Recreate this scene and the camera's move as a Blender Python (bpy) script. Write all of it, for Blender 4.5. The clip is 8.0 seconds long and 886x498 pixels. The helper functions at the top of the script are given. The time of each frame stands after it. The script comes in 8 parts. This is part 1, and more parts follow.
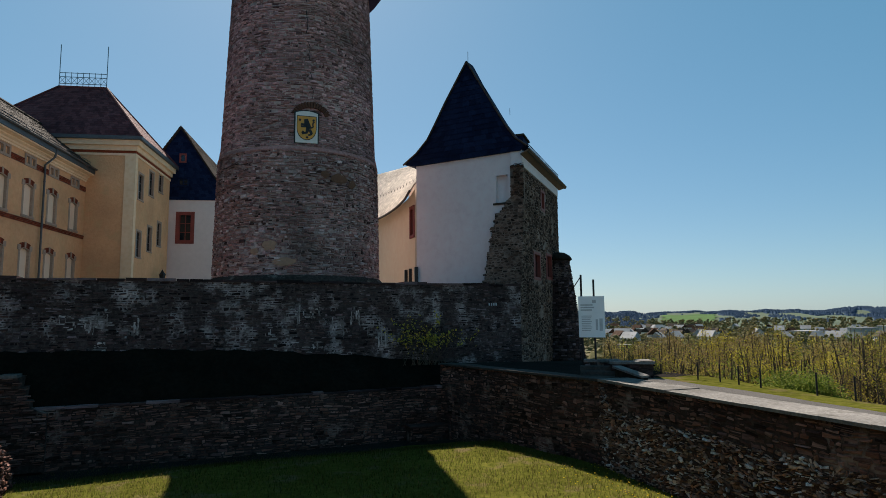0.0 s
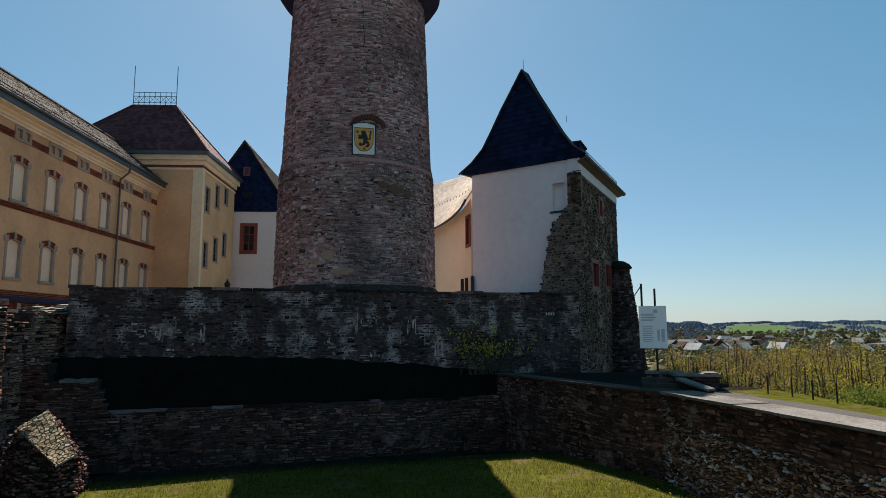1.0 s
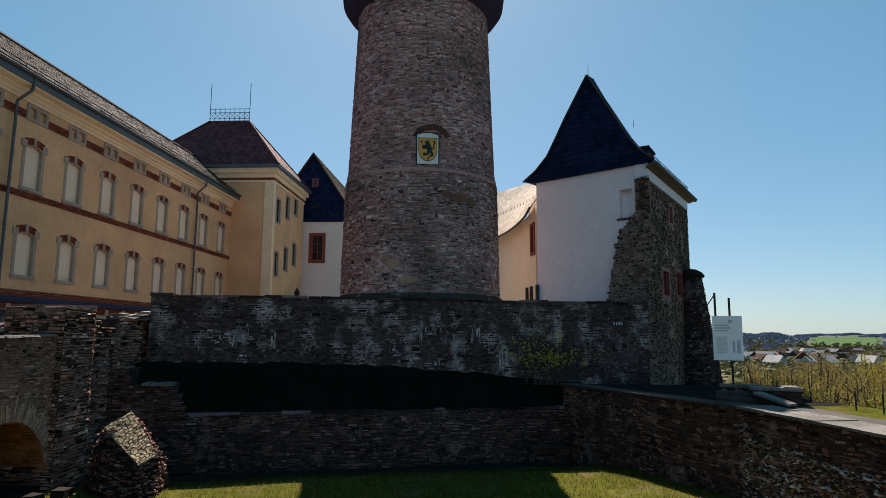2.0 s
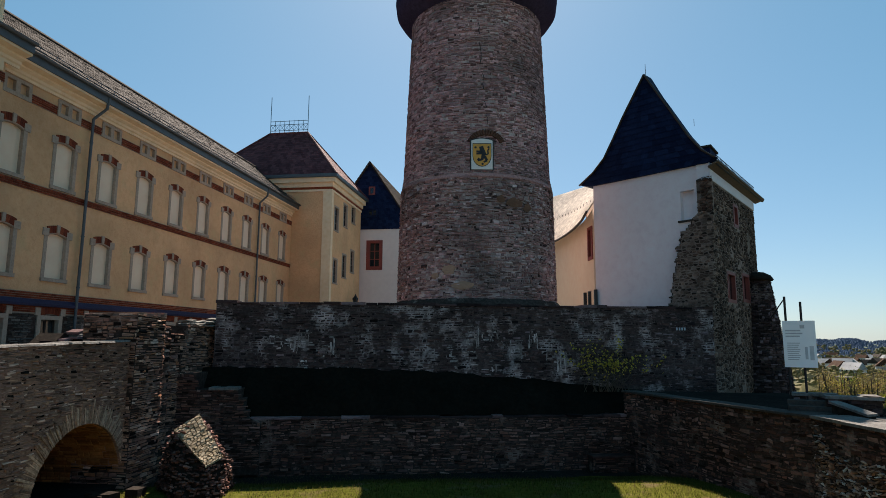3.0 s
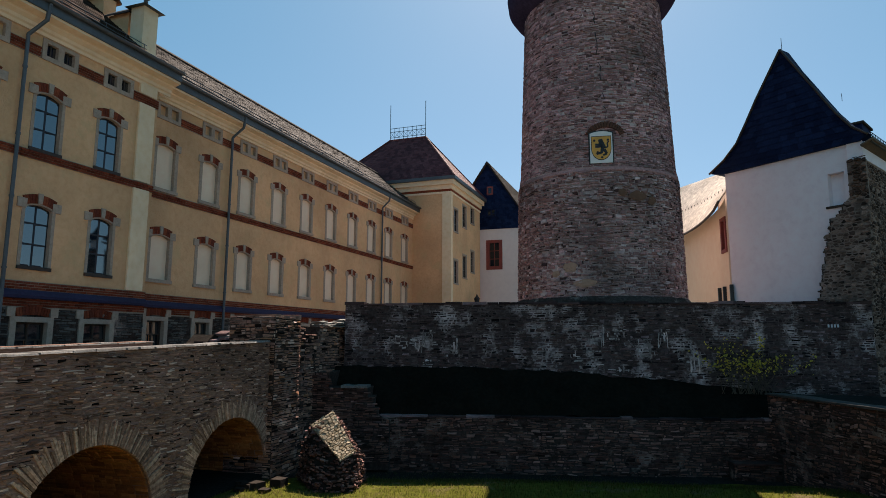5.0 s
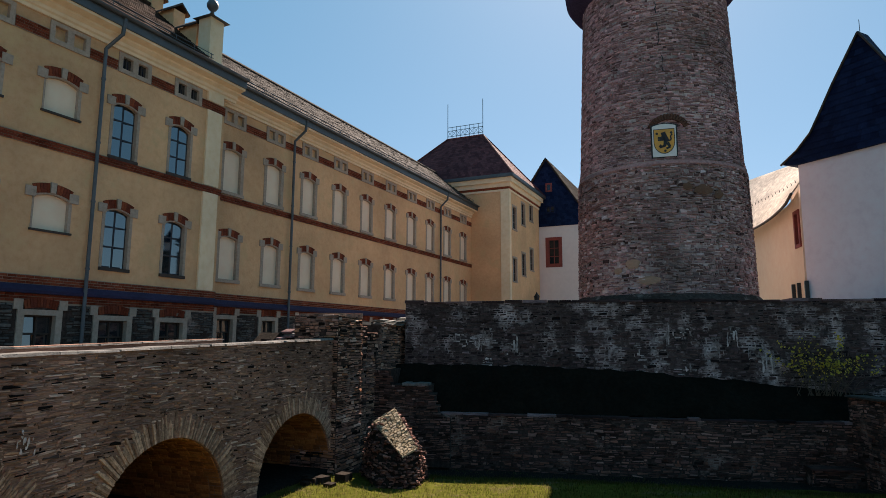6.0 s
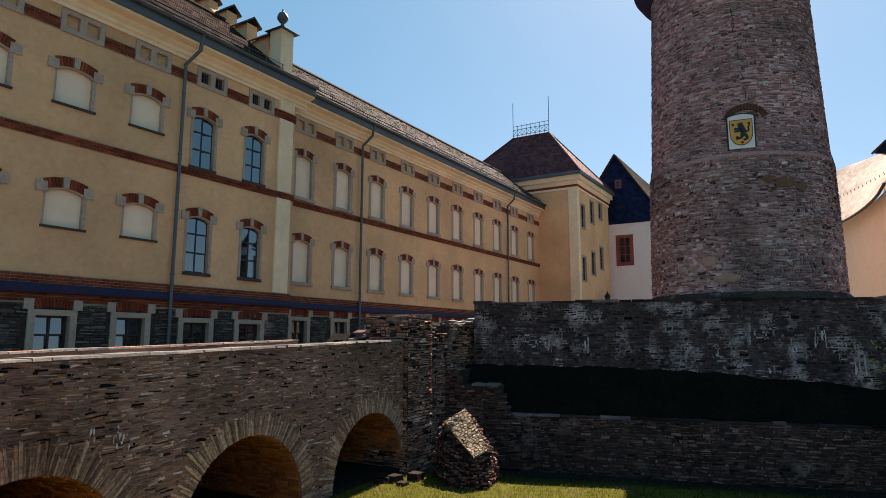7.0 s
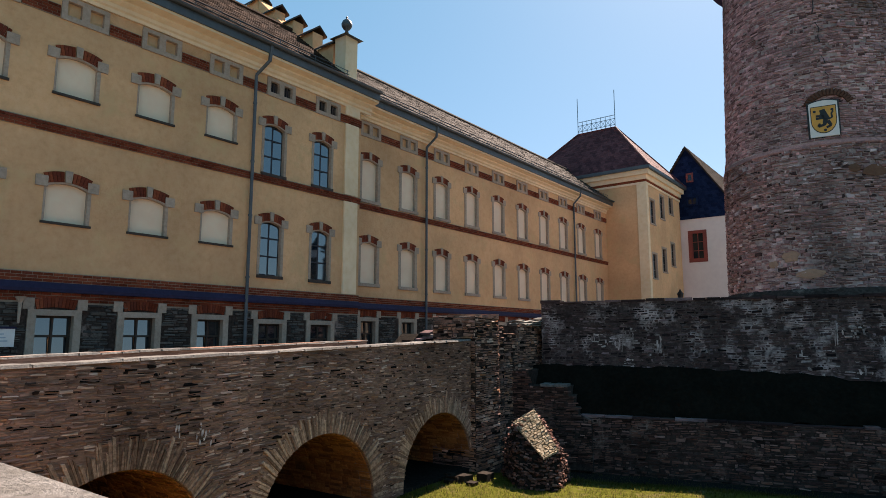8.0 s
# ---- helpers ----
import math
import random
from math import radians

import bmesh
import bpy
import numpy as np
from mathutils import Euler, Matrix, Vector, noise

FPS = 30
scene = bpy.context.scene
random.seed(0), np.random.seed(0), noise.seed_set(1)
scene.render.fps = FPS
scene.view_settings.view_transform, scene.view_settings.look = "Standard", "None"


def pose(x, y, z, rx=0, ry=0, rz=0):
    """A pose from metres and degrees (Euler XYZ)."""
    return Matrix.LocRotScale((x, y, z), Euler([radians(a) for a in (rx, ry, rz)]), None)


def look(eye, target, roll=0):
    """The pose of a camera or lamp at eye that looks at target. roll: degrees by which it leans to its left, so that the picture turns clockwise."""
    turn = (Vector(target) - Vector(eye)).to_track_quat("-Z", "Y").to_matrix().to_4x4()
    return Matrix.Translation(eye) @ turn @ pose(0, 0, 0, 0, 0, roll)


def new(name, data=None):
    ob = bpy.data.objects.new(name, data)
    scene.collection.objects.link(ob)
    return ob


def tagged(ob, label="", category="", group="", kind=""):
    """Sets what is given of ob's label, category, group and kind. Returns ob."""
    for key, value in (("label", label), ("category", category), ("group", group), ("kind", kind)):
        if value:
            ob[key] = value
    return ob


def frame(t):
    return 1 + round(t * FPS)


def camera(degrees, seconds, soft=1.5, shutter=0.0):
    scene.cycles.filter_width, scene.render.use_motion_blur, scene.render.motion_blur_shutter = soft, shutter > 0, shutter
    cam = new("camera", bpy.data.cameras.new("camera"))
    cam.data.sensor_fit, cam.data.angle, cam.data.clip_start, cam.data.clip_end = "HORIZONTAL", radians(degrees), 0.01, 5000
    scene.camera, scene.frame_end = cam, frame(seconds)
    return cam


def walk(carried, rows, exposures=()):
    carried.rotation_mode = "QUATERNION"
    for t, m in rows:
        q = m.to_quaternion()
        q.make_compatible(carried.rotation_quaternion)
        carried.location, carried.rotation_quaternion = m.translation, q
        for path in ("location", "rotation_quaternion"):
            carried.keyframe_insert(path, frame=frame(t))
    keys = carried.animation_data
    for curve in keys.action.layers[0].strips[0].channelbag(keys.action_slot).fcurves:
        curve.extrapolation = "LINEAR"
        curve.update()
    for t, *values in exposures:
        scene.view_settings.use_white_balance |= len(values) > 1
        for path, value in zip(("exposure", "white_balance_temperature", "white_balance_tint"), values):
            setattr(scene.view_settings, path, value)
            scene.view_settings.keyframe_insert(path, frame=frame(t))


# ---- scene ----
# the pan of a hand-held camera: seconds, x, y, z, yaw, pitch, roll
LENS = 71.0
EYE = 3.7
cam = camera(LENS, 8.0, soft=0.85)
ROWS = [
    (0.0, -0.000, 0.000, -0.000, -7.95, 6.24, 0.47),
    (0.5, 0.012, 0.013, -0.005, -5.75, 6.65, 0.30),
    (1.0, 0.025, 0.025, -0.004, -2.74, 7.12, 0.14),
    (1.5, 0.038, 0.028, -0.004, 0.28, 7.53, -0.16),
    (3.0, 0.078, 0.048, -0.008, 8.43, 8.41, -0.36),
    (3.5, 0.089, 0.058, -0.010, 10.78, 8.41, -0.21),
    (4.0, 0.098, 0.076, -0.008, 13.78, 8.37, -0.10),
    (4.5, 0.102, 0.086, -0.008, 16.88, 8.37, -0.04),
    (6.0, 0.097, 0.063, -0.005, 25.06, 8.13, -0.25),
    (6.5, 0.092, 0.051, -0.005, 28.24, 8.13, -0.08),
    (7.0, 0.088, 0.044, 0.000, 31.31, 8.15, -0.14),
    (7.5, 0.083, 0.039, 0.008, 34.33, 8.13, -0.09),
    (8.0, 0.081, 0.030, 0.017, 37.38, 8.10, 0.01),
]
walk(cam, [(t, pose(x, y, EYE + z, 90 + pitch, roll, yaw)) for t, x, y, z, yaw, pitch, roll in ROWS],
     exposures=[(0.0, 1.12, 7000, 15), (3.0, 1.36, 7200, 18), (6.0, 1.5, 7450, 22), (8.0, 1.82, 7750, 26)])

# ---- light: a clear spring noon, the sun high behind the keep ----
SUN_AZ, SUN_EL = 7.2, 45.5
to_sun = Vector((-math.sin(radians(SUN_AZ)) * math.cos(radians(SUN_EL)), math.cos(radians(SUN_AZ)) * math.cos(radians(SUN_EL)), math.sin(radians(SUN_EL))))
world = bpy.data.worlds.new("sky")
scene.world = world
world.use_nodes = True
wn, wl = world.node_tree.nodes, world.node_tree.links
sky = wn.new("ShaderNodeTexSky")
sky.sky_type = 'NISHITA'
sky.sun_disc = False
sky.sun_elevation = radians(SUN_EL)
sky.sun_rotation = radians(-SUN_AZ)
sky.altitude = 400
sky.air_density, sky.dust_density, sky.ozone_density = 0.9, 0.6, 2.0
wn["Background"].inputs["Strength"].default_value = 0.05
tint = wn.new("ShaderNodeMix")
tint.data_type, tint.blend_type = 'RGBA', 'MIX'
tint.inputs[0].default_value = 0.46   # an even blue veil over the clear sky
tint.inputs[7].default_value = (0.2, 3.2, 5.2, 1)
wl.new(sky.outputs["Color"], tint.inputs[6])
wl.new(tint.outputs[2], wn["Background"].inputs["Color"])
sun = new("sun", bpy.data.lights.new("sun", 'SUN'))
sun.data.energy = 5.0
sun.data.angle = radians(0.53)
sun.data.color = (1.0, 0.95, 0.87)
sun.matrix_world = look(to_sun * 200, (0, 0, 0))


# ---- materials ----
def nodes_of(name):
    m = bpy.data.materials.new(name)
    m.use_nodes = True
    return m, m.node_tree.nodes, m.node_tree.links, m.node_tree.nodes["Principled BSDF"]


def noise_node(n, l, coord, scale, detail=4.0, rough=0.6, stretch=None):
    t = n.new("ShaderNodeTexNoise")
    t.inputs["Scale"].default_value, t.inputs["Detail"].default_value, t.inputs["Roughness"].default_value = scale, detail, rough
    if stretch:
        mp = n.new("ShaderNodeMapping")
        mp.inputs["Scale"].default_value = stretch
        l.new(coord, mp.inputs["Vector"])
        l.new(mp.outputs["Vector"], t.inputs["Vector"])
    else:
        l.new(coord, t.inputs["Vector"])
    return t.outputs["Fac"]


def ramp(n, l, fac, stops):
    r = n.new("ShaderNodeValToRGB")
    e = r.color_ramp.elements
    while len(e) < len(stops):
        e.new(0.5)
    for k, (p, c) in enumerate(stops):
        e[k].position, e[k].color = p, (*c, 1) if len(c) == 3 else c
    l.new(fac, r.inputs["Fac"])
    return r.outputs["Color"]


def mixed(n, l, a, b, fac, mode='MIX'):
    m = n.new("ShaderNodeMix")
    m.data_type, m.blend_type = 'RGBA', mode
    for key, v in (("A", a), ("B", b)):
        s = [i for i in m.inputs if i.name == key and i.type == 'RGBA'][0]
        if isinstance(v, tuple):
            s.default_value = (*v, 1)
        else:
            l.new(v, s)
    f = [i for i in m.inputs if i.name == "Factor" and i.type == 'VALUE'][0]
    if isinstance(fac, (int, float)):
        f.default_value = fac
    else:
        l.new(fac, f)
    return [o for o in m.outputs if o.type == 'RGBA'][0]


def surface(name, palette, grain=9.0, blotch=0.7, rough=0.85, bump=0.3, bump_scale=None, random_by=None, metal=0.0, stain=None, stretch=None, spread=0.35, layered=False, spec=None):
    """palette: dark to light colours. random_by: 'island' or 'object' picks the tone piece by piece. stain: (colour, scale, low, high)."""
    m, n, l, b = nodes_of(name)
    co = n.new("ShaderNodeTexCoord").outputs["Object"]
    if random_by == 'object':
        co = n.new("ShaderNodeNewGeometry").outputs["Position"]
    fine = noise_node(n, l, co, grain, 6, 0.65, stretch)
    if layered:
        fine = noise_node(n, l, co, grain, 6, 0.7, (0.35, 0.35, 2.6))
    broad = noise_node(n, l, co, blotch, 3, 0.55)
    stops = [(0.25 + 0.5 * k / max(1, len(palette) - 1), c) for k, c in enumerate(palette)]
    if random_by:
        src = n.new("ShaderNodeNewGeometry").outputs["Random Per Island"] if random_by == 'island' else n.new("ShaderNodeObjectInfo").outputs["Random"]
        stops = [((k + 0.5) / len(palette), c) for k, c in enumerate(palette)]
        col = ramp(n, l, src, stops)
        tone = ramp(n, l, fine, [(0.3, (1 - spread,) * 3), (0.7, (1 + spread * 0.55,) * 3)])
        col = mixed(n, l, col, tone, 1.0, 'MULTIPLY')
    else:
        col = ramp(n, l, fine, stops)
    tone = ramp(n, l, broad, [(0.3, (1 - spread * 0.8,) * 3), (0.7, (1.0 + spread * 0.25,) * 3)])
    col = mixed(n, l, col, tone, 1.0, 'MULTIPLY')
    if stain:
        c, sc, lo, hi = stain
        s = ramp(n, l, noise_node(n, l, co, sc, 5, 0.7), [(lo, (0, 0, 0)), (hi, (1, 1, 1))])
        col = mixed(n, l, col, c, s)
    l.new(col, b.inputs["Base Color"])
    b.inputs["Roughness"].default_value, b.inputs["Metallic"].default_value = rough, metal
    b.inputs["Specular IOR Level"].default_value = spec if spec is not None else (0.04 if rough > 0.83 else 0.4)
    if bump:
        bp = n.new("ShaderNodeBump")
        bp.inputs["Strength"].default_value, bp.inputs["Distance"].default_value = bump, 0.03
        l.new(noise_node(n, l, co, bump_scale or grain * 2.2, 6, 0.7), bp.inputs["Height"])
        l.new(bp.outputs["Normal"], b.inputs["Normal"])
    return m


def leaf(name, palette):
    """Thin leaves that let some light through."""
    m = surface(name, palette, 2, 0.2, 0.7, 0, random_by='island', spec=0.08)
    n, l = m.node_tree.nodes, m.node_tree.links
    b = n["Principled BSDF"]
    col = b.inputs["Base Color"].links[0].from_socket
    tr, mx = n.new("ShaderNodeBsdfTranslucent"), n.new("ShaderNodeMixShader")
    mx.inputs[0].default_value = 0.55
    l.new(col, tr.inputs["Color"])
    l.new(b.outputs[0], mx.inputs[1])
    l.new(tr.outputs[0], mx.inputs[2])
    l.new(mx.outputs[0], n["Material Output"].inputs["Surface"])
    return m


def glass(name):
    m, n, l, b = nodes_of(name)
    b.inputs["Base Color"].default_value = (0.01, 0.014, 0.018, 1)
    b.inputs["Roughness"].default_value = 0.03
    b.inputs["IOR"].default_value = 2.5
    co = n.new("ShaderNodeTexCoord").outputs["Object"]
    bp = n.new("ShaderNodeBump")
    bp.inputs["Strength"].default_value, bp.inputs["Distance"].default_value = 0.05, 0.02
    l.new(noise_node(n, l, co, 1.1, 2, 0.4), bp.inputs["Height"])
    l.new(bp.outputs["Normal"], b.inputs["Normal"])
    return m


SHALE = [(0.0166, 0.0119, 0.0103), (0.332, 0.175, 0.124), (0.456, 0.248, 0.177), (0.311, 0.179, 0.155), (0.602, 0.308, 0.207), (0.0829, 0.0516, 0.0435), (0.415, 0.222, 0.166), (0.85, 0.577, 0.455), (0.518, 0.229, 0.12), (0.352, 0.199, 0.161)]
# dark shale, with deep shade also put into its tones
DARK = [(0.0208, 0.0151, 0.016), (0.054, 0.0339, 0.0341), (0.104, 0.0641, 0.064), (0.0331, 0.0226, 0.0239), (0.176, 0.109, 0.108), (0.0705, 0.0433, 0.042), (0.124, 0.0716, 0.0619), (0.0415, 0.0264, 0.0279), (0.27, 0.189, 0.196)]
M = {}
M["shale"] = surface("shale_stone", SHALE, 14, 0.5, 0.9, 0.5, random_by='island', spread=0.6, layered=True)
M["shale_piece"] = surface("shale_piece", SHALE, 14, 0.5, 0.9, 0.5, random_by='object', spread=0.6, layered=True)
M["shale_dark"] = surface("shade_dark_shale", DARK, 14, 0.5, 0.9, 0.5, random_by='island', spread=0.6, layered=True,
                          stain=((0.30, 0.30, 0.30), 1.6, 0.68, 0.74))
M["shale_dark_piece"] = surface("shade_dark_shale_piece", DARK, 14, 0.5, 0.9, 0.5, random_by='object', spread=0.6, layered=True,
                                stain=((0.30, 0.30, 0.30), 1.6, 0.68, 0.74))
BROWN = [(0.0314, 0.0192, 0.0164), (0.157, 0.0793, 0.061), (0.0878, 0.0504, 0.0468), (0.266, 0.135, 0.101), (0.44, 0.253, 0.211), (0.0564, 0.0312, 0.0281), (0.314, 0.144, 0.101), (0.188, 0.108, 0.0984)]
CHIPS = [(0.08, 0.0508, 0.0406), (0.256, 0.145, 0.105), (0.048, 0.0319, 0.029), (0.384, 0.239, 0.181), (0.68, 0.522, 0.435), (0.16, 0.0944, 0.0725), (0.48, 0.247, 0.145), (0.32, 0.218, 0.189), (0.68, 0.68, 0.68)]
M["chips"] = surface("tumbled_shale_chips", CHIPS, 14, 0.5, 0.9, 0.5, random_by='island', spread=0.6)
M["chips_piece"] = surface("tumbled_shale_chip_piece", CHIPS, 14, 0.5, 0.9, 0.5, random_by='object', spread=0.6)
M["shale_brown"] = surface("brown_shale", BROWN, 14, 0.5, 0.9, 0.5, random_by='island', spread=0.6, layered=True)
M["shale_brown_piece"] = surface("brown_shale_piece", BROWN, 14, 0.5, 0.9, 0.5, random_by='object', spread=0.6, layered=True)
M["mortar"] = surface("earthy_mortar", [(0.0234, 0.0169, 0.0143), (0.0585, 0.0403, 0.0338), (0.111, 0.078, 0.0676)], 9, 0.6, 0.95, 0.5, spread=0.6, stain=((0.26, 0.195, 0.169), 1.1, 0.55, 0.68))
M["mortar_curtain"] = surface("patchy_lime_mortar", [(0.04, 0.028, 0.026), (0.085, 0.062, 0.058), (0.165, 0.125, 0.118)], 7, 0.6, 0.95, 0.5, spread=0.7, stain=((0.56, 0.46, 0.445), 1.1, 0.52, 0.70))
M["mortar_brown"] = surface("flush_brown_mortar", [(0.121, 0.0684, 0.0515), (0.304, 0.168, 0.123), (0.506, 0.294, 0.214)], 16, 0.5, 0.95, 0.7, spread=0.6, layered=True)
M["mortar_grey"] = surface("lime_mortar", [(0.24, 0.162, 0.146), (0.48, 0.342, 0.314), (0.744, 0.564, 0.522)], 5, 0.35, 0.95, 0.6, spread=0.8)
KEEP = [(0.257, 0.126, 0.122), (0.536, 0.276, 0.27), (0.7, 0.378, 0.371), (0.42, 0.223, 0.233), (0.85, 0.494, 0.488), (0.606, 0.286, 0.265), (0.105, 0.0542, 0.053), (0.49, 0.257, 0.26), (0.35, 0.175, 0.17)]
KEEP_LOW = [(0.0868, 0.0469, 0.0443), (0.382, 0.2, 0.189), (0.59, 0.317, 0.303), (0.208, 0.11, 0.109), (0.799, 0.448, 0.436), (0.469, 0.228, 0.2), (0.278, 0.149, 0.141), (0.85, 0.649, 0.635), (0.347, 0.193, 0.192)]
M["keep_low"] = surface("keep_base_stone", KEEP_LOW, 12, 0.35, 0.9, 0.5, random_by='island', stain=((0.07, 0.052, 0.046), 0.3, 0.52, 0.72))
M["keep_low_piece"] = surface("keep_base_stone_piece", KEEP_LOW, 12, 0.35, 0.9, 0.5, random_by='object', stain=((0.07, 0.052, 0.046), 0.3, 0.52, 0.72))
M["keep"] = surface("keep_stone", KEEP, 12, 0.35, 0.9, 0.5, random_by='island', stain=((0.12, 0.09, 0.08), 0.25, 0.52, 0.72))
M["keep_piece"] = surface("keep_stone_piece", KEEP, 12, 0.35, 0.9, 0.5, random_by='object', stain=((0.12, 0.09, 0.08), 0.25, 0.52, 0.72))
M["rubble"] = surface("plaster_bedded_rubble", [(0.0403, 0.0263, 0.021), (0.127, 0.0788, 0.0609), (0.218, 0.137, 0.105), (0.069, 0.0441, 0.0357), (0.322, 0.21, 0.163)], 14, 0.5, 0.9, 0.5, random_by='island', spread=0.5)
M["render_old"] = surface("old_grey_render", [(0.15, 0.105, 0.088), (0.27, 0.195, 0.163), (0.40, 0.30, 0.255)], 7, 0.5, 0.95, 0.6, spread=0.5, stain=((0.10, 0.072, 0.06), 0.9, 0.52, 0.7))
M["coping"] = surface("pale_coping_slab", [(0.113, 0.105, 0.0948), (0.193, 0.183, 0.17), (0.289, 0.276, 0.259)], 16, 0.8, 0.88, 0.8, spread=0.5, stain=((0.105, 0.0975, 0.086), 2.2, 0.54, 0.68))
M["lawn"] = surface("mown_grass", [(0.0386, 0.0427, 0.0072), (0.0734, 0.0766, 0.0144), (0.12, 0.107, 0.0252)], 6, 0.35, 0.9, 0.6, 40, stain=((0.145, 0.0927, 0.072), 0.8, 0.56, 0.78), spec=0.0)
M["blade"] = leaf("grass_blades", [(0.0443, 0.0554, 0.00816), (0.0742, 0.0837, 0.0143), (0.111, 0.105, 0.0245), (0.147, 0.114, 0.051)])
# near black because deep shade is part of this colour
M["shade_soil"] = surface("shade_dark_soil", [(0.006, 0.006, 0.005), (0.010, 0.009, 0.007), (0.016, 0.014, 0.010)], 8, 0.9, 1.0, 0.8, spec=0.0)
M["gravel_dark"] = surface("dark_grey_gravel", [(0.053, 0.05, 0.0471), (0.0938, 0.0883, 0.0824), (0.142, 0.132, 0.123)], 45, 0.5, 0.95, 0.6)
# stands in for shade at the terrace's far end and the wall's foot
M["dark_ground"] = surface("near_black_ground", [(0.012, 0.011, 0.010), (0.022, 0.02, 0.018), (0.035, 0.032, 0.028)], 12, 0.7, 1.0, 0.6, spec=0.0)
# valley haze is put into these muted olive tones
M["leaf_valley"] = leaf("hazy_budding_crown", [(0.17, 0.17, 0.0847), (0.24, 0.219, 0.0989), (0.134, 0.148, 0.0847), (0.283, 0.24, 0.127)])
M["gravel"] = surface("grey_gravel", [(0.118, 0.115, 0.106), (0.177, 0.171, 0.159), (0.236, 0.226, 0.212)], 45, 0.5, 0.95, 0.6)
M["plaster"] = surface("ochre_plaster", [(0.65, 0.35, 0.178), (0.735, 0.41, 0.218), (0.765, 0.455, 0.258)], 5, 0.25, 0.9, 1.0, 10, spread=0.36, stain=((0.60, 0.385, 0.20), 0.9, 0.52, 0.75))
M["cream"] = surface("cream_moulding", [(0.8, 0.557, 0.344), (0.84, 0.624, 0.409), (0.85, 0.662, 0.465)], 4, 0.5, 0.85, 0.15, spread=0.2)
M["brick"] = surface("red_brick", [(0.145, 0.0298, 0.0153), (0.23, 0.051, 0.0255), (0.289, 0.0723, 0.0357), (0.178, 0.0425, 0.0255)], 20, 0.8, 0.85, 0.3, random_by='island')
M["joint"] = surface("pale_brick_joint", [(0.243, 0.194, 0.149), (0.337, 0.273, 0.215)], 20, 0.8, 0.95, 0.2)
M["sandstone"] = surface("grey_dressed_stone", [(0.288, 0.216, 0.166), (0.384, 0.291, 0.227), (0.456, 0.352, 0.284)], 12, 1.0, 0.9, 0.3, spread=0.2)
M["blind"] = surface("cream_window_board", [(0.8, 0.558, 0.392), (0.8, 0.63, 0.459)], 3, 0.8, 0.7, 0.06, spread=0.1)
M["zinc"] = surface("blue_grey_zinc", [(0.0712, 0.0808, 0.09), (0.104, 0.115, 0.122)], 6, 0.5, 0.5, 0.1, metal=0.35)
M["plinth_blue"] = surface("blue_glazed_plinth", [(0.019, 0.016, 0.042), (0.036, 0.031, 0.068)], 9, 0.7, 0.6, 0.2, spec=0.12)
M["slate_wall"] = surface("grey_slate_masonry", [(0.0585, 0.0575, 0.055), (0.111, 0.103, 0.095), (0.169, 0.149, 0.13), (0.0845, 0.069, 0.058)], 14, 0.6, 0.85, 0.4, random_by='island')
M["roof_grey"] = surface("weathered_roof_slate", [(0.0371, 0.0288, 0.0228), (0.0493, 0.0389, 0.0312), (0.0623, 0.0503, 0.0408)], 5, 0.4, 0.8, 0.3, random_by='island', spec=0.05)
M["roof_brown"] = surface("brown_clay_tile", [(0.027, 0.0142, 0.00918), (0.0486, 0.0257, 0.0169), (0.0702, 0.0392, 0.0257), (0.0378, 0.0216, 0.0149)], 5, 0.4, 0.85, 0.5, random_by='island', spread=0.6, spec=0.03)
M["roof_plum"] = surface("plum_red_roof_tile", [(0.0853, 0.0278, 0.0301), (0.12, 0.0399, 0.0421), (0.15, 0.0511, 0.0519)], 6, 0.4, 0.75, 0.3, random_by='island', spec=0.06)
M["slate_blue"] = surface("dark_blue_slate", [(0.004, 0.012, 0.040), (0.007, 0.018, 0.056), (0.010, 0.024, 0.070)], 8, 0.5, 0.7, 0.2, random_by='island', spec=0.06)
M["lime"] = surface("white_lime_plaster", [(0.726, 0.63, 0.659), (0.8, 0.71, 0.731), (0.8, 0.75, 0.772)], 3, 0.25, 0.92, 0.12, spread=0.1)
M["pink"] = surface("pinkish_white_plaster", [(0.66, 0.58, 0.55), (0.74, 0.66, 0.62)], 3, 0.3, 0.92, 0.12, spread=0.1)
M["apricot"] = surface("apricot_plaster", [(0.759, 0.564, 0.405), (0.8, 0.66, 0.499)], 3, 0.3, 0.9, 0.12, spread=0.1)
M["oxblood"] = surface("oxblood_painted_wood", [(0.20, 0.035, 0.025), (0.28, 0.055, 0.04)], 14, 1, 0.6, 0.15)
M["wood_dark"] = surface("dark_brown_wood", [(0.03, 0.018, 0.012), (0.055, 0.033, 0.022)], 14, 1, 0.6, 0.2)
M["frame_blue"] = surface("dark_painted_sash", [(0.012, 0.014, 0.02), (0.022, 0.024, 0.032)], 14, 1, 0.45, 0.1)
M["iron"] = surface("dark_iron", [(0.02, 0.02, 0.022), (0.04, 0.04, 0.042)], 20, 1, 0.55, 0.2, metal=0.6)
M["patina"] = surface("blue_green_patina_metal", [(0.10, 0.20, 0.26), (0.16, 0.28, 0.34)], 10, 1, 0.6, 0.1, metal=0.2)
M["glass"] = glass("window_glass")
M["glass_low"] = glass("basement_glass")
M["glass_low"].node_tree.nodes["Principled BSDF"].inputs["IOR"].default_value = 2.3
M["glass_dim"] = glass("dim_glass")
M["glass_dim"].node_tree.nodes["Principled BSDF"].inputs["IOR"].default_value = 1.5
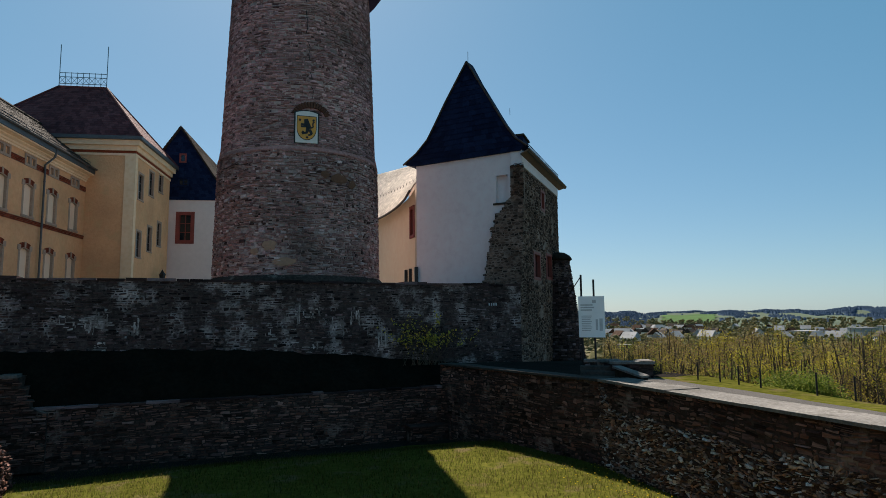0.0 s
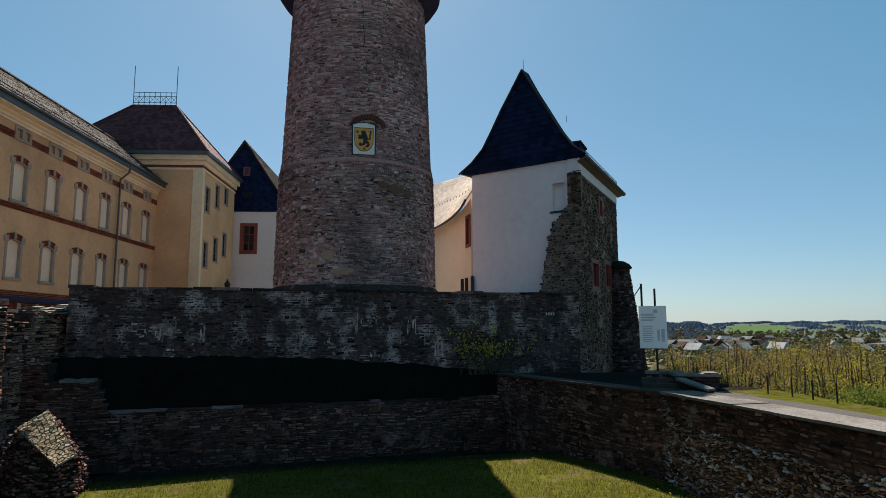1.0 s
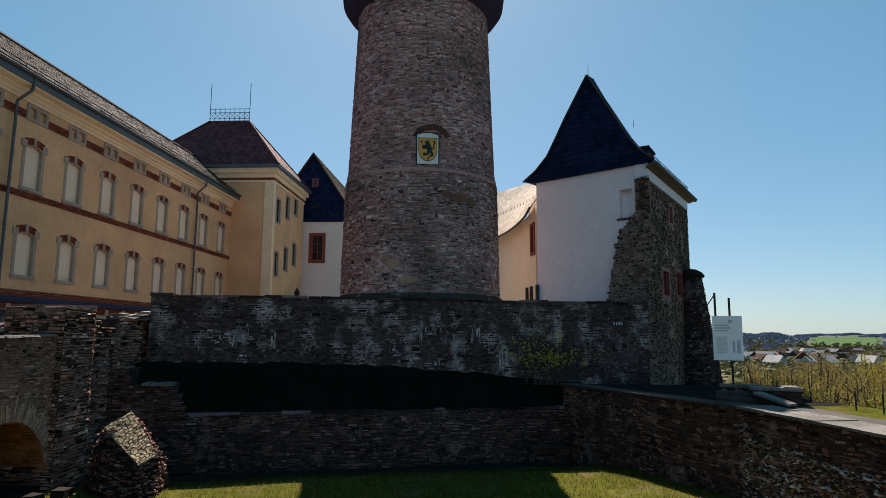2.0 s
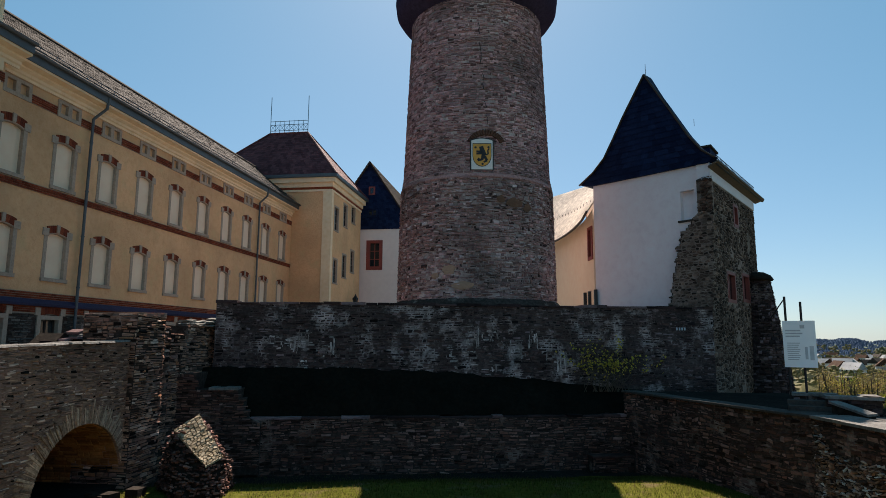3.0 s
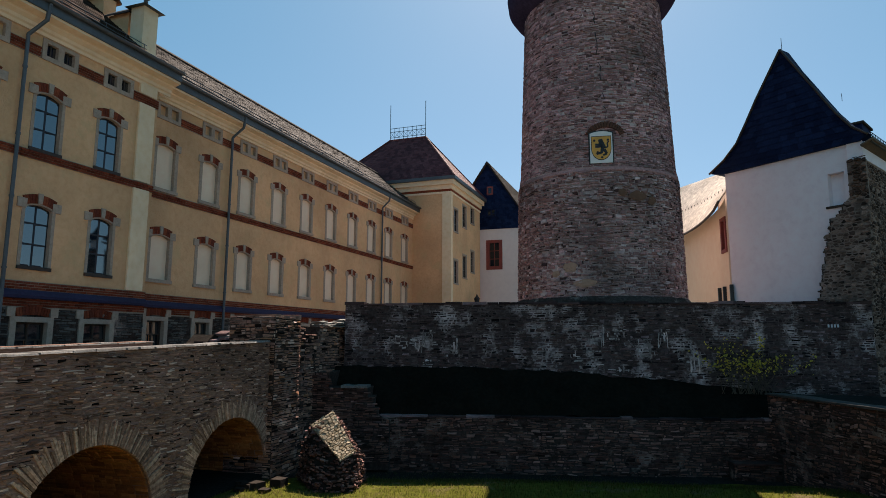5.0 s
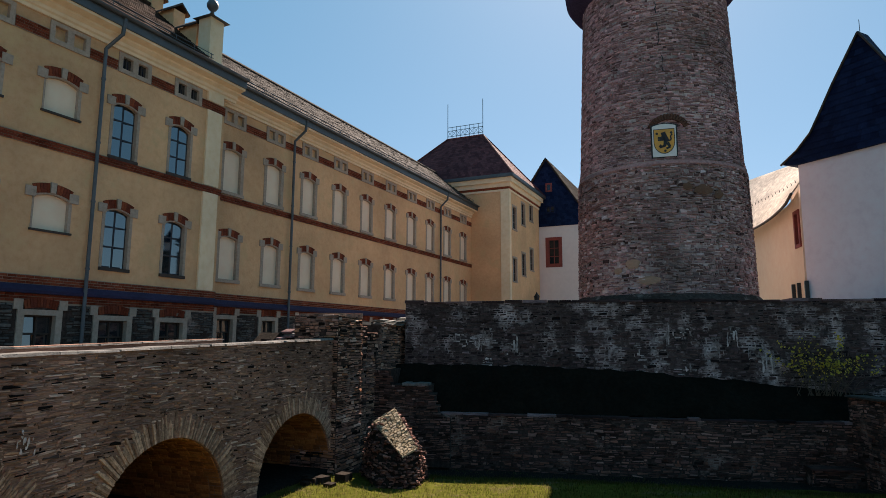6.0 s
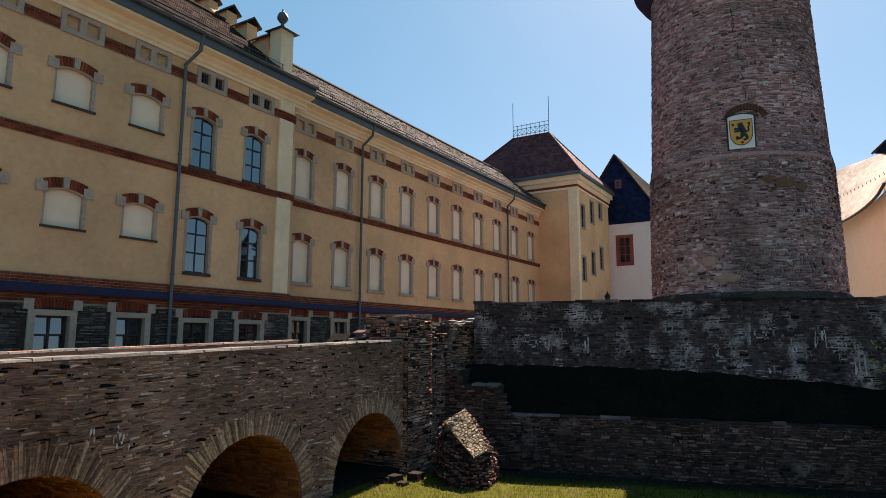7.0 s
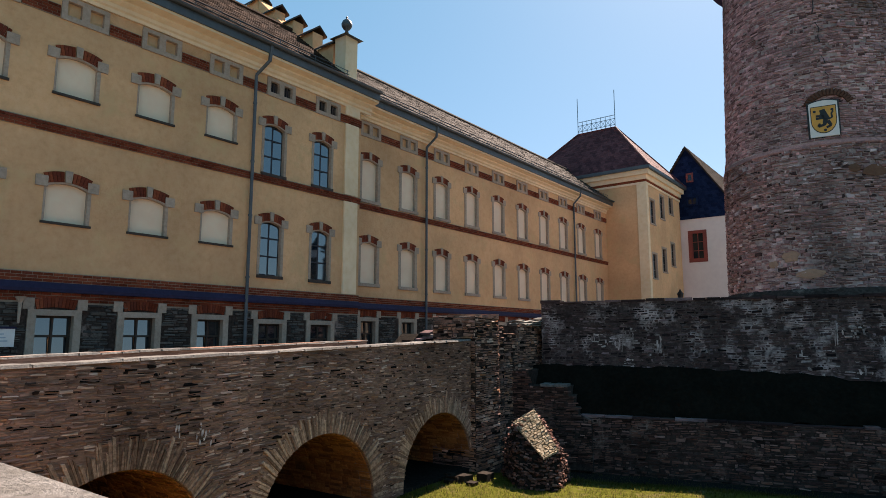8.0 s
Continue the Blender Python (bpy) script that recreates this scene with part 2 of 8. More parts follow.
# sunlight on the loose slabs is put into this paler slate
M["coping_bright"] = surface("sunlit_pale_slate", [(0.185, 0.177, 0.159), (0.243, 0.234, 0.211)], 8, 0.8, 0.85, 0.4)
M["black"] = surface("black_paint", [(0.012, 0.011, 0.01), (0.02, 0.018, 0.016)], 10, 1, 0.5, 0.05)
M["gold"] = surface("gold_yellow_paint", [(0.72, 0.30, 0.045), (0.84, 0.38, 0.065)], 6, 1, 0.5, 0.05)
M["white_paint"] = surface("white_paint", [(0.72, 0.65, 0.60), (0.82, 0.75, 0.70)], 6, 1, 0.5, 0.05, spread=0.1)
M["print_grey"] = surface("grey_print", [(0.374, 0.408, 0.442), (0.51, 0.544, 0.578)], 6, 1, 0.6, 0)
M["print_pale"] = surface("pale_printed_board", [(0.78, 0.82, 0.86), (0.84, 0.87, 0.9)], 3, 1, 0.45, 0.03, spread=0.1)
M["bark"] = surface("grey_brown_bark", [(0.07, 0.055, 0.04), (0.13, 0.10, 0.075)], 12, 1, 0.95, 0.5)
M["leaf_yellow"] = leaf("young_yellow_leaf", [(0.33, 0.27, 0.025), (0.47, 0.39, 0.04), (0.27, 0.26, 0.035), (0.56, 0.46, 0.06)])
M["leaf_green"] = leaf("fresh_green_leaf", [(0.11, 0.17, 0.022), (0.175, 0.235, 0.03), (0.25, 0.29, 0.045)])
M["leaf_olive"] = leaf("olive_bud", [(0.25, 0.185, 0.06), (0.32, 0.25, 0.07), (0.20, 0.165, 0.06), (0.26, 0.17, 0.08)])
M["valley"] = surface("valley_meadow", [(0.0453, 0.0647, 0.0519), (0.0647, 0.088, 0.062), (0.0906, 0.11, 0.0713)], 0.02, 0.004, 0.95, 0)
# the blue of distant haze is put into the woods' colour
M["wood_far"] = surface("haze_blue_wood", [(0.0281, 0.0514, 0.0888), (0.0435, 0.0741, 0.122), (0.0575, 0.0912, 0.139)], 0.05, 0.006, 0.95, 0)
M["field"] = surface("far_green_field", [(0.0404, 0.0844, 0.0254), (0.0523, 0.101, 0.0318)], 0.02, 0.005, 0.95, 0)


# ---- builders ----
class Mesh:
    """Collects faces for one mesh."""

    def __init__(self):
        self.v, self.f = [], []

    def add(self, verts, faces):
        k = len(self.v)
        self.v += [tuple(p) for p in verts]
        self.f += [tuple(k + i for i in q) for q in faces]

    def box(self, x0, x1, y0, y1, z0, z1):
        self.hexa([(x0, y0, z0), (x1, y0, z0), (x1, y1, z0), (x0, y1, z0), (x0, y0, z1), (x1, y0, z1), (x1, y1, z1), (x0, y1, z1)])

    def hexa(self, p):
        self.add(p, [(3, 2, 1, 0), (4, 5, 6, 7), (0, 1, 5, 4), (1, 2, 6, 5), (2, 3, 7, 6), (3, 0, 4, 7)])

    def prism(self, loop, shift):
        """A closed prism: a loop of points and the shift to its other end."""
        n, s = len(loop), Vector(shift)
        self.add([Vector(p) for p in loop] + [Vector(p) + s for p in loop],
                 [tuple(range(n))[::-1], tuple(range(n, 2 * n))] + [(i, (i + 1) % n, n + (i + 1) % n, n + i) for i in range(n)])

    def rod(self, a, b, r, sides=8, r2=None):
        a, b = Vector(a), Vector(b)
        q = (b - a).to_track_quat('Z', 'Y')
        r2 = r if r2 is None else r2
        ring = [Vector((math.cos(2 * math.pi * i / sides), math.sin(2 * math.pi * i / sides), 0)) for i in range(sides)]
        self.add([a + q @ (c * r) for c in ring] + [b + q @ (c * r2) for c in ring],
                 [tuple(range(sides))[::-1], tuple(range(sides, 2 * sides))] + [(i, (i + 1) % sides, sides + (i + 1) % sides, sides + i) for i in range(sides)])

    def tube(self, pts, r, sides=6):
        """One bent rod through the points."""
        pts = [Vector(p) for p in pts]
        k = len(self.v)
        for i, p in enumerate(pts):
            q = (pts[min(i + 1, len(pts) - 1)] - pts[max(i - 1, 0)]).to_track_quat('Z', 'Y')
            self.v += [tuple(p + q @ Vector((r * math.cos(2 * math.pi * j / sides), r * math.sin(2 * math.pi * j / sides), 0))) for j in range(sides)]
        n = len(pts)
        self.f += [(k + i * sides + j, k + i * sides + (j + 1) % sides, k + (i + 1) * sides + (j + 1) % sides, k + (i + 1) * sides + j) for i in range(n - 1) for j in range(sides)]
        self.f += [tuple(k + j for j in range(sides))[::-1], tuple(k + (n - 1) * sides + j for j in range(sides))]

    def lathe(self, cx, cy, profile, sides=48, close=False):
        """profile: rows of radius, height."""
        k = len(profile)
        vs = [(cx + r * math.cos(2 * math.pi * i / sides), cy + r * math.sin(2 * math.pi * i / sides), z) for i in range(sides) for r, z in profile]
        fs = [(i * k + j, ((i + 1) % sides) * k + j, ((i + 1) % sides) * k + j + 1, i * k + j + 1) for i in range(sides) for j in range(k - 1)]
        self.add(vs, fs)

    def obj(self, name, mat, parent=None, label="", smooth=False):
        me = bpy.data.meshes.new(name)
        me.from_pydata(self.v, [], self.f)
        me.materials.append(mat)
        if smooth:
            me.shade_smooth()
        me.update()
        ob = new(name, me)
        if parent:
            ob.parent = parent
        if label:
            tagged(ob, label)
        return ob


def thing(name, label, category, at=(0, 0, 0), kind="", group=""):
    """An Empty at the thing's base that parents its parts. Parts are given in world places."""
    e = new(name)
    e.empty_display_size = 0.3
    return tagged(e, label, category, group, kind)


class Plane:
    """An upright plane: u runs along it, v is height, d stands out of it."""

    def __init__(self, o, az):
        """az: where u points, in degrees to the left of +y; the face looks to the right of u."""
        self.o, self.u = Vector((o[0], o[1], 0)), Vector((-math.sin(radians(az)), math.cos(radians(az)), 0))
        self.n = self.u.cross(Vector((0, 0, 1)))

    def p(self, u, v, d=0.0):
        return self.o + self.u * u + self.n * d + Vector((0, 0, v))

    def box(self, m, u0, u1, v0, v1, d0, d1):
        m.hexa([self.p(u, v, d) for v in (v0, v1) for u, d in ((u0, d1), (u1, d1), (u1, d0), (u0, d0))])

    def poly(self, m, pts, d0, d1):
        """A prism over a loop of (u, v)."""
        m.prism([self.p(u, v, d0) for u, v in pts], self.n * (d1 - d0))

    def wall(self, m, u0, u1, v0, v1, holes, thick, d=0.0):
        """A wall with openings (u0, u1, v0, v1) that go through it."""
        us = sorted({u0, u1, *[h[0] for h in holes], *[h[1] for h in holes]})
        vs = sorted({v0, v1, *[h[2] for h in holes], *[h[3] for h in holes]})
        us, vs = [u for u in us if u0 <= u <= u1], [v for v in vs if v0 <= v <= v1]

        def open_at(i, j):
            if not (0 <= i < len(us) - 1 and 0 <= j < len(vs) - 1):
                return True
            a, b = (us[i] + us[i + 1]) / 2, (vs[j] + vs[j + 1]) / 2
            return any(h[0] < a < h[1] and h[2] < b < h[3] for h in holes)

        for i in range(len(us) - 1):
            for j in range(len(vs) - 1):
                if open_at(i, j):
                    continue
                a, b, c, e = us[i], us[i + 1], vs[j], vs[j + 1]
                m.add([self.p(a, c, d), self.p(b, c, d), self.p(b, e, d), self.p(a, e, d)], [(0, 1, 2, 3)])
                m.add([self.p(a, c, d - thick), self.p(b, c, d - thick), self.p(b, e, d - thick), self.p(a, e, d - thick)], [(3, 2, 1, 0)])
                for (di, dj), (p, q) in {(-1, 0): ((a, e), (a, c)), (1, 0): ((b, c), (b, e)), (0, -1): ((a, c), (b, c)), (0, 1): ((b, e), (a, e))}.items():
                    if open_at(i + di, j + dj):
                        m.add([self.p(*p, d), self.p(*p, d - thick), self.p(*q, d - thick), self.p(*q, d)], [(0, 1, 2, 3)])


def warp(u, v, drift):
    """How far the courses wander up and down."""
    return drift * (noise.noise(Vector((u * 0.55, v * 0.5, 3.3))) * 1.4 + 0.6 * noise.noise(Vector((u * 2.1, v * 1.7, 8.1))))


def clip(poly, mu, mv, nu, nv):
    """Keeps the part of a convex loop on the near side of a line through (mu, mv)."""
    out = []
    for (au, av), (bu, bv) in zip(poly, poly[1:] + poly[:1]):
        da, db = (au - mu) * nu + (av - mv) * nv, (bu - mu) * nu + (bv - mv) * nv
        if da <= 0:
            out.append((au, av))
        if (da < 0) != (db < 0) and abs(da - db) > 1e-9:
            f = da / (da - db)
            out.append((au + (bu - au) * f, av + (bv - av) * f))
    return out


def cells(rng, u0, u1, v0, v1, h=(0.07, 0.14), w=(0.14, 0.34), gap=0.015, keep=None, drift=0.03, proud=(0.006, 0.045), wild=0.36):
    """Fits uneven stones edge to edge in rough wandering courses: rows of u0, u1, v0, v1, proud, outline."""
    mh, mw = (h[0] + h[1]) / 2, w[0] + (w[1] - w[0]) * 0.38
    k = mh / mw * 1.05
    seeds, v, row = {}, v0 - mh, 0
    while v < v1 + mh:
        hh = rng.uniform(*h)
        u = u0 - mw * rng.uniform(0.5, 1.5)
        while u < u1 + mw:
            ww = w[0] + (w[1] - w[0]) * rng.random() ** 1.6
            p = ((u + ww / 2) * k, v + hh / 2 + rng.uniform(-wild, wild) * hh + warp(u, v, drift))
            if rng.random() > 0.07:
                seeds.setdefault((int(p[0] // mh), int(p[1] // mh)), []).append(p)
            u += ww
        v += hh
    out = []
    for (ci, cj), pts in list(seeds.items()):
        around = [q for i in range(ci - 3, ci + 4) for j in range(cj - 2, cj + 3) for q in seeds.get((i, j), ())]
        for p in pts:
            if not (u0 * k - mh < p[0] < u1 * k + mh and v0 - mh < p[1] < v1 + mh) or keep and not keep(p[0] / k, p[1]):
                continue
            lo, hi = max(p[0] - 2.6 * mh, u0 * k), min(p[0] + 2.6 * mh, u1 * k)
            bo, to = max(p[1] - 1.9 * mh, v0), min(p[1] + 1.9 * mh, v1)
            if lo >= hi or bo >= to:
                continue
            poly = [(lo, bo), (hi, bo), (hi, to), (lo, to)]
            for q in sorted(around, key=lambda q: (q[0] - p[0]) ** 2 + (q[1] - p[1]) ** 2)[1:13]:
                poly = clip(poly, (p[0] + q[0]) / 2, (p[1] + q[1]) / 2, q[0] - p[0], q[1] - p[1])
                if len(poly) < 3:
                    break
            if len(poly) < 3:
                continue
            poly = [(a / k, b) for a, b in poly]
            us, vs = [a for a, b in poly], [b for a, b in poly]
            wu, wv = max(us) - min(us), max(vs) - min(vs)
            if wu < 0.035 or wv < 0.022:
                continue
            mu, mv = sum(us) / len(us), sum(vs) / len(vs)
            g = gap * rng.uniform(0.6, 1.5)
            fu, fv = max(0.5, 1 - g / wu), max(0.5, 1 - g / wv)
            poly = [(mu + (a - mu) * fu * rng.uniform(0.94, 1.02), mv + (b - mv) * fv * rng.uniform(0.9, 1.04)) for a, b in poly]
            out.append((min(us), max(us), min(vs), max(vs), rng.uniform(*proud), poly))
    return out


def courses(rng, u0, u1, v0, v1, h=(0.07, 0.14), w=(0.14, 0.34), gap=0.015, keep=None, drift=0.03, proud=(0.006, 0.045), wild=0.36, tilt=0.0):
    """Lays flat split stones in thin wandering courses: rows of u0, u1, v0, v1, proud, outline. tilt turns each one, for tumbled walls."""
    out, v = [], v0
    while v < v1:
        hh = rng.uniform(*h)
        u = u0 - rng.uniform(0, w[1])
        while u < u1:
            ww = w[0] + (w[1] - w[0]) * rng.random() ** 1.6
            a, b, u = max(u, u0), min(u + ww, u1), u + ww
            mu = (a + b) / 2
            k = rng.random()
            if b - a < 0.03 or k < 0.05 or keep and not keep(mu, v + hh / 2 + warp(mu, v, drift)):
                continue
            parts = ((0, 0.45), (0.5, 1)) if k < 0.24 else ((0, 0.75),) if k < 0.36 else ((0.2, 1),) if k < 0.46 else ((0, 1),)
            for f0, f1 in parts:
                g, j, q = gap * rng.uniform(0.5, 1.4), wild * hh * 0.45, min(wild * hh * 0.5, (b - a) * 0.2)
                ends = [(a + g / 2, f0), (b - g / 2, f0), (b - g / 2, f1), (mu + rng.uniform(-0.3, 0.3) * (b - a), f1), (a + g / 2, f1)]
                poly = []
                for pu, f in ends:
                    pv = v + hh * f + warp(pu, v + hh * f, drift) + (g / 2 if f == f0 else -g / 2)
                    poly.append((min(u1, max(u0, pu + rng.uniform(-q, q))), min(v1, max(v0, pv + rng.uniform(-j, j) * (f1 - f0)))))
                if tilt:
                    cu, cv, t = mu, sum(p[1] for p in poly) / 5, rng.gauss(0, tilt)
                    poly = [(cu + (x - cu) * math.cos(t) - (y - cv) * math.sin(t), cv + (x - cu) * math.sin(t) + (y - cv) * math.cos(t)) for x, y in poly]
                us, vs = [p[0] for p in poly], [p[1] for p in poly]
                if max(us) - min(us) > 0.02 and max(vs) - min(vs) > 0.01:
                    out.append((min(us), max(us), min(vs), max(vs), rng.uniform(*proud), poly))
        v += hh
    return out


def stone_points(rng, s):
    """Points round the back and the front (u, v, d) of one uneven stone."""
    u0, u1, v0, v1, d, back = s
    w, h, n = u1 - u0, v1 - v0, len(back)
    mu, mv = sum(p[0] for p in back) / n, sum(p[1] for p in back) / n
    c = min(0.014, h * 0.16)
    su, sv = rng.uniform(-0.35, 0.35) * d, rng.uniform(-0.45, 0.25) * d
    front = [(u + (mu - u) * 2 / w * c * rng.uniform(0.4, 1.6), v + (mv - v) * 2 / h * c * rng.uniform(0.5, 1.5)) for u, v in back]
    return [(u, v, -0.02) for u, v in back] + [(u, v, d + su * (u - mu) / w * 2 + sv * (v - mv) / h * 2) for u, v in front]


def stone_faces(n):
    return [tuple(range(n, 2 * n))] + [(i, (i + 1) % n, n + (i + 1) % n, n + i) for i in range(n)]


BLOCK_FACES = [(4, 5, 6, 7), (0, 1, 5, 4), (1, 2, 6, 5), (2, 3, 7, 6), (3, 0, 4, 7)]


def lay(m, rng, stones, place):
    """Adds stones to one mesh; place maps (u, v, d) into the world."""
    for s in stones:
        pts = stone_points(rng, s)
        m.add([place(*p) for p in pts], stone_faces(len(pts) // 2))


def pieces(stones, place, mat, parent, name="stone", seed=1):
    """Each stone an object of its own."""
    rng = random.Random(seed)
    for s in stones:
        m = Mesh()
        lay(m, rng, [s], place)
        m.obj(name, mat, parent)


def split_near(stones, limit, key):
    s = sorted(stones, key=key)
    return s[:limit], s[limit:]


# ---- ground ----
def far_height(x, y):
    """The hill falls to the valley and rises again to far ridges."""
    r = math.hypot(x, y)
    a = math.degrees(math.atan2(-x, y))
    h = float(np.interp(r, [0, 30, 60, 120, 200, 400, 800, 1500, 4700], [-1.5, -1.5, -5, -8.5, -12, -17, -22, -21, -21]))
    if r > 1200:
        k = min(1, (r - 1200) / 2400)
        h += 34 * k * k * (3 - 2 * k) + 40 * k * (noise.noise(Vector((a * 0.16, r * 0.0006, 3.1))) * 0.8 + 0.25 * noise.noise(Vector((a * 0.6, 0.0, 7.7))))
    return h


def ground_sheet():
    m, rings, rays = Mesh(), [0, 15, 30, 45, 60, 90, 130, 180, 250, 340, 480, 650, 850, 1100, 1400, 1800, 2200, 2600, 3000, 3400, 3800, 4200, 4700], 240
    for r in rings:
        for i in range(rays):
            a = 2 * math.pi * i / rays
            x, y = r * math.sin(a), r * math.cos(a)
            m.v.append((x, y, far_height(x, y)))
    for j in range(len(rings) - 1):
        for i in range(rays):
            m.f.append((j * rays + i, j * rays + (i + 1) % rays, (j + 1) * rays + (i + 1) % rays, (j + 1) * rays + i))
    ob = m.obj("ground", M["valley"], smooth=True)
    tagged(ob, "wide spring valley floor rising to far ridges", "ground", kind="structure")


ground_sheet()

# the ditch: planes of its walls
W_AZ = 15.3
def facing(dist):
    """An upright plane square to the direction W_AZ at that distance; u runs to the right."""
    return Plane((-dist * math.sin(radians(W_AZ)), dist * math.cos(radians(W_AZ))), W_AZ - 90)


UP, LOW = facing(21.5), facing(20.0)
B_AZ, B_DIST = 4.0, 9.2
BR = Plane((-B_DIST * math.cos(radians(B_AZ)), -B_DIST * math.sin(radians(B_AZ))), B_AZ)
JOINT, RIGHT_END, RIGHT_FAR = (6.06, 15.15), (8.75, 1.0), (2.9, 21.6)


def between(a, b):
    """A plane from a to b, its length; the face looks to the right of the way from a to b."""
    az = math.degrees(math.atan2(-(b[0] - a[0]), b[1] - a[1]))
    return Plane(a, az), math.hypot(b[0] - a[0], b[1] - a[1])


def lawn_height(x, y):
    """The ditch floor, dipping towards the retaining wall."""
    dist = -x * math.sin(radians(W_AZ)) + y * math.cos(radians(W_AZ))
    k = min(1, max(0, (dist - 16.6) / 3.0))
    return 0.05 * noise.noise(Vector((x * 0.35, y * 0.35, 0))) + 0.02 * noise.noise(Vector((x * 1.3, y * 1.3, 4))) - 0.42 * k * k * (3 - 2 * k)


def ditch_lawn():
    m = Mesh()
    x0, x1, y0, y1, st = -12.0, 10.0, 0.4, 24.0, 0.4
    nx, ny = int((x1 - x0) / st), int((y1 - y0) / st)
    for j in range(ny + 1):
        for i in range(nx + 1):
            x, y = x0 + i * st, y0 + j * st
            m.v.append((x, y, lawn_height(x, y)))
    for j in range(ny):
        for i in range(nx):
            k = j * (nx + 1) + i
            m.f.append((k, k + 1, k + nx + 2, k + nx + 1))
    ob = m.obj("lawn", M["lawn"], smooth=True)
    tagged(ob, "patchy spring lawn on the floor of the dry ditch", "lawn", kind="structure")


def grass_blades():
    rng, m = random.Random(5), Mesh()
    for k in range(64000):
        x, y = rng.uniform(-10.5, 7.2), 9.5 + 10.5 * rng.random() ** 0.9
        if noise.noise(Vector((x * 0.8, y * 0.8, 9))) < -0.28 and rng.random() < 0.7:
            continue
        h, a, w = rng.uniform(0.03, 0.085), rng.uniform(0, 6.28), rng.uniform(0.006, 0.012)
        dx, dy = w * math.cos(a), w * math.sin(a)
        lx, ly = rng.uniform(-0.03, 0.03), rng.uniform(-0.03, 0.03)
        z = lawn_height(x, y)
        m.add([(x - dx, y - dy, z - 0.02), (x + dx, y + dy, z - 0.02), (x + lx, y + ly, z + h)], [(0, 1, 2)])
    tagged(m.obj("grass", M["blade"]), "short green and straw-coloured grass blades", "grass", kind="stuff")


def dandelions():
    """Small yellow flowers scattered over the sunlit grass beside the terrace wall."""
    rng, m = random.Random(6), Mesh()
    for k in range(420):
        f = rng.random()
        x, y = JOINT[0] + (RIGHT_END[0] - JOINT[0]) * f - 0.15 - abs(rng.gauss(0, 0.9)), JOINT[1] + (RIGHT_END[1] - JOINT[1]) * f
        z, r, a = lawn_height(x, y) + rng.uniform(0.05, 0.09), rng.uniform(0.012, 0.022), rng.uniform(0, 6.28)
        m.add([(x, y, z + 0.012)] + [(x + r * math.cos(a + 6.283 * i / 6), y + r * math.sin(a + 6.283 * i / 6), z) for i in range(6)], [(0, i + 1, (i + 1) % 6 + 1) for i in range(6)])
    tagged(m.obj("dandelion_flowers", M["dandelion"]), "small yellow dandelion flowers in the short grass", "flowers", kind="stuff")


DRIPS = [(-2.95, 3.8, 3.5, 0.22), (-2.4, 3.75, 3.4, 0.25), (-2.0, 4.0, 2.75, 0.26), (-1.25, 3.75, 3.2, 0.2), (3.0, 3.45, 3.1, 0.2), (3.15, 2.75, 2.45, 0.3), (3.62, 4.2, 2.9, 0.24),
         (4.4, 4.05, 3.75, 0.3), (4.35, 2.95, 2.6, 0.42), (5.25, 3.8, 2.5, 0.16), (5.9, 4.0, 3.4, 0.14), (6.5, 3.6, 3.0, 0.2), (6.9, 3.3, 2.6, 0.2)]


def lime_drip(u, v):
    """Where white lime has run down the wall."""
    for c, top, low, w in DRIPS:
        k = 0.6 * noise.noise(Vector((u * 4, v * 4, 1.7)))
        if low - 0.1 < v < top + 0.1 and abs(u - c) < w * (0.75 + k):
            return True
    return False


def bank_top(u):
    """Height at which the bank meets the curtain wall."""
    return float(np.interp(u, [-5, 0.2, 3.1, 4.5, 7, 9, 12.6], [2.80, 2.74, 2.64, 2.50, 2.27, 2.07, 1.7])) + 0.10 * noise.noise(Vector((u * 0.6, 0, 2))) + 0.05 * noise.noise(Vector((u * 2.3, 0, 6)))


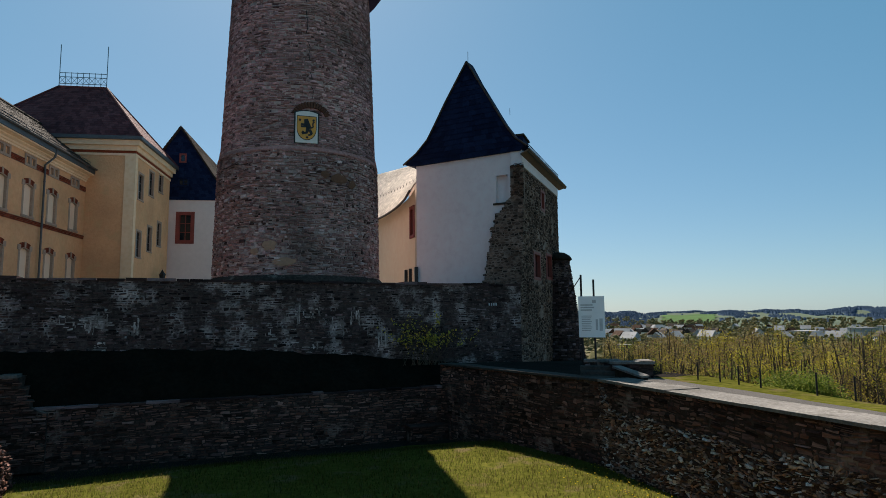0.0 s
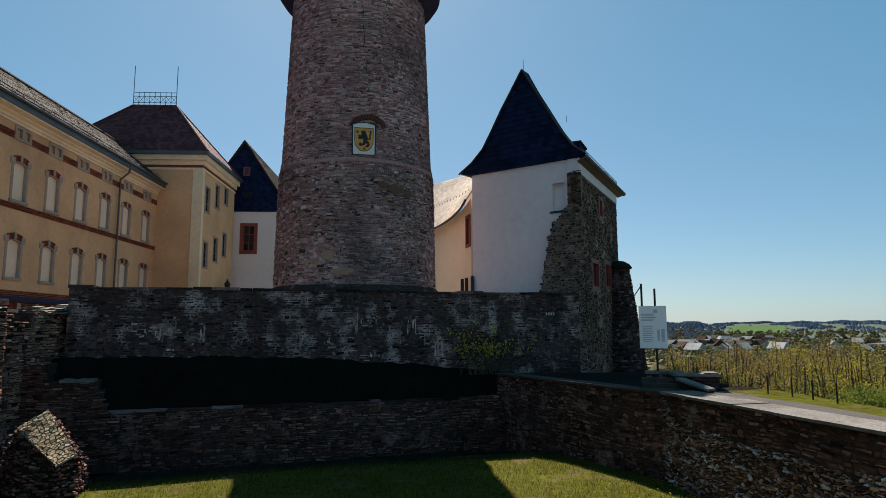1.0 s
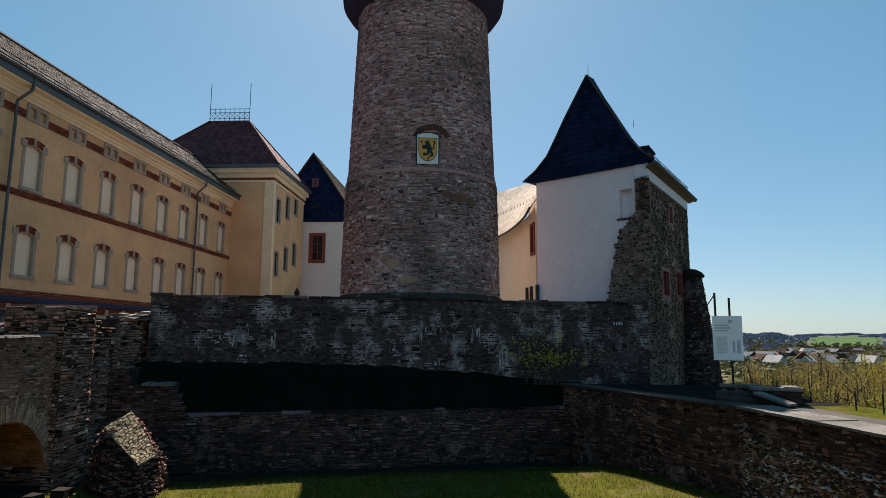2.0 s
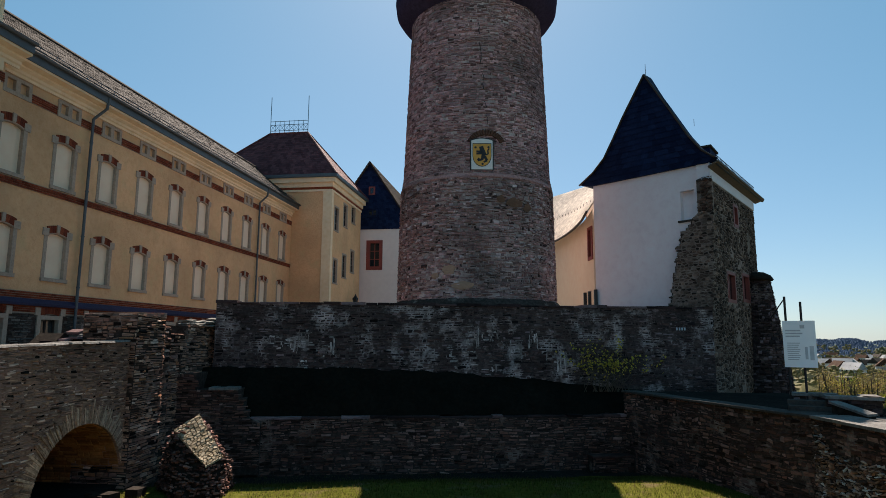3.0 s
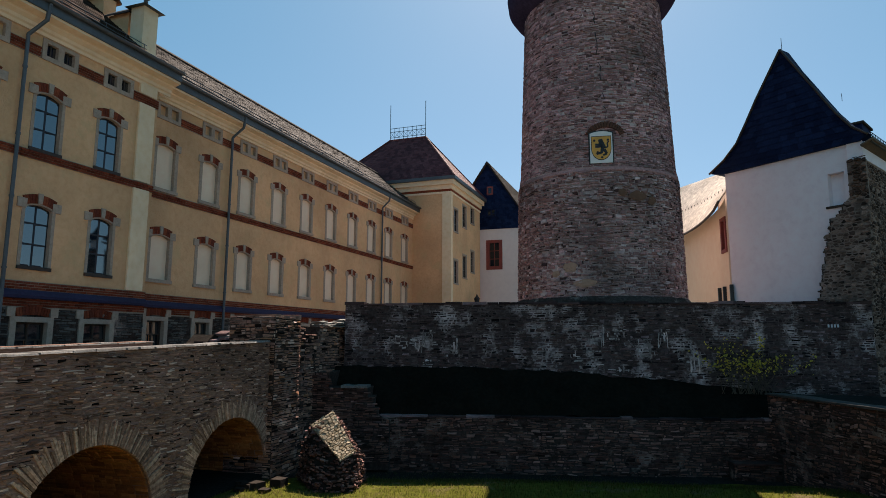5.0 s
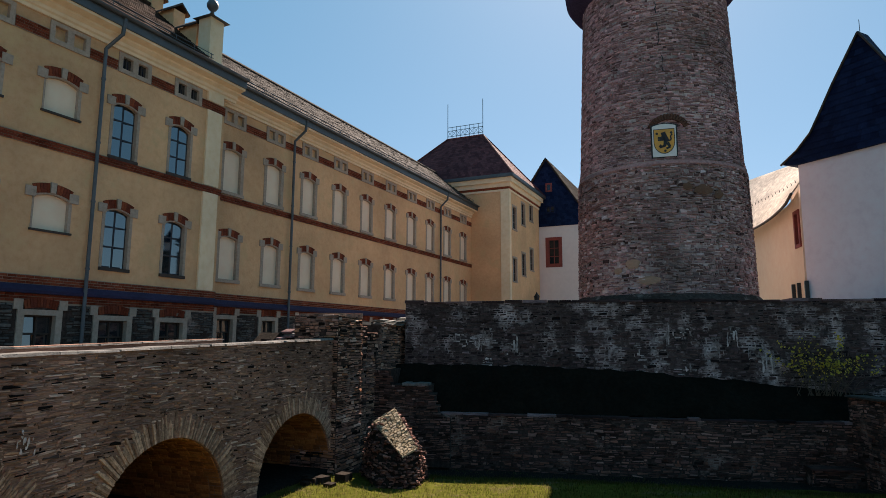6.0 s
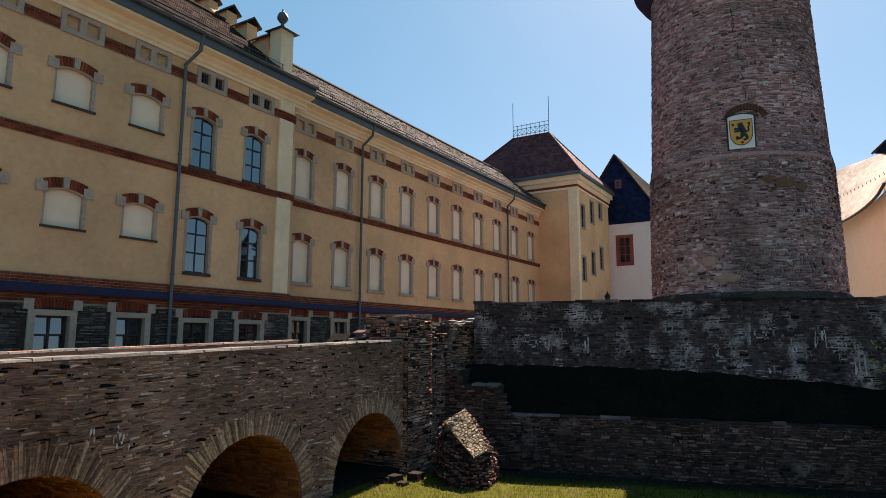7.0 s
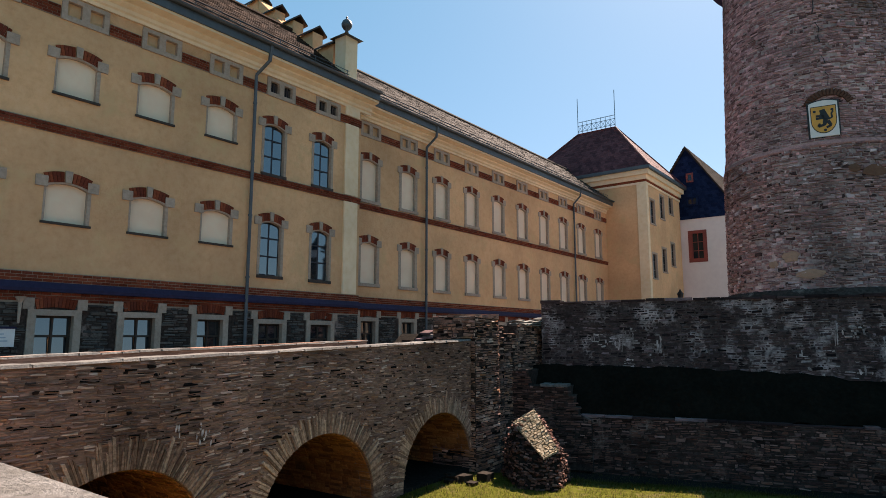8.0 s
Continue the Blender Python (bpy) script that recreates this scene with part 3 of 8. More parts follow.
def curtain_wall():
    """The upper wall under the keep, its dark bank and the retaining wall at the ditch floor."""
    rng = random.Random(11)
    t = thing("wall_curtain", "dark shale curtain wall with white lime stains below the keep", "wall", kind="structure")
    top = 4.95
    u0, u1 = -4.92, 12.6
    core = Mesh()
    UP.box(core, u0, u1, 1.2, top - 0.06, -0.75, 0.0)
    core.obj("wall_core", M["mortar_curtain"], t)

    def keep(u, v):
        return v > bank_top(u) - 0.3
    st = courses(rng, u0, u1, 1.4, top - 0.05, (0.045, 0.11), (0.08, 0.32), 0.026, wild=0.5, keep=keep, drift=0.06, proud=(0.002, 0.024))
    near, rest = split_near(st, 300, lambda s: abs((s[0] + s[1]) / 2 - 1.0) + abs((s[2] + s[3]) / 2 - 3.6) * 2)
    m = Mesh()
    limed = [s for s in rest + near if lime_drip((s[0] + s[1]) / 2, (s[2] + s[3]) / 2) and rng.random() < 0.48]
    rest, near = [s for s in rest if s not in limed], [s for s in near if s not in limed]
    lay(m, rng, rest, UP.p)
    lm = Mesh()
    lay(lm, rng, limed, UP.p)
    for cu, hi, lo, wid in DRIPS:
        for k in range(rng.randrange(3, 6)):
            u, v = cu + rng.uniform(-wid, wid) * 1.3, hi - rng.uniform(0, 0.25)
            end, hw, pts = max(lo, v - rng.uniform(0.2, 0.7)), rng.uniform(0.008, 0.03), []
            while v > end:
                ww = hw * (0.5 + 0.9 * rng.random())
                pts.append((u - ww, u + ww * rng.uniform(0.6, 1.3), v))
                u, v = u + rng.uniform(-0.015, 0.015), v - rng.uniform(0.04, 0.09)
            vs = [UP.p(a, z, 0.03) for a, b, z in pts] + [UP.p(b, z, 0.03) for a, b, z in pts]
            lm.add(vs, [(i, i + 1, len(pts) + i + 1, len(pts) + i) for i in range(len(pts) - 1)])
    tagged(lm.obj("lime_stain", M["lime_run"], t), "stones under white lime runs", kind="stuff")
    # the end of the wall
    lay(m, rng, courses(rng, 0, 0.75, 1.6, top - 0.05), lambda u, v, d: UP.p(u0 - d, v, -0.75 + u))
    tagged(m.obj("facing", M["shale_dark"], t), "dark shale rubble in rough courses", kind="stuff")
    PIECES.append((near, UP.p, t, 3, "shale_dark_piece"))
    cap = Mesh()
    u = u0 - 0.03
    while u < u1:
        w = rng.uniform(0.3, 0.9)
        UP.box(cap, u, min(u + w - 0.02, u1), top - 0.06, top + rng.uniform(-0.02, 0.05), -0.78, rng.uniform(0.02, 0.07))
        u += w
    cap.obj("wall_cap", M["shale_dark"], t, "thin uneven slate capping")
    # the bank: its deep shade is put into the near-black colour
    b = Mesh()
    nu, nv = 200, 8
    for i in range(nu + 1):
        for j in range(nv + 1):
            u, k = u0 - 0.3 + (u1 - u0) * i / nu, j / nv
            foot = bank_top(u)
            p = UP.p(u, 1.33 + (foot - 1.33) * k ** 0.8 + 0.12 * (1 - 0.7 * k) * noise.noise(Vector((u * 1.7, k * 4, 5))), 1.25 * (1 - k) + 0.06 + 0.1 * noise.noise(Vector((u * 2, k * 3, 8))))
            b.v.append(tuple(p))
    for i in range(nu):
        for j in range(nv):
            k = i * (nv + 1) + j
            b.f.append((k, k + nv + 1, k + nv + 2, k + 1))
    tagged(b.obj("bank", M["shade_soil"], smooth=True), "steep earthen bank, its deep shade put into the near-black colour", "bank", kind="structure")
    # lower wall
    t2 = thing("wall_retaining", "dark shale retaining wall along the ditch floor", "wall", kind="structure")
    core = Mesh()
    LOW.box(core, -4.6, 10.6, -0.8, 1.31, -0.6, 0)
    core.obj("wall_core", M["mortar"], t2)
    st = courses(rng, -4.6, 10.6, -0.55, 1.29, (0.045, 0.11), (0.09, 0.36), 0.022, drift=0.05, wild=0.5, proud=(0.002, 0.03))
    near, rest = split_near(st, 300, lambda s: abs((s[0] + s[1]) / 2))
    m = Mesh()
    lay(m, rng, rest, LOW.p)
    tagged(m.obj("facing", M["shale_brown"], t2), "dark shale rubble", kind="stuff")
    PIECES.append((near, LOW.p, t2, 4, "shale_brown_piece"))
    cap, u = Mesh(), -4.6
    while u < 10.6:
        w = rng.uniform(0.35, 0.9)
        LOW.box(cap, u, min(u + w - 0.02, 10.6), 1.29, 1.35 + rng.uniform(-0.03, 0.02), -0.5, rng.uniform(0.0, 0.06))
        u += w
    cap.obj("ledge", M["shale_dark"], t2, "narrow slate ledge")
    # stepped footing in the corner
    s = Mesh()
    STEPS = ((7.2, 8.55, 0.08, 0.45), (8.55, 9.55, 0.34, 0.55))
    for a, b_, z, d in STEPS:
        LOW.box(s, a, b_, -0.7, z, 0, d)
    s.obj("stepped_footing", M["mortar"], t2)
    m = Mesh()
    for a, b_, z, d in STEPS:
        lay(m, rng, courses(rng, a, b_, -0.5, z), lambda u, v, dd, d=d: LOW.p(u, v, d + dd))
        LOW.box(m, a - 0.02, b_ + 0.02, z, z + 0.06, 0, d + 0.08)
    tagged(m.obj("facing", M["shale_brown"], t2), kind="stuff")
    # dark strip along the wall's foot: the wall's shade put into the ground colour
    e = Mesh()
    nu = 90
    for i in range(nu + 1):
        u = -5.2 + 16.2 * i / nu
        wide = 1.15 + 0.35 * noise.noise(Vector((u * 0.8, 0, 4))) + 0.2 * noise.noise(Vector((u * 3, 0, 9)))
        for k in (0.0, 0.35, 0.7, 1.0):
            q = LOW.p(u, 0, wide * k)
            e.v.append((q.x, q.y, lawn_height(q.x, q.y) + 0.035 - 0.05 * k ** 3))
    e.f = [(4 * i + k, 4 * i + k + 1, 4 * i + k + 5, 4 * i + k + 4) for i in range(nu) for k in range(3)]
    tagged(e.obj("foot_earth", M["dark_ground"], smooth=True), "dark strip standing in for shade along the foot of the retaining wall", "ground", kind="structure")


PIECES = []
# shaded copy of the coping slab: shade is put into its colour
M["shade_slab"] = surface("dark_shaded_slab", [(0.04, 0.036, 0.033), (0.07, 0.063, 0.057), (0.10, 0.09, 0.08)], 9, 0.7, 0.95, 0.5)
M["lime_run"] = surface("lime_washed_stone", [(0.31, 0.256, 0.24), (0.496, 0.411, 0.388), (0.713, 0.597, 0.566), (0.372, 0.31, 0.295)], 9, 0.9, 0.9, 0.4, random_by='island', spread=0.6)
M["dandelion"] = leaf("dandelion_yellow", [(0.60, 0.42, 0.01), (0.72, 0.52, 0.02)])
ditch_lawn()
grass_blades()
dandelions()
curtain_wall()


# ---- the bridge ----
ARCHES, ARCH_R, SPRING = (5.4, 9.69, 14.0), 1.6, 0.15


def br_top(s):
    return 3.26 + 0.0265 * s


def bridge():
    rng = random.Random(21)
    t = thing("stone_bridge", "three-arched shale bridge with pale coping over the ditch", "bridge")
    wd = 4.6
    s0, s1 = -1.0, 15.9
    # spandrel walls with arched openings
    loop = [(s0, -0.3)]
    for a in ARCHES:
        loop += [(a - ARCH_R, -0.3)] + [(a - ARCH_R * math.cos(math.pi * k / 28), SPRING + ARCH_R * math.sin(math.pi * k / 28)) for k in range(29)] + [(a + ARCH_R, -0.3)]
    loop += [(s1, -0.3), (s1, br_top(s1) - 0.05), (s0, br_top(s0) - 0.05)]
    for d0, d1 in ((-0.42, 0.0), (-wd, -wd + 0.42)):
        face = Mesh()
        BR.poly(face, loop, d0, d1)
        face.obj("spandrel_wall", M["mortar_brown"], t)
    deck = Mesh()
    BR.box(deck, s0, s1, 2.12, 2.28, -wd + 0.42, -0.42)
    deck.obj("deck", M["gravel"], t, "gravel roadway")

    def keep(u, v):
        if v > br_top(u) - 0.08:
            return False
        for a in ARCHES:
            if math.hypot(u - a, v - SPRING) < ARCH_R + 0.40 and v > SPRING - 0.05 or (abs(u - a) < ARCH_R + 0.02 and v <= SPRING):
                return False
        return True
    st = courses(rng, s0, s1, -0.1, 3.72, (0.022, 0.062), (0.05, 0.29), 0.011, keep=keep, drift=0.06, proud=(0.002, 0.026), wild=0.75)
    near, rest = split_near(st, 300, lambda s: math.hypot((s[0] + s[1]) / 2 - 6.5, ((s[2] + s[3]) / 2 - 2.9) * 1.5))
    m = Mesh()
    lay(m, rng, rest, BR.p)
    tagged(m.obj("facing", M["shale"], t), "brown and grey shale slips in thin courses", kind="stuff")
    PIECES.append((near, BR.p, t, 5, "shale_piece"))
    # lime blooms on the spandrel
    for k in range(16):
        cu, cv = rng.choice(((6.33, 2.19), (6.75, 2.17), (6.8, 2.1)))
        cu, cv, w_, h_ = cu + rng.gauss(0, 0.06), cv + rng.gauss(0, 0.08), rng.uniform(0.008, 0.025), rng.uniform(0.015, 0.07)
        q = Mesh()
        ring = [(cu + w_ * math.cos(6.283 * i / 13) * rng.uniform(0.5, 1.2), cv + h_ * math.sin(6.283 * i / 13) * rng.uniform(0.5, 1.2)) for i in range(13)]
        q.add([BR.p(cu, cv, 0.028)] + [BR.p(a, b, 0.024) for a, b in ring], [(0, i + 1, (i + 1) % 13 + 1) for i in range(13)])
        q.obj("lime_bloom", M["lime_run"], t, "small white lime bloom")
    # voussoirs
    vs = []
    for k in range(5):
        w, h = 0.018 + 0.007 * k, 0.40 + 0.045 * k
        me = bpy.data.meshes.new("voussoir")
        q = [(-w * 0.5, 0), (w * 0.5, 0), (w * 0.62, h - 0.03 * (k % 3)), (-w * 0.62, h + 0.03 * (k % 2))]
        pts = [(x, 0.02, z) for x, z in q] + [(x * 0.9, -0.008 - 0.006 * k, z + (0.012 if z < 0.1 else -0.015)) for x, z in q]
        me.from_pydata(pts, [], BLOCK_FACES)
        me.materials.append(M["shale_vous"])
        vs.append(me)
    rot = Matrix((BR.u, -BR.n, Vector((0, 0, 1)))).transposed().to_4x4()
    far_arch = Mesh()
    for a in ARCHES:
        th = 0.0
        while th < math.pi:
            k = rng.randrange(5)
            w = (0.018 + 0.007 * k) / ARCH_R
            ang = th + w / 2
            at = Matrix.Translation(BR.p(a - ARCH_R * math.cos(ang), SPRING + ARCH_R * math.sin(ang), 0)) @ rot @ Matrix.Rotation(ang - math.pi / 2 + rng.gauss(0, 0.05), 4, 'Y') @ Matrix.Diagonal((1, rng.uniform(0.5, 1.2), rng.uniform(0.45, 1.05), 1))
            if a == ARCHES[2]:
                far_arch.add([at @ v.co for v in vs[k].vertices], BLOCK_FACES)
            else:
                ob = new("voussoir", vs[k])
                ob.parent = t
                ob.matrix_local = at
            th += w
    tagged(far_arch.obj("voussoir_ring", M["voussoir_joined"], t), "splayed thin arch slates", kind="stuff")
    # vaults
    for a in ARCHES:
        v = Mesh()
        nn = 26
        loop = [(a - ARCH_R, -0.3)] + [(a - ARCH_R * math.cos(math.pi * i / nn), SPRING + ARCH_R * math.sin(math.pi * i / nn)) for i in range(nn + 1)] + [(a + ARCH_R, -0.3)]
        for (ua, va), (ub, vb) in zip(loop, loop[1:]):
            v.add([BR.p(ua, va, -0.40), BR.p(ub, vb, -0.40), BR.p(ub, vb, -wd + 0.4), BR.p(ua, va, -wd + 0.4)], [(0, 1, 2, 3)])
            nrm = Vector((ub - ua, vb - va)).normalized()
            ln = math.hypot(ub - ua, vb - va)
            d = -0.05
            while d > -wd:
                L = rng.uniform(0.12, 0.4)
                k = 0
                while k * 0.06 < ln - 0.03:
                    f0, f1 = k * 0.06 / ln, min(1, (k * 0.06 + 0.05) / ln)
                    o = rng.uniform(0.005, 0.03)
                    nx, ny = -nrm.y * -o, nrm.x * -o
                    q = [(ua + (ub - ua) * f, va + (vb - va) * f) for f in (f0, f1)]
                    v.add([BR.p(q[0][0], q[0][1], d), BR.p(q[1][0], q[1][1], d), BR.p(q[1][0], q[1][1], d - L + 0.02), BR.p(q[0][0], q[0][1], d - L + 0.02),
                           BR.p(q[0][0] + nx, q[0][1] + ny, d - 0.01), BR.p(q[1][0] + nx, q[1][1] + ny, d - 0.01), BR.p(q[1][0] + nx, q[1][1] + ny, d - L + 0.03), BR.p(q[0][0] + nx, q[0][1] + ny, d - L + 0.03)],
                          [(4, 5, 6, 7), (0, 1, 5, 4), (1, 2, 6, 5), (2, 3, 7, 6), (3, 0, 4, 7)])
                    k += 1
                d -= L
        v.obj("vault", M["vault"], t, "brown vault with warm bounced light in its colour")
    # added backing closes the arches so that they look dark inside
    back = Mesh()
    BR.box(back, s0, s1, -0.3, 2.2, -wd - 0.3, -wd + 0.02)
    back.obj("dark_backing", M["shade_soil"], t)
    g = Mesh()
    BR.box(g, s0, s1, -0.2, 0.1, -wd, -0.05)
    g.obj("arch_floor", M["dark_ground"], t, "dark ground under the arches")
    # coping slabs, one by one on both parapets
    for d0, d1 in ((-0.46, 0.05), (-wd - 0.05, -wd + 0.46)):
        s = s0
        while s < s1:
            w = rng.uniform(0.22, 0.7)
            e = min(s + w - 0.015, s1)
            c = Mesh()
            j0, j1 = rng.uniform(-0.03, 0.04), rng.uniform(-0.03, 0.04)
            low = 0.05 if d1 > 0 else 0.09
            z0, z1 = br_top(s) - low + rng.uniform(-0.008, 0.008), br_top(e) - low + rng.uniform(-0.008, 0.008)
            h = rng.uniform(0.03, 0.05)
            c.hexa([BR.p(s, z0, d1 + j1), BR.p(e, z1, d1 + j0), BR.p(e, z1, d0), BR.p(s, z0, d0),
                    BR.p(s + 0.01, z0 + h, d1 + j1 - 0.02), BR.p(e - 0.01, z1 + h, d1 + j0 - 0.02), BR.p(e - 0.01, z1 + h, d0 + 0.015), BR.p(s + 0.01, z0 + h, d0 + 0.015)])
            c.obj("coping_slab", M["coping"], t)
            s += w


# bounced light from the lawn is put into the lighter arch and vault tones
M["shale_vous"] = surface("voussoir_shale", [(0.38, 0.216, 0.152), (0.621, 0.371, 0.259), (0.759, 0.483, 0.345), (0.517, 0.301, 0.207), (0.241, 0.138, 0.0983)], 14, 0.5, 0.9, 0.6, random_by='object', spread=0.6)
M["voussoir_joined"] = surface("voussoir_shale_joined", [(0.38, 0.216, 0.152), (0.621, 0.371, 0.259), (0.759, 0.483, 0.345), (0.517, 0.301, 0.207), (0.241, 0.138, 0.0983)], 14, 0.5, 0.9, 0.6, random_by='island', spread=0.6)
M["vault"] = surface("vault_stone", [(0.318, 0.124, 0.044), (0.449, 0.18, 0.0624), (0.521, 0.23, 0.0812), (0.238, 0.098, 0.0403)], 14, 0.5, 0.9, 0.5, random_by='island')
bridge()


def gate_pier():
    """The pier at the bridge's end and the ruined wall that joins it to the curtain wall."""
    rng = random.Random(31)
    t = thing("gate_pier", "weathered shale gate pier and ruined wall at the bridge's end", "wall")
    m, c = Mesh(), Mesh()
    # pier: front 15.55 to 16.95, proud of the bridge
    BR.box(c, 15.55, 16.95, -0.3, 4.32, -1.3, 0.16)
    lay(m, rng, courses(rng, 15.55, 16.95, -0.1, 4.34, (0.05, 0.11), (0.14, 0.4)), lambda u, v, d: BR.p(u, v, 0.16 + d))
    lay(m, rng, courses(rng, -1.3, 0.16, -0.1, 4.34, (0.05, 0.11), (0.14, 0.4)), lambda u, v, d: BR.p(15.55 - d, v, u))
    # joining wall
    segs = [(16.95, 17.8, 4.05), (17.8, 18.8, 3.85), (18.8, 20.3, 4.15), (20.3, 22.2, 4.32)]
    c.obj("pier_core", M["mortar"], t)
    for a, b, z in segs:
        c = Mesh()
        BR.box(c, a, b, -0.3, z - 0.05, -0.7, -0.12)
        c.obj("wall_core", M["mortar"], t)
        lay(m, rng, courses(rng, a, b, -0.1, z, (0.05, 0.12), (0.14, 0.4)), lambda u, v, d: BR.p(u, v, -0.12 + d))
    tagged(m.obj("facing", M["shale"], t), "brown shale rubble", kind="stuff")
    # loose slabs on the broken top
    for k in range(34):
        s = rng.uniform(19.0, 22.0)
        z = (4.1 if s < 20.3 else 4.27) + 0.028 * (k % 7)
        w, dd = rng.uniform(0.18, 0.5), rng.uniform(-0.6, -0.1)
        q = Mesh()
        h_, up, dw = rng.uniform(0.012, 0.03), w * rng.uniform(0.0, 0.16), rng.uniform(0.15, 0.35)
        q.hexa([BR.p(a, z + b, d) for b in (0, h_) for a, d, b in ((s, dd + dw, b), (s + w, dd + dw, b + up), (s + w, dd, b + up), (s, dd, b))])
        q.obj("loose_slab", M["coping_bright"], t)
    # a heap of slates beside the far end of the bridge
    heap = thing("slate_heap", "heap of loose dark slates with pale topmost slabs", "rubble")
    q = Mesh()
    BR.poly(q, [(17.7, 2.2), (20.4, 2.2), (19.9, 3.45), (19.2, 3.8), (18.6, 3.85), (18.1, 3.5)], -4.8, -4.0)
    q.obj("heap_body", M["shale_body"], heap, "packed dark slate rubble")
    for k in range(60):
        f = k / 59
        s = 17.8 + 2.4 * f
        z = float(np.interp(s, [17.7, 18.1, 18.6, 19.2, 19.9, 20.4], [2.4, 3.5, 3.85, 3.8, 3.45, 2.4])) - rng.uniform(0.0, 0.5)
        w, dd = rng.uniform(0.15, 0.4), rng.uniform(-4.5, -3.95)
        h_, up, dw = rng.uniform(0.03, 0.06), w * rng.uniform(0.0, 0.3), rng.uniform(0.25, 0.45)
        q = Mesh()
        q.hexa([BR.p(a, z + b, d) for b in (-0.03, h_) for a, d, b in ((s, dd + dw, b), (s + w, dd + dw, b + up), (s + w, dd, b + up), (s, dd, b))])
        q.obj("slate_slab", M["shale_dark_piece" if k % 6 else "coping"], heap)
    for k in range(8):
        s = 15.6 + k * 0.17
        q = Mesh()
        BR.box(q, s, s + 0.16, 4.3, 4.36 + rng.uniform(0, 0.06), -1.2, 0.18)
        q.obj("cap_slab", M["shale_piece"], t)
    # ragged left end of the retaining wall
    t2 = thing("ragged_wall_end", "ragged stepped end of the shale retaining wall with flat slate top", "ruin")
    m, c = Mesh(), Mesh()

    def profile(u):
        for edge, z in ((-5.5, 3.3), (-5.0, 2.7), (-3.75, 2.22), (-3.6, 1.95), (-3.45, 1.6), (-3.3, 1.4)):
            if u < edge:
                return z
        return 1.25
    steps = [(-6.4, 3.3), (-5.5, 3.3), (-5.5, 2.7), (-5.0, 2.7), (-5.0, 2.22), (-3.75, 2.22), (-3.75, 1.95), (-3.6, 1.95), (-3.6, 1.6), (-3.45, 1.6), (-3.45, 1.4), (-3.05, 1.25)]
    LOW.poly(c, [(-6.4, -0.3), (-3.05, -0.3)] + [(u, v - 0.04) for u, v in steps[::-1]], -1.3, 0.16)
    lay(m, rng, courses(rng, -6.4, -3.05, -0.1, 3.0, (0.04, 0.09), (0.1, 0.34), 0.014, keep=lambda u, v: v < profile(u) - 0.03), lambda u, v, d: LOW.p(u, v, 0.16 + d))
    c.obj("core", M["mortar"], t2)
    tagged(m.obj("facing", M["shale_brown"], t2), "dark brown shale rubble", kind="stuff")
    for k in range(4):
        q = Mesh()
        LOW.box(q, -4.6 + k * 0.21, -4.4 + k * 0.21, 2.18, 2.23 + rng.uniform(0, 0.04), -0.4, 0.2 + rng.uniform(0, 0.08))
        q.obj("top_slab", M["coping"], t2)


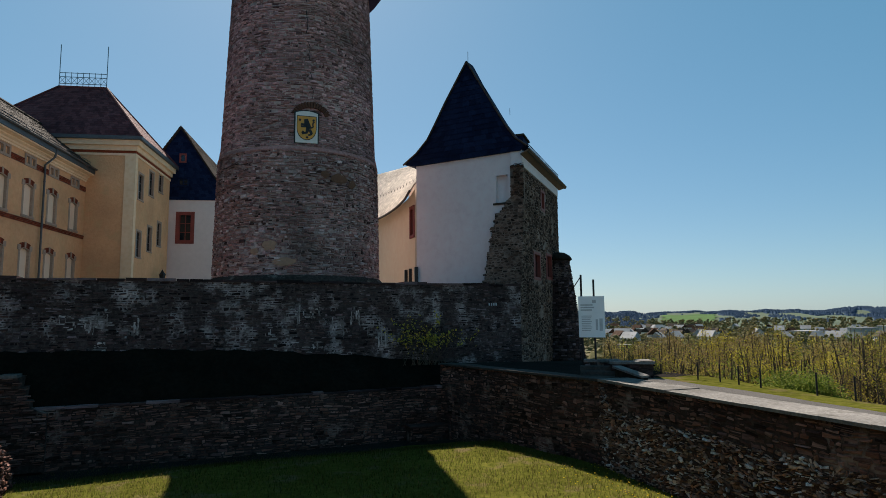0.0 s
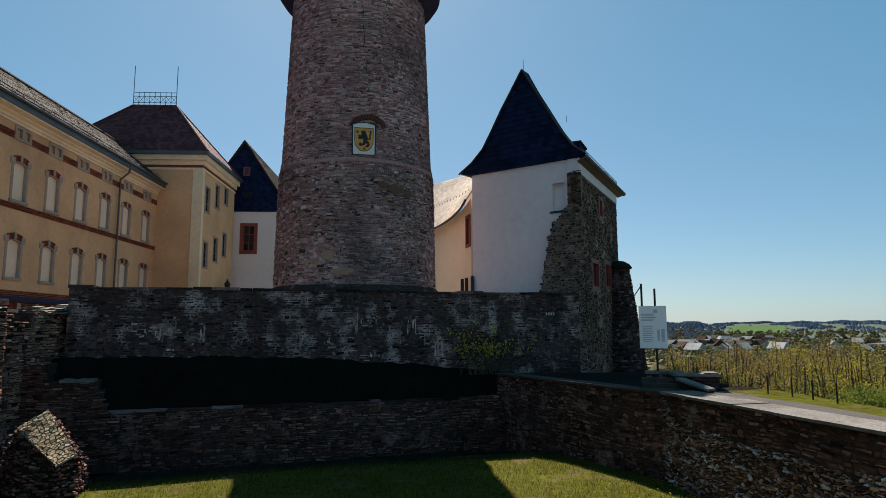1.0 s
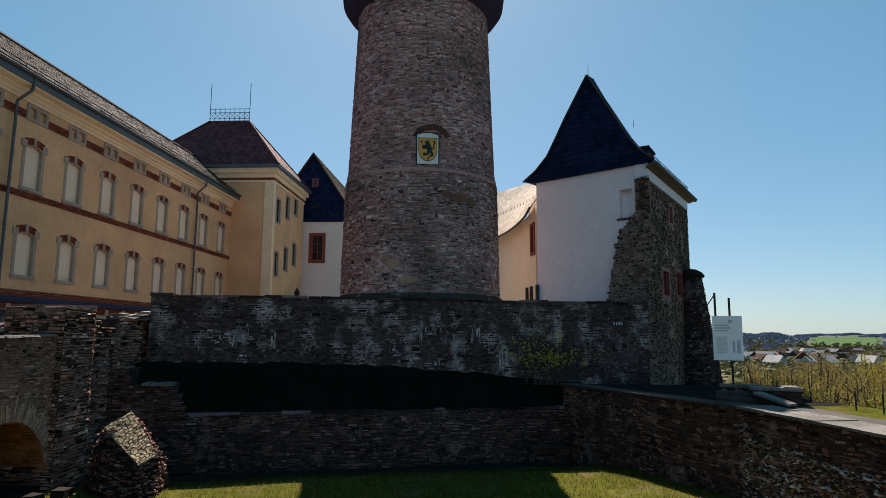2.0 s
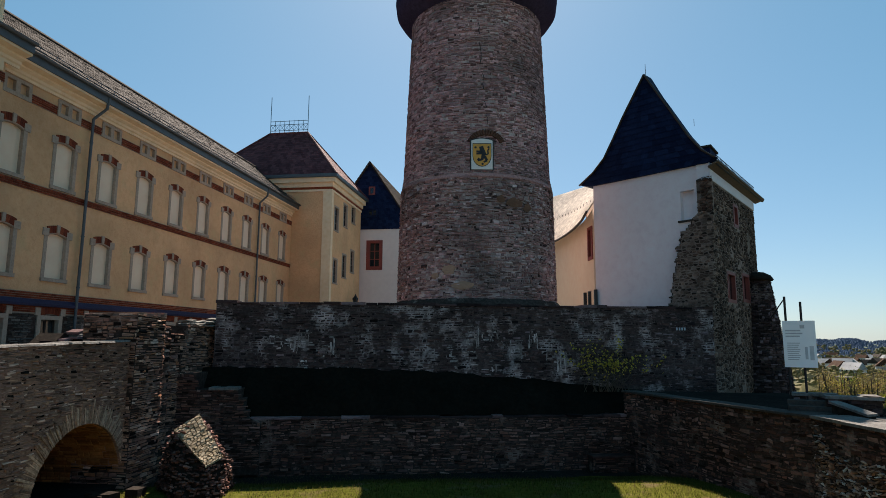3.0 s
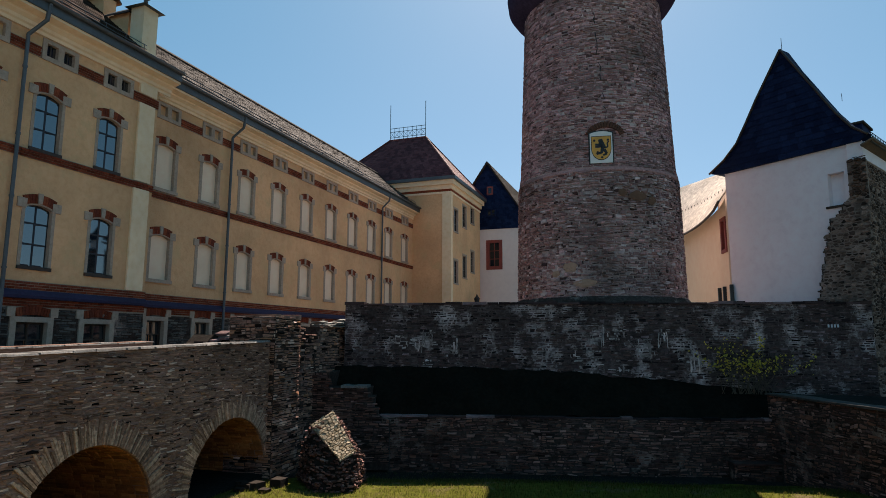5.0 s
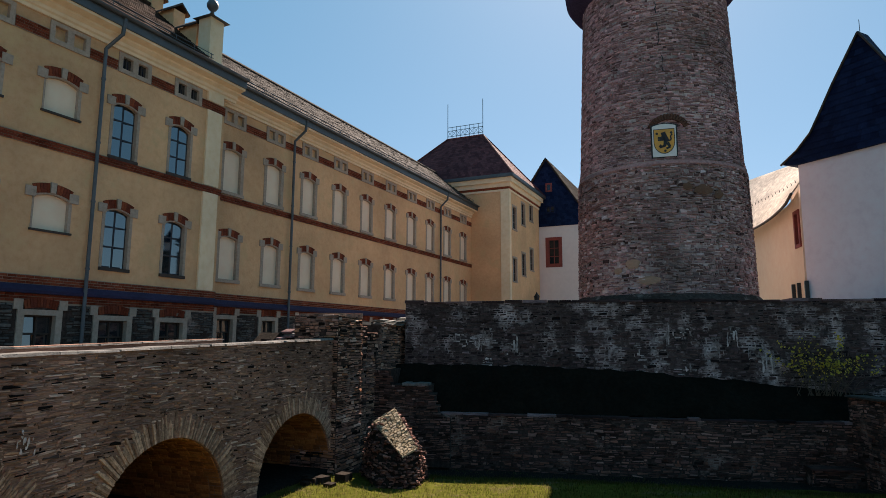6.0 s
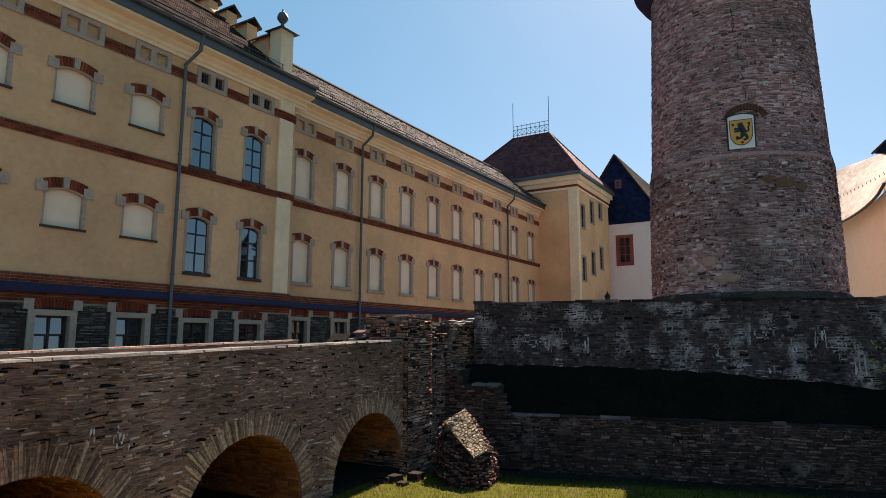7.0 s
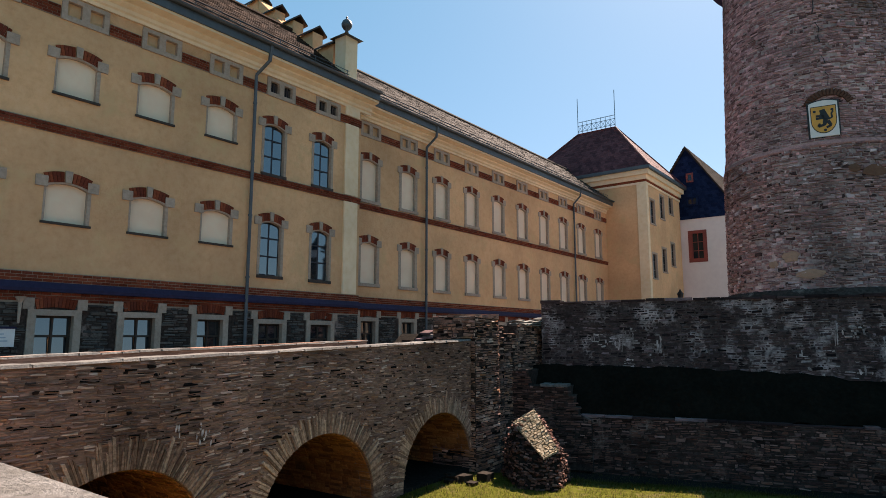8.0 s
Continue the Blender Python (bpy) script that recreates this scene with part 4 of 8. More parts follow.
def fallen_masonry():
    """A leaning lump of broken masonry with one sunlit face."""
    rng = random.Random(33)
    t = thing("masonry_lump", "leaning broken lump of old masonry with a sunlit stone face", "ruin")
    az = radians(29.6)
    base = Vector((-16.6 * math.sin(az), 16.6 * math.cos(az), 0))
    right, away = Vector((math.cos(az), math.sin(az), 0)), Vector((-math.sin(az), math.cos(az), 0))

    def P(a, b, z):
        return base + right * a + away * b + Vector((0, 0, z))
    # the sloping face: upper left to lower right
    ul, ur, ll, lr = P(-0.36, 1.0, 1.36), P(0.19, 1.4, 1.66), P(0.40, -0.30, 0.68), P(0.78, 0.05, 0.82)
    body = [P(-0.25, -0.5, -0.2), P(0.7, -0.55, -0.2), P(1.1, 0.9, -0.2), P(-0.7, 1.3, -0.2), lr, P(0.95, 0.6, 0.6), P(0.4, 1.5, 1.3), ul, ur, ll, P(-0.55, 1.15, 0.9), P(0.3, -0.5, 0.35)]
    bm = bmesh.new()
    for p in body:
        bm.verts.new(p)
    bmesh.ops.convex_hull(bm, input=bm.verts)
    bmesh.ops.subdivide_edges(bm, edges=bm.edges, cuts=4, use_grid_fill=True)
    for v in bm.verts:
        v.co += 0.05 * noise.noise_vector(v.co * 2.2) + 0.03 * noise.noise_vector(v.co * 6.5)
    facing_ = Mesh()
    bm.faces.ensure_lookup_table()
    bm.normal_update()
    areas = [f.calc_area() for f in bm.faces]
    for f in rng.choices(list(bm.faces), areas, k=2800):
        c, nn = f.calc_center_median(), f.normal
        c = c + Vector((rng.uniform(-.08, .08), rng.uniform(-.08, .08), rng.uniform(-.08, .08)))
        if c.z < 0 or nn.z > 0.8:
            continue
        a = Vector((-nn.y, nn.x, rng.uniform(-.15, .15))).normalized() * rng.uniform(0.025, 0.08)
        b = nn.cross(a).normalized() * rng.uniform(0.012, 0.032)
        h = nn * rng.uniform(0.012, 0.035)
        facing_.hexa([c - a - b - h, c + a - b - h, c + a + b - h, c - a + b - h, c - a * 0.85 - b * 0.8 + h, c + a * 0.9 - b * 0.75 + h, c + a * 0.8 + b * 0.8 + h, c - a * 0.9 + b * 0.7 + h])
    tagged(facing_.obj("facing", M["shale_brown"], t), "rough dark shale", kind="stuff")
    me = bpy.data.meshes.new("lump_core")
    bm.to_mesh(me)
    bm.free()
    me.materials.append(M["shale_body"])
    core = new("lump_core", me)
    core.parent = t
    nrm = (ur - ul).cross(ll - ul).normalized()
    if nrm.z < 0:
        nrm = -nrm

    def Q(u, v, d):
        a, b = u / 0.62, v / 1.6
        return ul.lerp(ur, a).lerp(ll.lerp(lr, a), b) + nrm * (d + 0.05)
    # sunlight on this face is put into its paler stones
    pieces(cells(rng, -0.03, 0.65, -0.03, 1.63, (0.045, 0.10), (0.07, 0.18), 0.006, proud=(0.01, 0.04), wild=0.45), Q, M["sunlit_piece"], t)
    for k in range(9):
        a = rng.uniform(-1.9, -0.8)
        s = Mesh()
        r = rng.uniform(0.09, 0.2)
        p = P(a - 0.3, rng.uniform(-0.3, 0.5), 0)
        s.hexa([p + Vector((x * r * rng.uniform(.7, 1.2), y * r * rng.uniform(.7, 1.2), z)) for z in (-0.05, r * rng.uniform(.6, 1.3)) for x, y in ((-1, -1), (1, -1), (1, 1), (-1, 1))])
        tagged(s.obj("boulder", M["shale_body"]), "fallen grey shale block on the grass", "boulder", group="fallen blocks")


# the lump's shade is put into this near-black tone, sunlight into the next
M["shale_body"] = surface("shale_mass", [(0.0135, 0.0103, 0.0081), (0.027, 0.0207, 0.0162), (0.045, 0.0351, 0.027)], 6, 0.8, 0.9, 1.0)
M["sunlit_piece"] = surface("sunlit_shale_piece", [(0.234, 0.185, 0.119), (0.353, 0.279, 0.19), (0.469, 0.382, 0.268)], 14, 0.5, 0.9, 0.5, random_by='object')
gate_pier()
fallen_masonry()


# ---- the wall on the terrace's side and the bank the camera stands on ----
def right_wall():
    rng = random.Random(41)
    t = thing("wall_terrace", "shale terrace wall with wide pale coping beside the ditch", "wall", kind="structure")
    c, m, chips = Mesh(), Mesh(), Mesh()
    top = 2.06
    near_all = []
    # the face looks to the left, at the lawn
    for k, (a, b) in enumerate(((RIGHT_FAR, JOINT), (JOINT, RIGHT_END))):
        az = math.degrees(math.atan2(-(b[0] - a[0]), b[1] - a[1]))
        pl = Plane(a, az)
        ln = math.hypot(b[0] - a[0], b[1] - a[1])
        pl.box(c, 0, ln, -0.6, top, -0.8, 0)

        def rough(u):
            """Above this height the facing is sound, below it is tumbled."""
            return (1.4 + max(0.0, 0.9 - 1.4 * u) if k else -0.8) + 0.25 * noise.noise(Vector((u * 0.7, k, 5)))
        st = courses(rng, 0, ln, 0.2 if k else -0.4, top, (0.05, 0.12), (0.10, 0.34), 0.026, drift=0.09, wild=0.55, proud=(0.002, 0.026), keep=lambda u, v: v > rough(u))
        low = courses(rng, 0, ln, -0.4, 2.05, (0.025, 0.075), (0.04, 0.19), 0.012, drift=0.12, wild=0.8, proud=(0.004, 0.06), tilt=0.26, keep=lambda u, v: v <= rough(u))
        if k:
            near, st = split_near(st, 150, lambda s: abs((s[0] + s[1]) / 2 - 4.5))
            PIECES.append((near, pl.p, t, 6, "shale_brown_piece"))
            near, low = split_near(low, 150, lambda s: abs((s[0] + s[1]) / 2 - 4.5))
            PIECES.append((near, pl.p, t, 8, "chips_piece"))
        lay(m, rng, st, pl.p)
        lay(chips, rng, low, pl.p)
        s = 0.0
        while s < ln:
            w = rng.uniform(0.5, 1.2)
            e = min(s + w - 0.004, ln)
            q = Mesh()
            h = rng.uniform(0.05, 0.07)
            pl.box(q, s, e, top, top + h, -0.85 if k else -0.5, 0.07 + rng.uniform(-0.02, 0.03))
            # the shaded far stretch takes the darkened copy of the coping
            q.obj("coping_slab", M["coping" if k else "shade_slab"], t)
            s += w
    c.obj("wall_core", M["mortar"], t)
    tagged(m.obj("facing", M["shale_brown"], t), "brown shale rubble", kind="stuff")
    tagged(chips.obj("tumbled_facing", M["chips"], t), "tumbled pale and brown shale chips", kind="stuff")


def near_bank():
    rng = random.Random(43)
    t = thing("wall_near", "parapet wall with broad pale coping slabs", "wall", kind="structure")
    c, m = Mesh(), Mesh()
    back = Plane((8.8, 0.98), 90)
    back.box(c, 0, 18.2, -0.3, 3.12, -0.55, 0)
    lay(m, rng, courses(rng, 0, 18.2, -0.1, 3.12, (0.14, 0.22), (0.3, 0.7)), back.p)
    c.obj("wall_core", M["mortar"], t)
    tagged(m.obj("facing", M["shale"], t), kind="stuff")
    s = 0.0
    while s < 18.2:
        w = rng.uniform(0.7, 1.3)
        q = Mesh()
        back.box(q, s, min(18.2, s + w - 0.02), 3.12, 3.2, -0.62, 0.07)
        q.obj("coping_slab", M["coping"], t)
        s += w
    g = Mesh()
    g.add([(-14.3, -30, 2.1), (9.5, -30, 2.1), (9.5, 0.5, 2.1), (-14.3, 0.5, 2.1)], [(0, 1, 2, 3)])
    tagged(g.obj("bank_path", M["gravel"]), "gravel path on the near bank", "path", kind="structure")


right_wall()
near_bank()


# ---- the long ochre house ----
WINGX, CENX = -17.5, -17.0
WP, CP = Plane((WINGX, 0), 0), Plane((CENX, 0), 0)
BAYS = [18.06, 20.5, 22.93, 25.42, 27.95, 30.5, 33.08, 35.65, 38.3, 41.05]


def arc_bricks(m, pl, c, w, z0, rise, th, d0, d1, n, a0, a1):
    """Bricks along a flat arch over an opening of width w whose springing is z0, from fraction a0 to a1 of its way."""
    R = (w * w / 4 + rise * rise) / (2 * rise)
    half = math.asin(min(1, w / 2 / R))
    cz = z0 + rise - R
    for k in range(n):
        f0, f1 = a0 + (a1 - a0) * (k + 0.06) / n, a0 + (a1 - a0) * (k + 0.94) / n
        t0, t1 = half * (2 * f0 - 1), half * (2 * f1 - 1)
        pl.poly(m, [(c + R * math.sin(t0), cz + R * math.cos(t0)), (c + R * math.sin(t1), cz + R * math.cos(t1)),
                    (c + (R + th) * math.sin(t1), cz + (R + th) * math.cos(t1)), (c + (R + th) * math.sin(t0), cz + (R + th) * math.cos(t0))], d0, d1)


def arch_fill(m, pl, c, w, z0, z1, rise, d0, d1, n=8):
    """Stone between a flat arch's underside and a level top."""
    R = (w * w / 4 + rise * rise) / (2 * rise)
    half = math.asin(min(1, w / 2 / R))
    cz = z0 + rise - R
    low = [(c + R * math.sin(half * (2 * k / n - 1)), cz + R * math.cos(half * (2 * k / n - 1))) for k in range(n + 1)]
    for (ua, va), (ub, vb) in zip(low, low[1:]):
        pl.poly(m, [(ua, va), (ub, vb), (ub, z1), (ua, z1)], d0, d1)


def arch_top(parent, pl, c, w, z, rise, sub=True):
    """Brick arch with stone springers and keystone over an opening: z is the springing."""
    for a, b in ((0.06, 0.42), (0.58, 0.94)):
        br = Mesh()
        arc_bricks(br, pl, c, w + 0.12, z + 0.04, rise, 0.27, -0.02, 0.035, 5, a, b)
        br.obj("brick_arch", M["brick"], parent, "half of a red brick arch")
    st = Mesh()
    arc_bricks(st, pl, c, w + 0.12, z + 0.04, rise, 0.30, -0.02, 0.05, 1, 0.43, 0.57)
    st.obj("keystone", M["sandstone"], parent, "grey stone keystone")
    for a in (c - w / 2 - 0.26, c + w / 2 - 0.02):
        st = Mesh()
        pl.box(st, a, a + 0.28, z - 0.02, z + 0.25, -0.02, 0.045)
        st.obj("springer", M["sandstone"], parent, "grey stone springer")


def blind_window(house, pl, c, w, z0, z1, jamb=0.16, rise=0.1):
    """A window closed with a cream board: stone jambs, sill, arch."""
    s = Mesh()
    pl.box(s, c - w / 2 - jamb, c - w / 2, z0, z1 - rise + 0.02, -0.2, 0.02)
    pl.box(s, c + w / 2, c + w / 2 + jamb, z0, z1 - rise + 0.02, -0.2, 0.02)
    arch_fill(s, pl, c, w, z1 - rise, z1 + 0.06, rise, -0.2, 0.015)
    win = s.obj("window", M["sandstone"], house, "window closed with a cream board in grey stone jambs")
    b = Mesh()
    pl.box(b, c - w / 2, c + w / 2, z0, z1, -0.16, -0.12)
    b.obj("board", M["blind"], win, "flat cream board")
    k = Mesh()
    pl.box(k, c - w / 2 - jamb - 0.02, c + w / 2 + jamb + 0.02, z0 - 0.13, z0, -0.2, 0.07)
    k.obj("sill", M["sandstone"], win)
    arch_top(win, pl, c, w, z1 - rise, rise)
    return (c - w / 2 - jamb * 0.5, c + w / 2 + jamb * 0.5, z0 - 0.06, z1 + 0.04)


def wide_blind(house, pl, c, w, z0, z1, rise=0.12):
    s = Mesh()
    pl.box(s, c + w / 2, c + w / 2 + 0.09, z0, z1 - rise, -0.2, 0.012)
    pl.box(s, c - w / 2 - 0.05, c - w / 2, z0, z1 - rise, -0.2, 0.012)
    arch_fill(s, pl, c, w, z1 - rise, z1 + 0.05, rise, -0.2, 0.012)
    win = s.obj("window", M["sandstone"], house, "wide window closed with a cream board under a brick arch")
    b = Mesh()
    pl.box(b, c - w / 2, c + w / 2, z0, z1, -0.15, -0.11)
    b.obj("board", M["blind"], win, "flat cream board")
    k = Mesh()
    pl.box(k, c - w / 2 - 0.08, c + w / 2 + 0.12, z0 - 0.06, z0, -0.2, 0.06)
    k.obj("sill", M["wood_dark"], win, "dark thin sill")
    arch_top(win, pl, c, w, z1 - rise, rise)
    return (c - w / 2 - 0.03, c + w / 2 + 0.05, z0 - 0.04, z1 + 0.03)


def glazed(house, pl, c, w, z0, z1, rise=0.0, arch=True, cols=2, rows_at=(0.36, 0.7), frame_mat="frame_blue", jamb=0.1, stone="sandstone", pane="glass"):
    """A glazed window: jambs, dark sash with bars, panes, sill."""
    s = Mesh()
    pl.box(s, c - w / 2 - jamb, c - w / 2, z0, z1 - rise, -0.24, 0.02)
    pl.box(s, c + w / 2, c + w / 2 + jamb, z0, z1 - rise, -0.24, 0.02)
    if rise:
        arch_fill(s, pl, c, w, z1 - rise, z1 + 0.06, rise, -0.24, 0.015)
    else:
        pl.box(s, c - w / 2 - jamb, c + w / 2 + jamb, z1, z1 + jamb, -0.24, 0.02)
    win = s.obj("window", M[stone], house, "glazed casement window with dark sash")
    f = Mesh()
    e = 0.055
    pl.box(f, c - w / 2, c - w / 2 + e, z0, z1, -0.2, -0.13)
    pl.box(f, c + w / 2 - e, c + w / 2, z0, z1, -0.2, -0.13)
    pl.box(f, c - w / 2, c + w / 2, z0, z0 + e, -0.2, -0.13)
    pl.box(f, c - w / 2, c + w / 2, z1 - e, z1, -0.2, -0.13)
    for k in range(1, cols):
        u = c - w / 2 + w * k / cols
        pl.box(f, u - 0.03, u + 0.03, z0, z1, -0.195, -0.12)
    for r in rows_at:
        v = z0 + (z1 - z0) * r
        pl.box(f, c - w / 2, c + w / 2, v - 0.025, v + 0.025, -0.195, -0.125)
    f.obj("sash", M[frame_mat], win, "dark painted sash")
    vs = [z0, *[z0 + (z1 - z0) * r for r in rows_at], z1]
    for k in range(cols):
        for a, b in zip(vs, vs[1:]):
            g = Mesh()
            # panes are tilted so that they mirror open sky instead of the keep
            ua, ub, tilt = c - w / 2 + w * k / cols + 0.028, c - w / 2 + w * (k + 1) / cols - 0.028, 0.055 + 0.008 * k
            g.hexa([pl.p(ua, a + 0.02, -0.180), pl.p(ub, a + 0.02, -0.180 + tilt), pl.p(ub, a + 0.02, -0.186 + tilt), pl.p(ua, a + 0.02, -0.186),
                    pl.p(ua, b - 0.02, -0.184), pl.p(ub, b - 0.02, -0.184 + tilt), pl.p(ub, b - 0.02, -0.19 + tilt), pl.p(ua, b - 0.02, -0.19)])
            g.obj("pane", M[pane], win)
    k = Mesh()
    pl.box(k, c - w / 2 - jamb, c + w / 2 + jamb, z0 - 0.1, z0, -0.24, 0.06)
    k.obj("sill", M["wood_dark" if arch else stone], win)
    if arch:
        arch_top(win, pl, c, w, z1 - rise, rise)
    return (c - w / 2 - jamb * 0.5, c + w / 2 + jamb * 0.5, z0 - 0.05, z1 + 0.04)


def attic_pair(house, pl, c, dark):
    s = Mesh()
    z0, z1 = 11.93, 12.58
    pl.wall(s, c - 0.6, c + 0.6, z0, z1, [(c - 0.46, c - 0.1, z0 + 0.14, z1 - 0.12), (c + 0.1, c + 0.46, z0 + 0.14, z1 - 0.12)], 0.16, 0.045)
    win = s.obj("attic_window", M["sandstone"], house, "pair of small square attic openings in one stone frame")
    for a in (c - 0.46, c + 0.1):
        g = Mesh()
        pl.box(g, a, a + 0.36, z0 + 0.14, z1 - 0.12, -0.11, -0.08)
        g.obj("pane" if dark else "board", M["glass"] if dark else M["plaster"], win)
        if dark:
            f = Mesh()
            pl.box(f, a, a + 0.04, z0 + 0.14, z1 - 0.12, -0.08, -0.04)
            pl.box(f, a + 0.16, a + 0.2, z0 + 0.14, z1 - 0.12, -0.08, -0.04)
            f.obj("sash", M["wood_dark"], win)
    return (c - 0.5, c + 0.5, z0 + 0.05, z1 - 0.05)


def brick_rows(m, pl, u0, u1, z, rows, d, h=0.065, w=0.23, j=0.012, tooth=False):
    for r in range(rows):
        u = u0 - (w / 2 if r % 2 else 0)
        while u < u1:
            a, b = max(u, u0) + j / 2, min(u + w, u1) - j / 2
            if b - a > 0.03:
                pl.box(m, a, b, z + r * (h + j), z + r * (h + j) + h, -0.03, d + (0.02 if tooth and r == rows - 1 else 0))
            u += w


def basement_window(house, pl, c, w, zt, door=False):
    s = Mesh()
    z0 = 2.3 if door else 2.75
    pl.box(s, c - w / 2 - 0.18, c - w / 2, z0, zt, -0.24, 0.05)
    pl.box(s, c + w / 2, c + w / 2 + 0.18, z0, zt, -0.24, 0.05)
    pl.box(s, c - w / 2 - 0.18, c + w / 2 + 0.18, zt, zt + 0.15, -0.24, 0.05)
    pl.box(s, c - w / 2 - 0.30, c - w / 2 - 0.06, zt + 0.15, zt + 0.42, -0.1, 0.06)
    pl.box(s, c + w / 2 + 0.06, c + w / 2 + 0.30, zt + 0.15, zt + 0.42, -0.1, 0.06)
    win = s.obj("basement_window", M["sandstone"], house, "ground-level window in a grey stone frame")
    b = Mesh()
    arc_bricks(b, pl, c, w, zt + 0.15, 0.06, 0.24, -0.02, 0.05, 11, 0, 1)
    b.obj("brick_arch", M["brick"], win, "flat red brick arch")
    f = Mesh()
    e = 0.05
    for u in (c - w / 2, c - e / 2, c + w / 2 - e):
        pl.box(f, u, u + e, z0, zt, -0.2, -0.12)
    for v in (zt - e, zt - 0.52, z0):
        pl.box(f, c - w / 2, c + w / 2, v, v + e, -0.2, -0.125)
    f.obj("sash", M["wood_dark"], win, "dark brown sash")
    for u in (c - w / 2, c):
        for a, bb in ((z0, zt - 0.5), (zt - 0.5, zt)):
            g = Mesh()
            # panes lean back so that they mirror higher sky
            lean = 0.05 * (bb - a)
            g.hexa([pl.p(q, v, d - (lean if v > a + 0.1 else 0)) for v in (a + 0.02, bb - 0.02) for q, d in ((u + 0.03, -0.16), (u + w / 2 - 0.03, -0.155), (u + w / 2 - 0.03, -0.161), (u + 0.03, -0.166))])
            g.obj("pane", M["glass_low"], win)
    return (c - w / 2 - 0.1, c + w / 2 + 0.1, z0, zt + 0.08)


def long_house():
    rng = random.Random(51)
    h = thing("long_house", "long ochre plastered house with brick bands and slate roof", "house")
    for pl, u0, u1, name in ((WP, 17.0, 42.6, "wing"), (CP, -12.0, 17.0, "centre")):
        holes, base_holes = [], []
        if name == "wing":
            for c in BAYS:
                holes.append(blind_window(h, pl, c, 0.92, 9.28, 10.98))
                holes.append(blind_window(h, pl, c, 0.92, 5.87, 7.52))
                holes.append(attic_pair(h, pl, c, False))
                base_holes.append(basement_window(h, pl, c, 0.84, 4.36))
        else:
            for c in (15.04, 12.87):
                holes.append(glazed(h, pl, c, 0.84, 9.20, 10.93, 0.12))
                holes.append(glazed(h, pl, c, 0.84, 5.75, 7.55, 0.12))
                holes.append(attic_pair(h, pl, c + 0.2, True))
                base_holes.append(basement_window(h, pl, c + 0.1, 0.95, 4.16))
            for c in (10.77, 8.62, 6.5, 4.38, 2.25):
                holes.append(wide_blind(h, pl, c + 0.04, 0.97, 9.94, 10.97))
                holes.append(wide_blind(h, pl, c + 0.04, 0.98, 6.59, 7.60))
                holes.append(attic_pair(h, pl, c + 0.12, False))
                base_holes.append(basement_window(h, pl, c, 0.86, 4.25, c < 7))
        w = Mesh()
        pl.wall(w, u0, u1, 5.31, 13.0, holes, 0.45)
        w.obj("wall", M["plaster"], h, "ochre plaster wall")
        w = Mesh()
        pl.wall(w, u0, u1, 1.0, 4.83, base_holes, 0.45)
        w.obj("plinth_wall", M["mortar"], h, "slate rubble plinth")
        m = Mesh()

        def keep(u, v):
            return not any(a - 0.2 < u < b + 0.2 and c - 0.1 < v < d + 0.1 for a, b, c, d in base_holes)
        lay(m, rng, courses(rng, max(u0, 2), u1, 2.0, 4.55, (0.05, 0.11), (0.15, 0.45), 0.012, keep=keep), pl.p)
        tagged(m.obj("facing", M["slate_wall"], h), "grey slate rubble", kind="stuff")
        b = Mesh()
        brick_rows(b, pl, max(u0, 2), u1, 5.08, 3, 0.05)
        b.obj("plinth_brick_course", M["brick"], h, "three courses of red brick")
        j = Mesh()
        pl.box(j, u0, u1, 5.07, 5.32, -0.02, 0.042)
        pl.box(j, u0, u1, 4.55, 4.83, -0.02, 0.02)
        pl.box(j, u0, u1, 8.86, 9.12, -0.02, 0.035)
        j.obj("brick_joints", M["joint"], h)
        b = Mesh()
        brick_rows(b, pl, max(u0, 2), u1, 4.60, 3, 0.035)
        b.obj("base_brick_course", M["brick"], h, "red brick course")
        m = Mesh()
        pl.poly(m, [(u0, 4.825), (u1, 4.825), (u1, 4.91), (u0, 4.91)], -0.02, 0.16)
        m.add([pl.p(u0, 4.91, 0.16), pl.p(u1, 4.91, 0.16), pl.p(u1, 5.07, 0.05), pl.p(u0, 5.07, 0.05)], [(0, 1, 2, 3)])
        m.obj("sloped_plinth", M["plinth_blue"], h, "blue-grey sloped plinth course")
        b = Mesh()
        brick_rows(b, pl, max(u0, 2), u1, 8.87, 3, 0.05, tooth=True)
        b.obj("string_course", M["brick"], h, "red brick string course")
        # frieze bricks between the attic pairs
        cs = sorted(BAYS if name == "wing" else (15.24, 13.07, 10.89, 8.74, 6.62, 4.5, 2.37))
        for a, c in zip([cs[0] - 2.4] + cs, cs + [cs[-1] + 2.4]):
            x0, x1 = max(a + 0.62, u0), min(c - 0.62, u1)
            if x1 > x0:
                b, j = Mesh(), Mesh()
                pl.box(j, x0, x1, 11.94, 12.28, -0.02, 0.028)
                panel = j.obj("frieze", M["joint"], h, "red brick frieze panel")
                brick_rows(b, pl, x0, x1, 11.96, 4, 0.04)
                tagged(b.obj("frieze_brickwork", M["brick"], panel), kind="stuff")
        # cornice, soffit and gutter
        m = Mesh()
        prof = [(0, 12.62), (0.06, 12.62), (0.06, 12.72), (0.12, 12.76), (0.12, 12.86), (0.24, 12.94), (0.24, 13.0), (0.5, 13.06), (0.5, 13.14), (0, 13.14)]
        m.prism([pl.p(u0, v, d) for d, v in prof], pl.u * (u1 - u0 + (0.5 if name == "centre" else 0)))
        m.obj("cornice", M["cream"], h, "stepped cream cornice")
        m = Mesh()
        e = 0.5 if name == "centre" else 0
